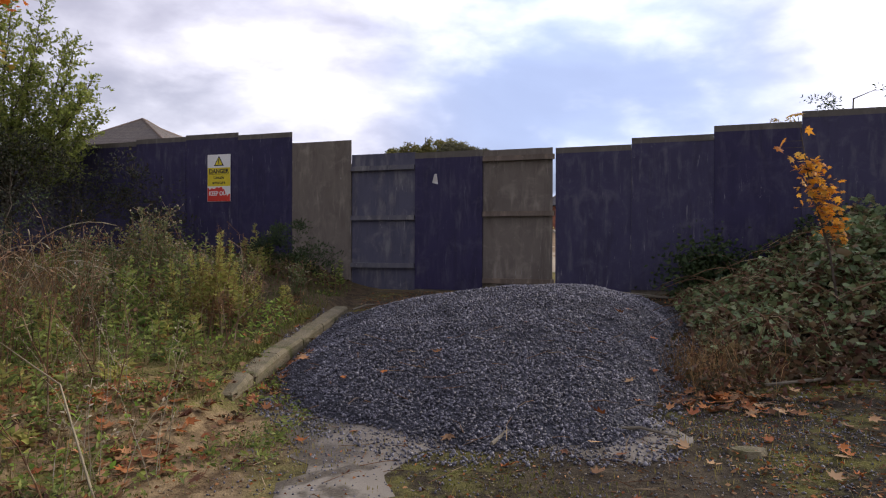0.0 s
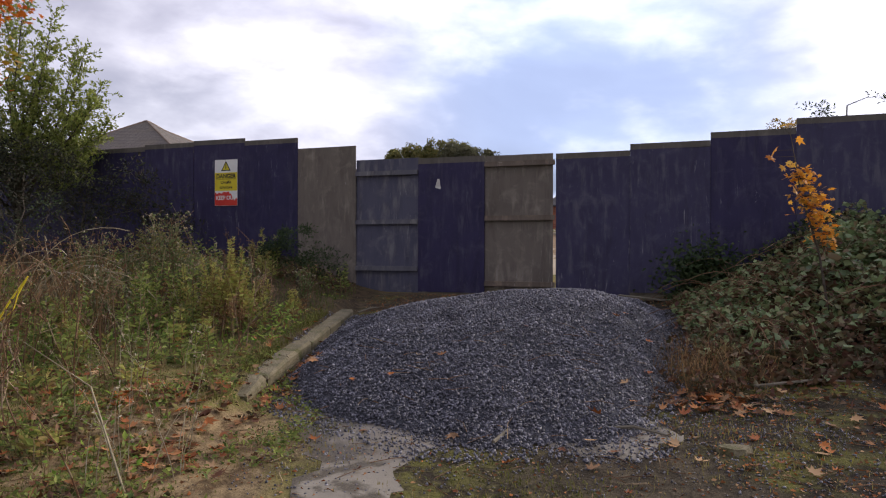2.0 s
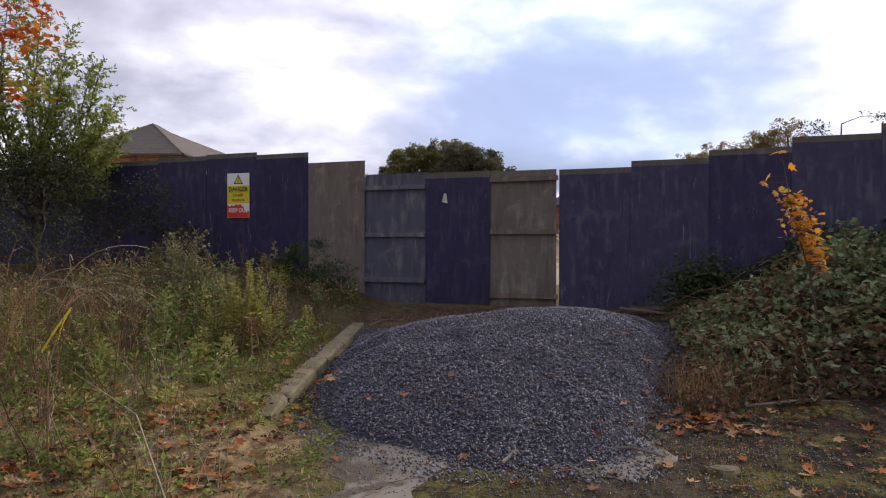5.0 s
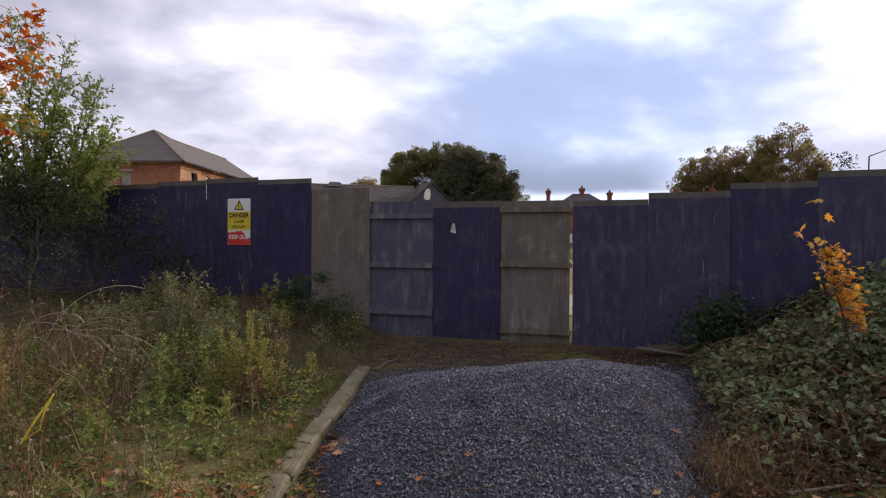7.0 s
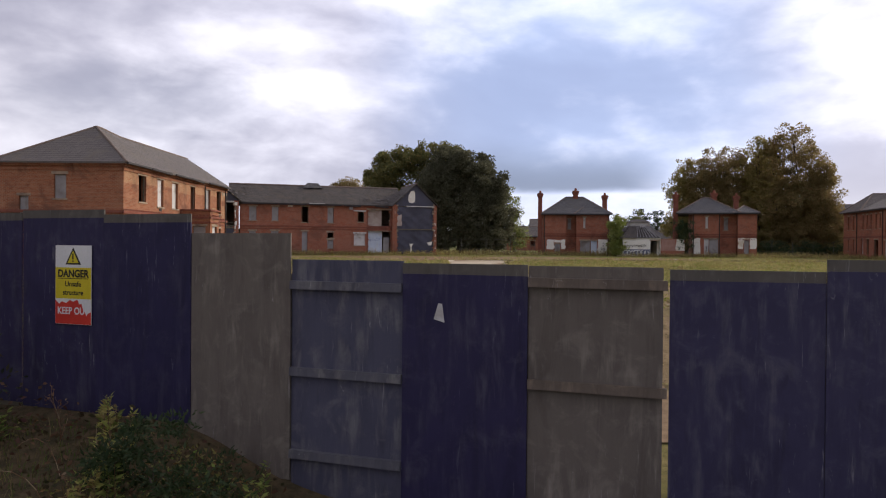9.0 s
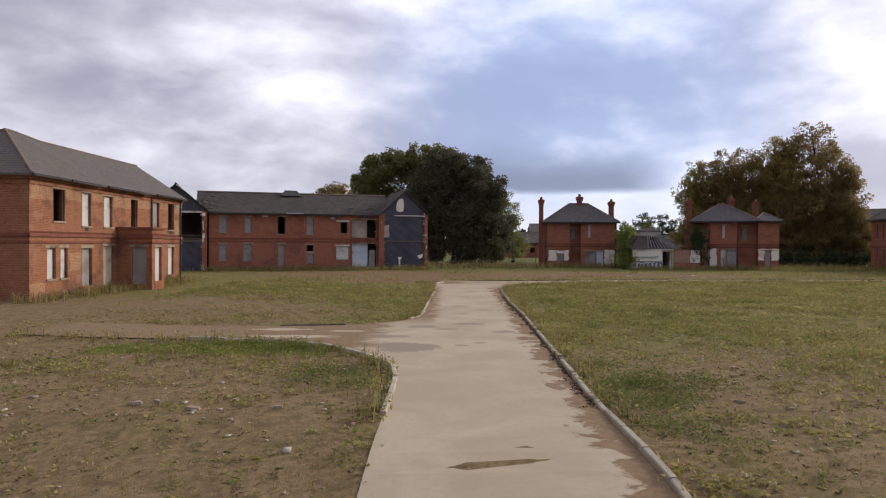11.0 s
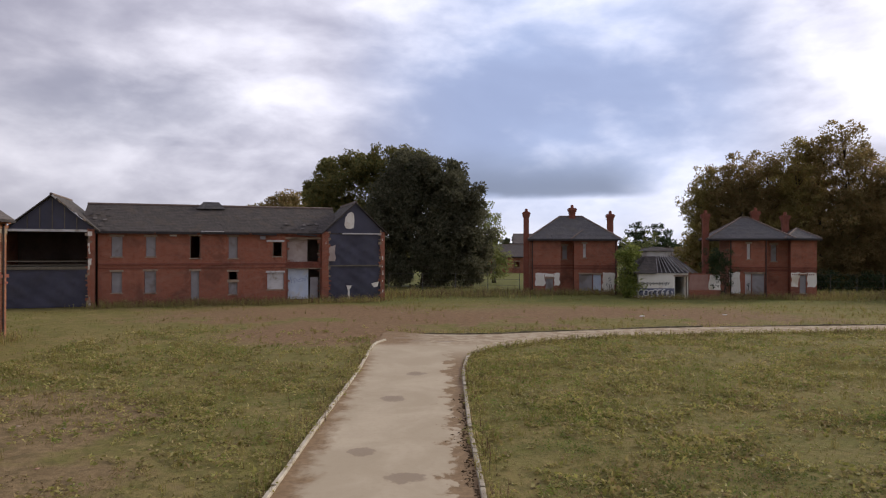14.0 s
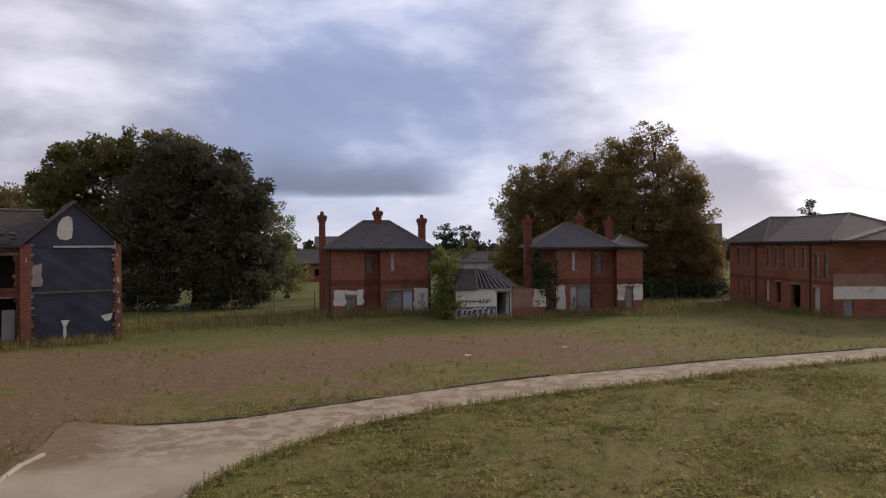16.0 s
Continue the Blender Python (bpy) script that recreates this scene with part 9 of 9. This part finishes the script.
    walls = [((-18.2, 42.9), (-18.0, 60.0), 900, 0.5), ((-22.8, 77.3), (-2.0, 83.9), 1400, 0.55), ((11.0, 93.2), (20.8, 92.4), 700, 0.6), ((20.4, 87.0), (28.4, 86.7), 400, 0.5), ((28.0, 88.4), (37.0, 86.0), 600, 0.55), ((50.4, 93.5), (46.9, 78.4), 600, 0.5), ((-3.0, 90.5), (11.0, 92.6), 1100, 0.65), ((36.5, 88.0), (47.0, 90.0), 800, 0.6)]
    E = np.array(edge)
    P = np.concatenate([E, np.zeros((len(E), 1))], 1)
    tall = [np.full(len(E), 0.27)]
    for a, b, n, h in walls:
        t = rs.uniform(0, 1, (n, 1))
        q = np.array(a) + (np.array(b) - np.array(a)) * t + rs.randn(n, 2) * [0.6, 0.5] * (4.5 if h > 0.59 and n > 750 else 1.0) - np.array([0.0, 1.0]) * np.abs(rs.randn(n, 1)) * 0.9
        P = np.concatenate([P, np.concatenate([q, np.zeros((n, 1))], 1)])
        tall.append(np.full(n, h))
    tall = np.concatenate(tall)
    P[:, 2] = land(P[:, 0], P[:, 1])
    Q, H = np.repeat(P, 5, 0), np.repeat(tall, 5)
    Q[:, :2] += rs.randn(len(Q), 2) * 0.06
    H = H * rs.uniform(0.25, 1.2, len(H)) * np.repeat(rs.uniform(0.5, 1.3, len(P)), 5)
    t = rs.uniform(0.2, 1, len(Q))
    lv = leaf_mesh(Q + np.stack([np.zeros(len(Q)), np.zeros(len(Q)), H * t], 1), rs.randn(len(Q), 3) * [1, 1, 0.4], 0.09, rs, 0.4)
    old = rs.rand(len(Q)) < 0.4
    tall_d = blade_mesh(Q[old], H[old] * 1.15, rs.uniform(0.1, 0.6, old.sum()), np.where(H[old] > 0.35, 0.010, 0.005), rs)
    b1 = blade_mesh(Q[~old], H[~old], rs.uniform(0.1, 0.7, (~old).sum()), np.where(H[~old] > 0.35, 0.014, 0.006), rs)
    stuff("edge_weeds", [b1, lv], MEADOW_LEAF, "tall weeds along walls and path edges", "weeds")
    stuff("dry_edge_weeds", [tall_d], DEAD_STEM, "dry brown weeds along walls and path edges", "weeds")
    # larger pale fragments of board and stone
    for x, y, L, W, turn in ((-4.77, 23.6, 0.34, 0.16, 20), (-4.45, 23.75, 0.26, 0.10, -30), (-3.69, 23.3, 0.32, 0.22, 5), (-3.2, 23.9, 0.16, 0.12, 50), (-2.36, 23.4, 0.22, 0.12, 10), (5.3, 24.0, 0.30, 0.05, -52), (-5.6, 25.2, 0.2, 0.14, 35), (-5.0, 26.4, 0.16, 0.1, 70), (5.9, 25.6, 0.18, 0.1, 15), (6.6, 27.3, 0.2, 0.12, -25), (7.7, 24.6, 0.22, 0.13, 40), (16.0, 71.0, 0.5, 0.4, 10), (17.6, 71.4, 0.4, 0.3, 50), (21.8, 71.8, 0.5, 0.35, 20)):
        g = Mesh()
        ring = [(L * 0.36 * a, W * 0.36 * b) for a, b in ((-1, -0.7), (-0.2, -1), (0.9, -0.8), (1, 0.3), (0.4, 1), (-0.7, 0.8))]
        z = float(land(x, y))
        g.solid([(a, b, -0.01) for a, b in ring], [(0.9 * a, 0.9 * b, 0.035) for a, b in ring])
        o = part("rubble_fragment", g, BOARD_PALE if L > 0.45 else STONE)
        tagged(o, "pale broken fragment lying on the worn turf", "rubble", "fragments on the turf")
        o.matrix_world = pose(x, y, z + 0.012, rs.uniform(-6, 6), rs.uniform(-6, 6), turn)
    # bits of rubble
    P = np.concatenate([ground_points(rs, 260, -13, 16, 20, 48, off_path), ground_points(rs, 520, -11, -1, 15, 31, off_path), ground_points(rs, 520, 3.4, 14, 15, 33, off_path), ground_points(rs, 110, 0, 30, 60, 76, off_path)])
    n = len(P)
    cube = np.array([(-1, -1, -1), (1, -1, -1), (1, 1, -1), (-1, 1, -1), (-1, -1, 1), (1, -1, 1), (1, 1, 1), (-1, 1, 1)], float) * 0.5
    tri = np.array([(0, 2, 1), (0, 3, 2), (4, 5, 6), (4, 6, 7), (0, 1, 5), (0, 5, 4), (1, 2, 6), (1, 6, 5), (2, 3, 7), (2, 7, 6), (3, 0, 4), (3, 4, 7)])
    V = cube[None] * (0.012 + 0.075 * rs.uniform(0, 1, (n, 1, 1)) ** 3) * rs.uniform(0.4, 1.8, (n, 1, 3)) * [1, 1, 0.35] * rs.uniform(0.7, 1.2, (n, 8, 3)) + P[:, None] + [0, 0, 0.008]
    stuff("rubble", [(V.reshape(-1, 3), (np.arange(n)[:, None, None] * 8 + tri[None]).reshape(-1, 3))], RUBBLE, "scattered pale rubble and brick bits in the turf", "rubble")


meadow()


def security_fence(name, pts, label):
    f = thing(name, Matrix.Identity(4), label, "fence")
    run = [Vector(p) for p in pts]
    for a, b in zip(run, run[1:]):
        n = max(1, round((b - a).length / 3.0))
        for i in range(n + 1):
            p = a.lerp(b, i / n)
            z = float(land(p.x, p.y))
            part("post", Mesh().tube([(p.x, p.y, z - 0.05), (p.x, p.y, z + 2.0)], [0.03, 0.03], 6), GALV, f)
        for h in (0.15, 0.7, 1.3, 1.95):
            part("wire", Mesh().tube([(a.x, a.y, SITE + h), (b.x, b.y, SITE + h)], [0.012, 0.012], 4), GALV, f)


security_fence("mesh_fence", [(-2.0, 92.5), (11.0, 94.8)], "thin galvanised wire fence before the trees")
security_fence("mesh_fence", [(38.0, 91.5), (49.0, 92.5)], "thin galvanised wire fence between villa and long house")

# the great dark evergreen and its neighbours
tree("evergreen_oak", (1.5, 107.0), 6.0, 0.7, [(-0.5, 105, 12.2, 3.0, 3.4, 3.8), (2.2, 104.6, 11.6, 2.8, 3.2, 4.0), (5.0, 104.6, 11.7, 2.4, 3.0, 3.8), (6.9, 105, 8.4, 2.1, 2.8, 4.6), (-2.6, 105, 8.6, 3.3, 3.4, 5.6), (0.4, 104, 7.4, 2.6, 2.6, 5.0), (3.2, 103.6, 7.0, 2.6, 2.4, 5.2), (5.4, 104, 5.4, 2.6, 2.6, 4.0), (-3.3, 104.6, 4.4, 3.0, 2.8, 3.2), (1.0, 103.6, 3.4, 3.4, 2.4, 2.6), (4.4, 104, 3.0, 2.8, 2.2, 2.0), (-1.4, 104, 10.2, 2.2, 2.4, 4.2), (7.4, 105, 4.6, 1.6, 2.2, 3.0), (1.8, 105, 14.6, 1.5, 1.8, 1.6), (4.6, 104.8, 14.6, 1.1, 1.4, 1.3)], 3000, 44, 0.44, 0.30, OAK_DARK, "huge dense dark evergreen oak behind the range", 91)
tree("autumn_oak", (-5.0, 112.0), 7.0, 0.6, [(-2.9, 110, 16.2, 2.9, 3.2, 2.5), (-6.2, 110, 14.9, 2.9, 3.2, 2.7), (0.1, 110, 15.0, 2.7, 3.0, 2.4), (-9.5, 110, 13.2, 3.0, 3.2, 2.9), (-11.3, 110, 11.4, 2.0, 2.6, 2.6), (-6.2, 109.5, 11.0, 4.0, 3.6, 3.4), (-4.7, 110, 6.5, 4.2, 3.6, 4.2), (2.4, 110, 13.6, 2.2, 2.6, 2.0), (-8.8, 110, 8.0, 3.2, 3.2, 4.0)], 1500, 46, 0.42, 0.29, OAK_TURNING, "tall oak turning gold above the evergreen", 92)
tree("tall_ash", (-10.5, 113.0), 5.5, 0.4, [(-8.2, 111.5, 16.2, 1.7, 1.8, 1.5), (-10.8, 111.5, 15.2, 1.6, 1.8, 1.7), (-12.3, 111, 12.8, 1.2, 1.6, 2.1), (-10.4, 111.5, 12.6, 2.0, 2.0, 2.2), (-12.0, 111, 9.6, 1.6, 1.8, 2.4)], 330, 40, 0.38, 0.28, OAK_TURNING, "tall thin ash beside the oak", 93)
tree("low_ash", (-18.0, 118.0), 5.0, 0.4, [(-17.0, 118, 11.0, 3.0, 2.5, 2.2), (-20.0, 118, 10.0, 3.0, 2.5, 2.0)], 200, 40, 0.48, 0.32, TREE_BROWN, "smaller ash beyond the range's roof", 94)
tree("pale_willow", (10.2, 115.0), 4.0, 0.25, [(8.9, 113, 8.4, 1.2, 1.6, 2.8), (10.4, 113.5, 8.4, 1.0, 1.4, 1.9), (9.6, 113, 4.6, 1.5, 1.6, 2.7), (11.0, 113, 3.6, 1.5, 1.4, 1.8)], 210, 34, 0.40, 0.25, TREE_PALE, "pale yellow-green willow beside the evergreen", 95)
# the row of limes
for k, (x, y, h, r) in enumerate(((36.4, 112.0, 15.4, 1.5), (38.4, 111.2, 15.9, 1.6), (40.6, 110.5, 17.0, 1.7), (43.2, 109.5, 17.5, 1.5), (45.9, 107.2, 18.4, 1.7), (49.6, 104.5, 19.9, 2.1), (52.2, 104.0, 17.0, 1.5), (53.0, 101.8, 14.3, 1.3), (47.6, 110.0, 16.0, 1.8), (47.9, 105.6, 18.0, 1.7))):
    h = h * 1.04
    tree("lime_tree", (x, y), 0.42 * h, 0.38, [(x, y, h - 2.0, r * 1.15, r * 1.1, 2.0), (x - 0.35, y - 0.3, h - 4.6, r * 1.6, r * 1.5, 2.7), (x + 0.45, y, h * 0.60, r * 1.85, r * 1.8, 3.1), (x - 0.2, y - 0.4, h * 0.44, r * 2.0, r * 1.9, 3.2), (x, y - 0.3, h * 0.27, r * 2.1, r * 2.0, 2.8), (x + 0.3, y - 0.5, h * 0.14, r * 1.9, r * 1.8, 2.0)], 560, 46, 0.42, 0.25, TREE_BROWN if k % 4 else TREE_GOLD, "tall lime turning brown in a row", 100 + k, group="row of limes")
tree("understorey_tree", (45.0, 113.0), 4.0, 0.3, [(38.5, 114, 5.0, 3.5, 2.5, 4.6), (43.5, 113.5, 6.5, 3.5, 2.5, 6.0), (48.5, 112, 7.0, 3.5, 2.5, 6.5), (52.0, 107, 6.0, 2.6, 2.2, 5.0), (39.6, 113.6, 11.0, 2.8, 2.2, 3.6), (44.0, 112.6, 12.4, 3.0, 2.2, 4.0), (48.6, 110.6, 13.0, 3.0, 2.2, 4.4)], 900, 44, 0.5, 0.32, TREE_BROWN, "dense browning growth behind the limes", 119)
for k, (x, y, w) in enumerate(((40.5, 101.5, 1.9), (44.5, 100.0, 1.7), (48.5, 99.0, 2.0), (52.8, 98.6, 1.5))):
    tree("hedge_bush", (x, y), 1.0, 0.06, [(x, y, 2.3, w, 1.2, 1.2), (x + 1.2, y + 0.3, 2.0, w, 1.2, 1.0), (x - 1.3, y, 1.9, w, 1.2, 0.9)], 130, 24, 0.26, 0.18, SHRUB_LEAF, "low dark bush under the limes", 125 + k, "bush", group="bushes under the limes")
tree("green_bush", (20.1, 88.6), 1.5, 0.10, [(19.9, 88.4, 3.4, 1.0, 1.0, 1.6), (20.3, 88.8, 5.0, 1.0, 0.9, 1.0), (20.2, 88.0, 2.3, 1.0, 0.8, 1.0)], 230, 22, 0.25, 0.20, WILLOW_LEAF, "overgrown green elder beside the villa", 120, "bush")
tree("yellow_bush", (23.5, 99.0), 1.5, 0.10, [(22.9, 98.5, 5.2, 1.5, 1.2, 1.5), (25.6, 99, 5.6, 1.6, 1.2, 1.5)], 120, 20, 0.25, 0.22, TREE_PALE, "yellowing bush behind the pavilion", 121, "bush")
tree("store_bush", (28.6, 87.4), 1.2, 0.08, [(28.2, 87.3, 3.2, 1.2, 0.8, 1.4), (27.5, 88.0, 4.6, 1.0, 0.9, 1.2), (28.9, 87.5, 4.9, 0.7, 0.6, 0.9)], 130, 18, 0.22, 0.17, SHRUB_LEAF, "thin dark bush beside the brick store", 122, "bush")
tree("roof_bush", (19.9, 91.6), 1.0, 0.06, [(20.7, 91.6, 2.2, 0.7, 0.7, 1.2)], 50, 18, 0.2, 0.17, SHRUB_LEAF, "dark bush at the villa's corner", 123, "bush")
for k, (x, y, h) in enumerate(((49.0, 182.0, 12.0), (51.5, 184.0, 11.4), (54.5, 184.0, 11.6), (57.5, 186.0, 10.6), (128.0, 160.0, 17.0))):
    tree("far_pine", (x, y), h * 0.75, 0.3, [(x, y, h - 1.0, 1.3, 1.2, 0.9), (x - 0.8, y, h - 2.6, 1.4, 1.2, 0.8), (x + 0.9, y, h - 3.8, 1.6, 1.4, 0.9), (x, y, h - 5.6, 1.5, 1.4, 1.1)], 90, 18, 0.35, 0.38, SHRUB_LEAF, "dark flat-topped pine on the skyline", 130 + k)


def far_woods():
    rs = np.random.RandomState(140)
    n = 520
    a = rs.uniform(-62, 62, n)
    r = rs.uniform(190, 330, n)
    C = np.stack([r * np.sin(np.radians(a)), r * np.cos(np.radians(a)), np.zeros(n)], 1)
    h = rs.uniform(4.0, 8.5, n)
    P, D = [], []
    per = 70
    d = unit(rs.randn(n, per, 3))
    P = C[:, None] + d * np.stack([h * 0.6, h * 0.6, h * 0.5], 1)[:, None] * rs.uniform(0.6, 1.0, (n, per, 1))
    P[:, :, 2] += (SITE + h * 0.5)[:, None]
    P = P.reshape(-1, 3)
    stuff("far_woods", [leaf_mesh(P, rs.randn(len(P), 3), 1.7, rs, 0.8)], FAR_LEAF, "distant hedges and woods along the horizon", "woods")


def far_house(x, y, w, d, h, turn, k):
    b = thing("far_house", pose(x, y, SITE, 0, 0, turn), "distant cream and brown low house with tiled roof", "building", "distant houses")
    wall(b, (0, 0), (w, 0), -0.2, h, PLASTER if k % 2 else BRICK, [(u, u + 1.0, 1.0, 2.1, None) for u in np.arange(1.0, w - 1.5, 2.2)])
    wall(b, (w, 0), (w, d), -0.2, h, BRICK)
    wall(b, (w, d), (0, d), -0.2, h, BRICK)
    wall(b, (0, d), (0, 0), -0.2, h, BRICK)
    hip_roof(b, 0, w, 0, d, h, h + 2.2, SLATE_BROWN, 0.3, False, False)


far_house(11.6, 150.0, 7.6, 6.0, 3.0, -5, 0)
far_house(20.3, 176.0, 9.0, 8.0, 5.6, -5, 1)
far_house(60.5, 118.0, 7.0, 8.0, 6.2, -40, 0)
far_house(41.0, 150.0, 9.0, 7.0, 2.4, -10, 0)
far_woods()
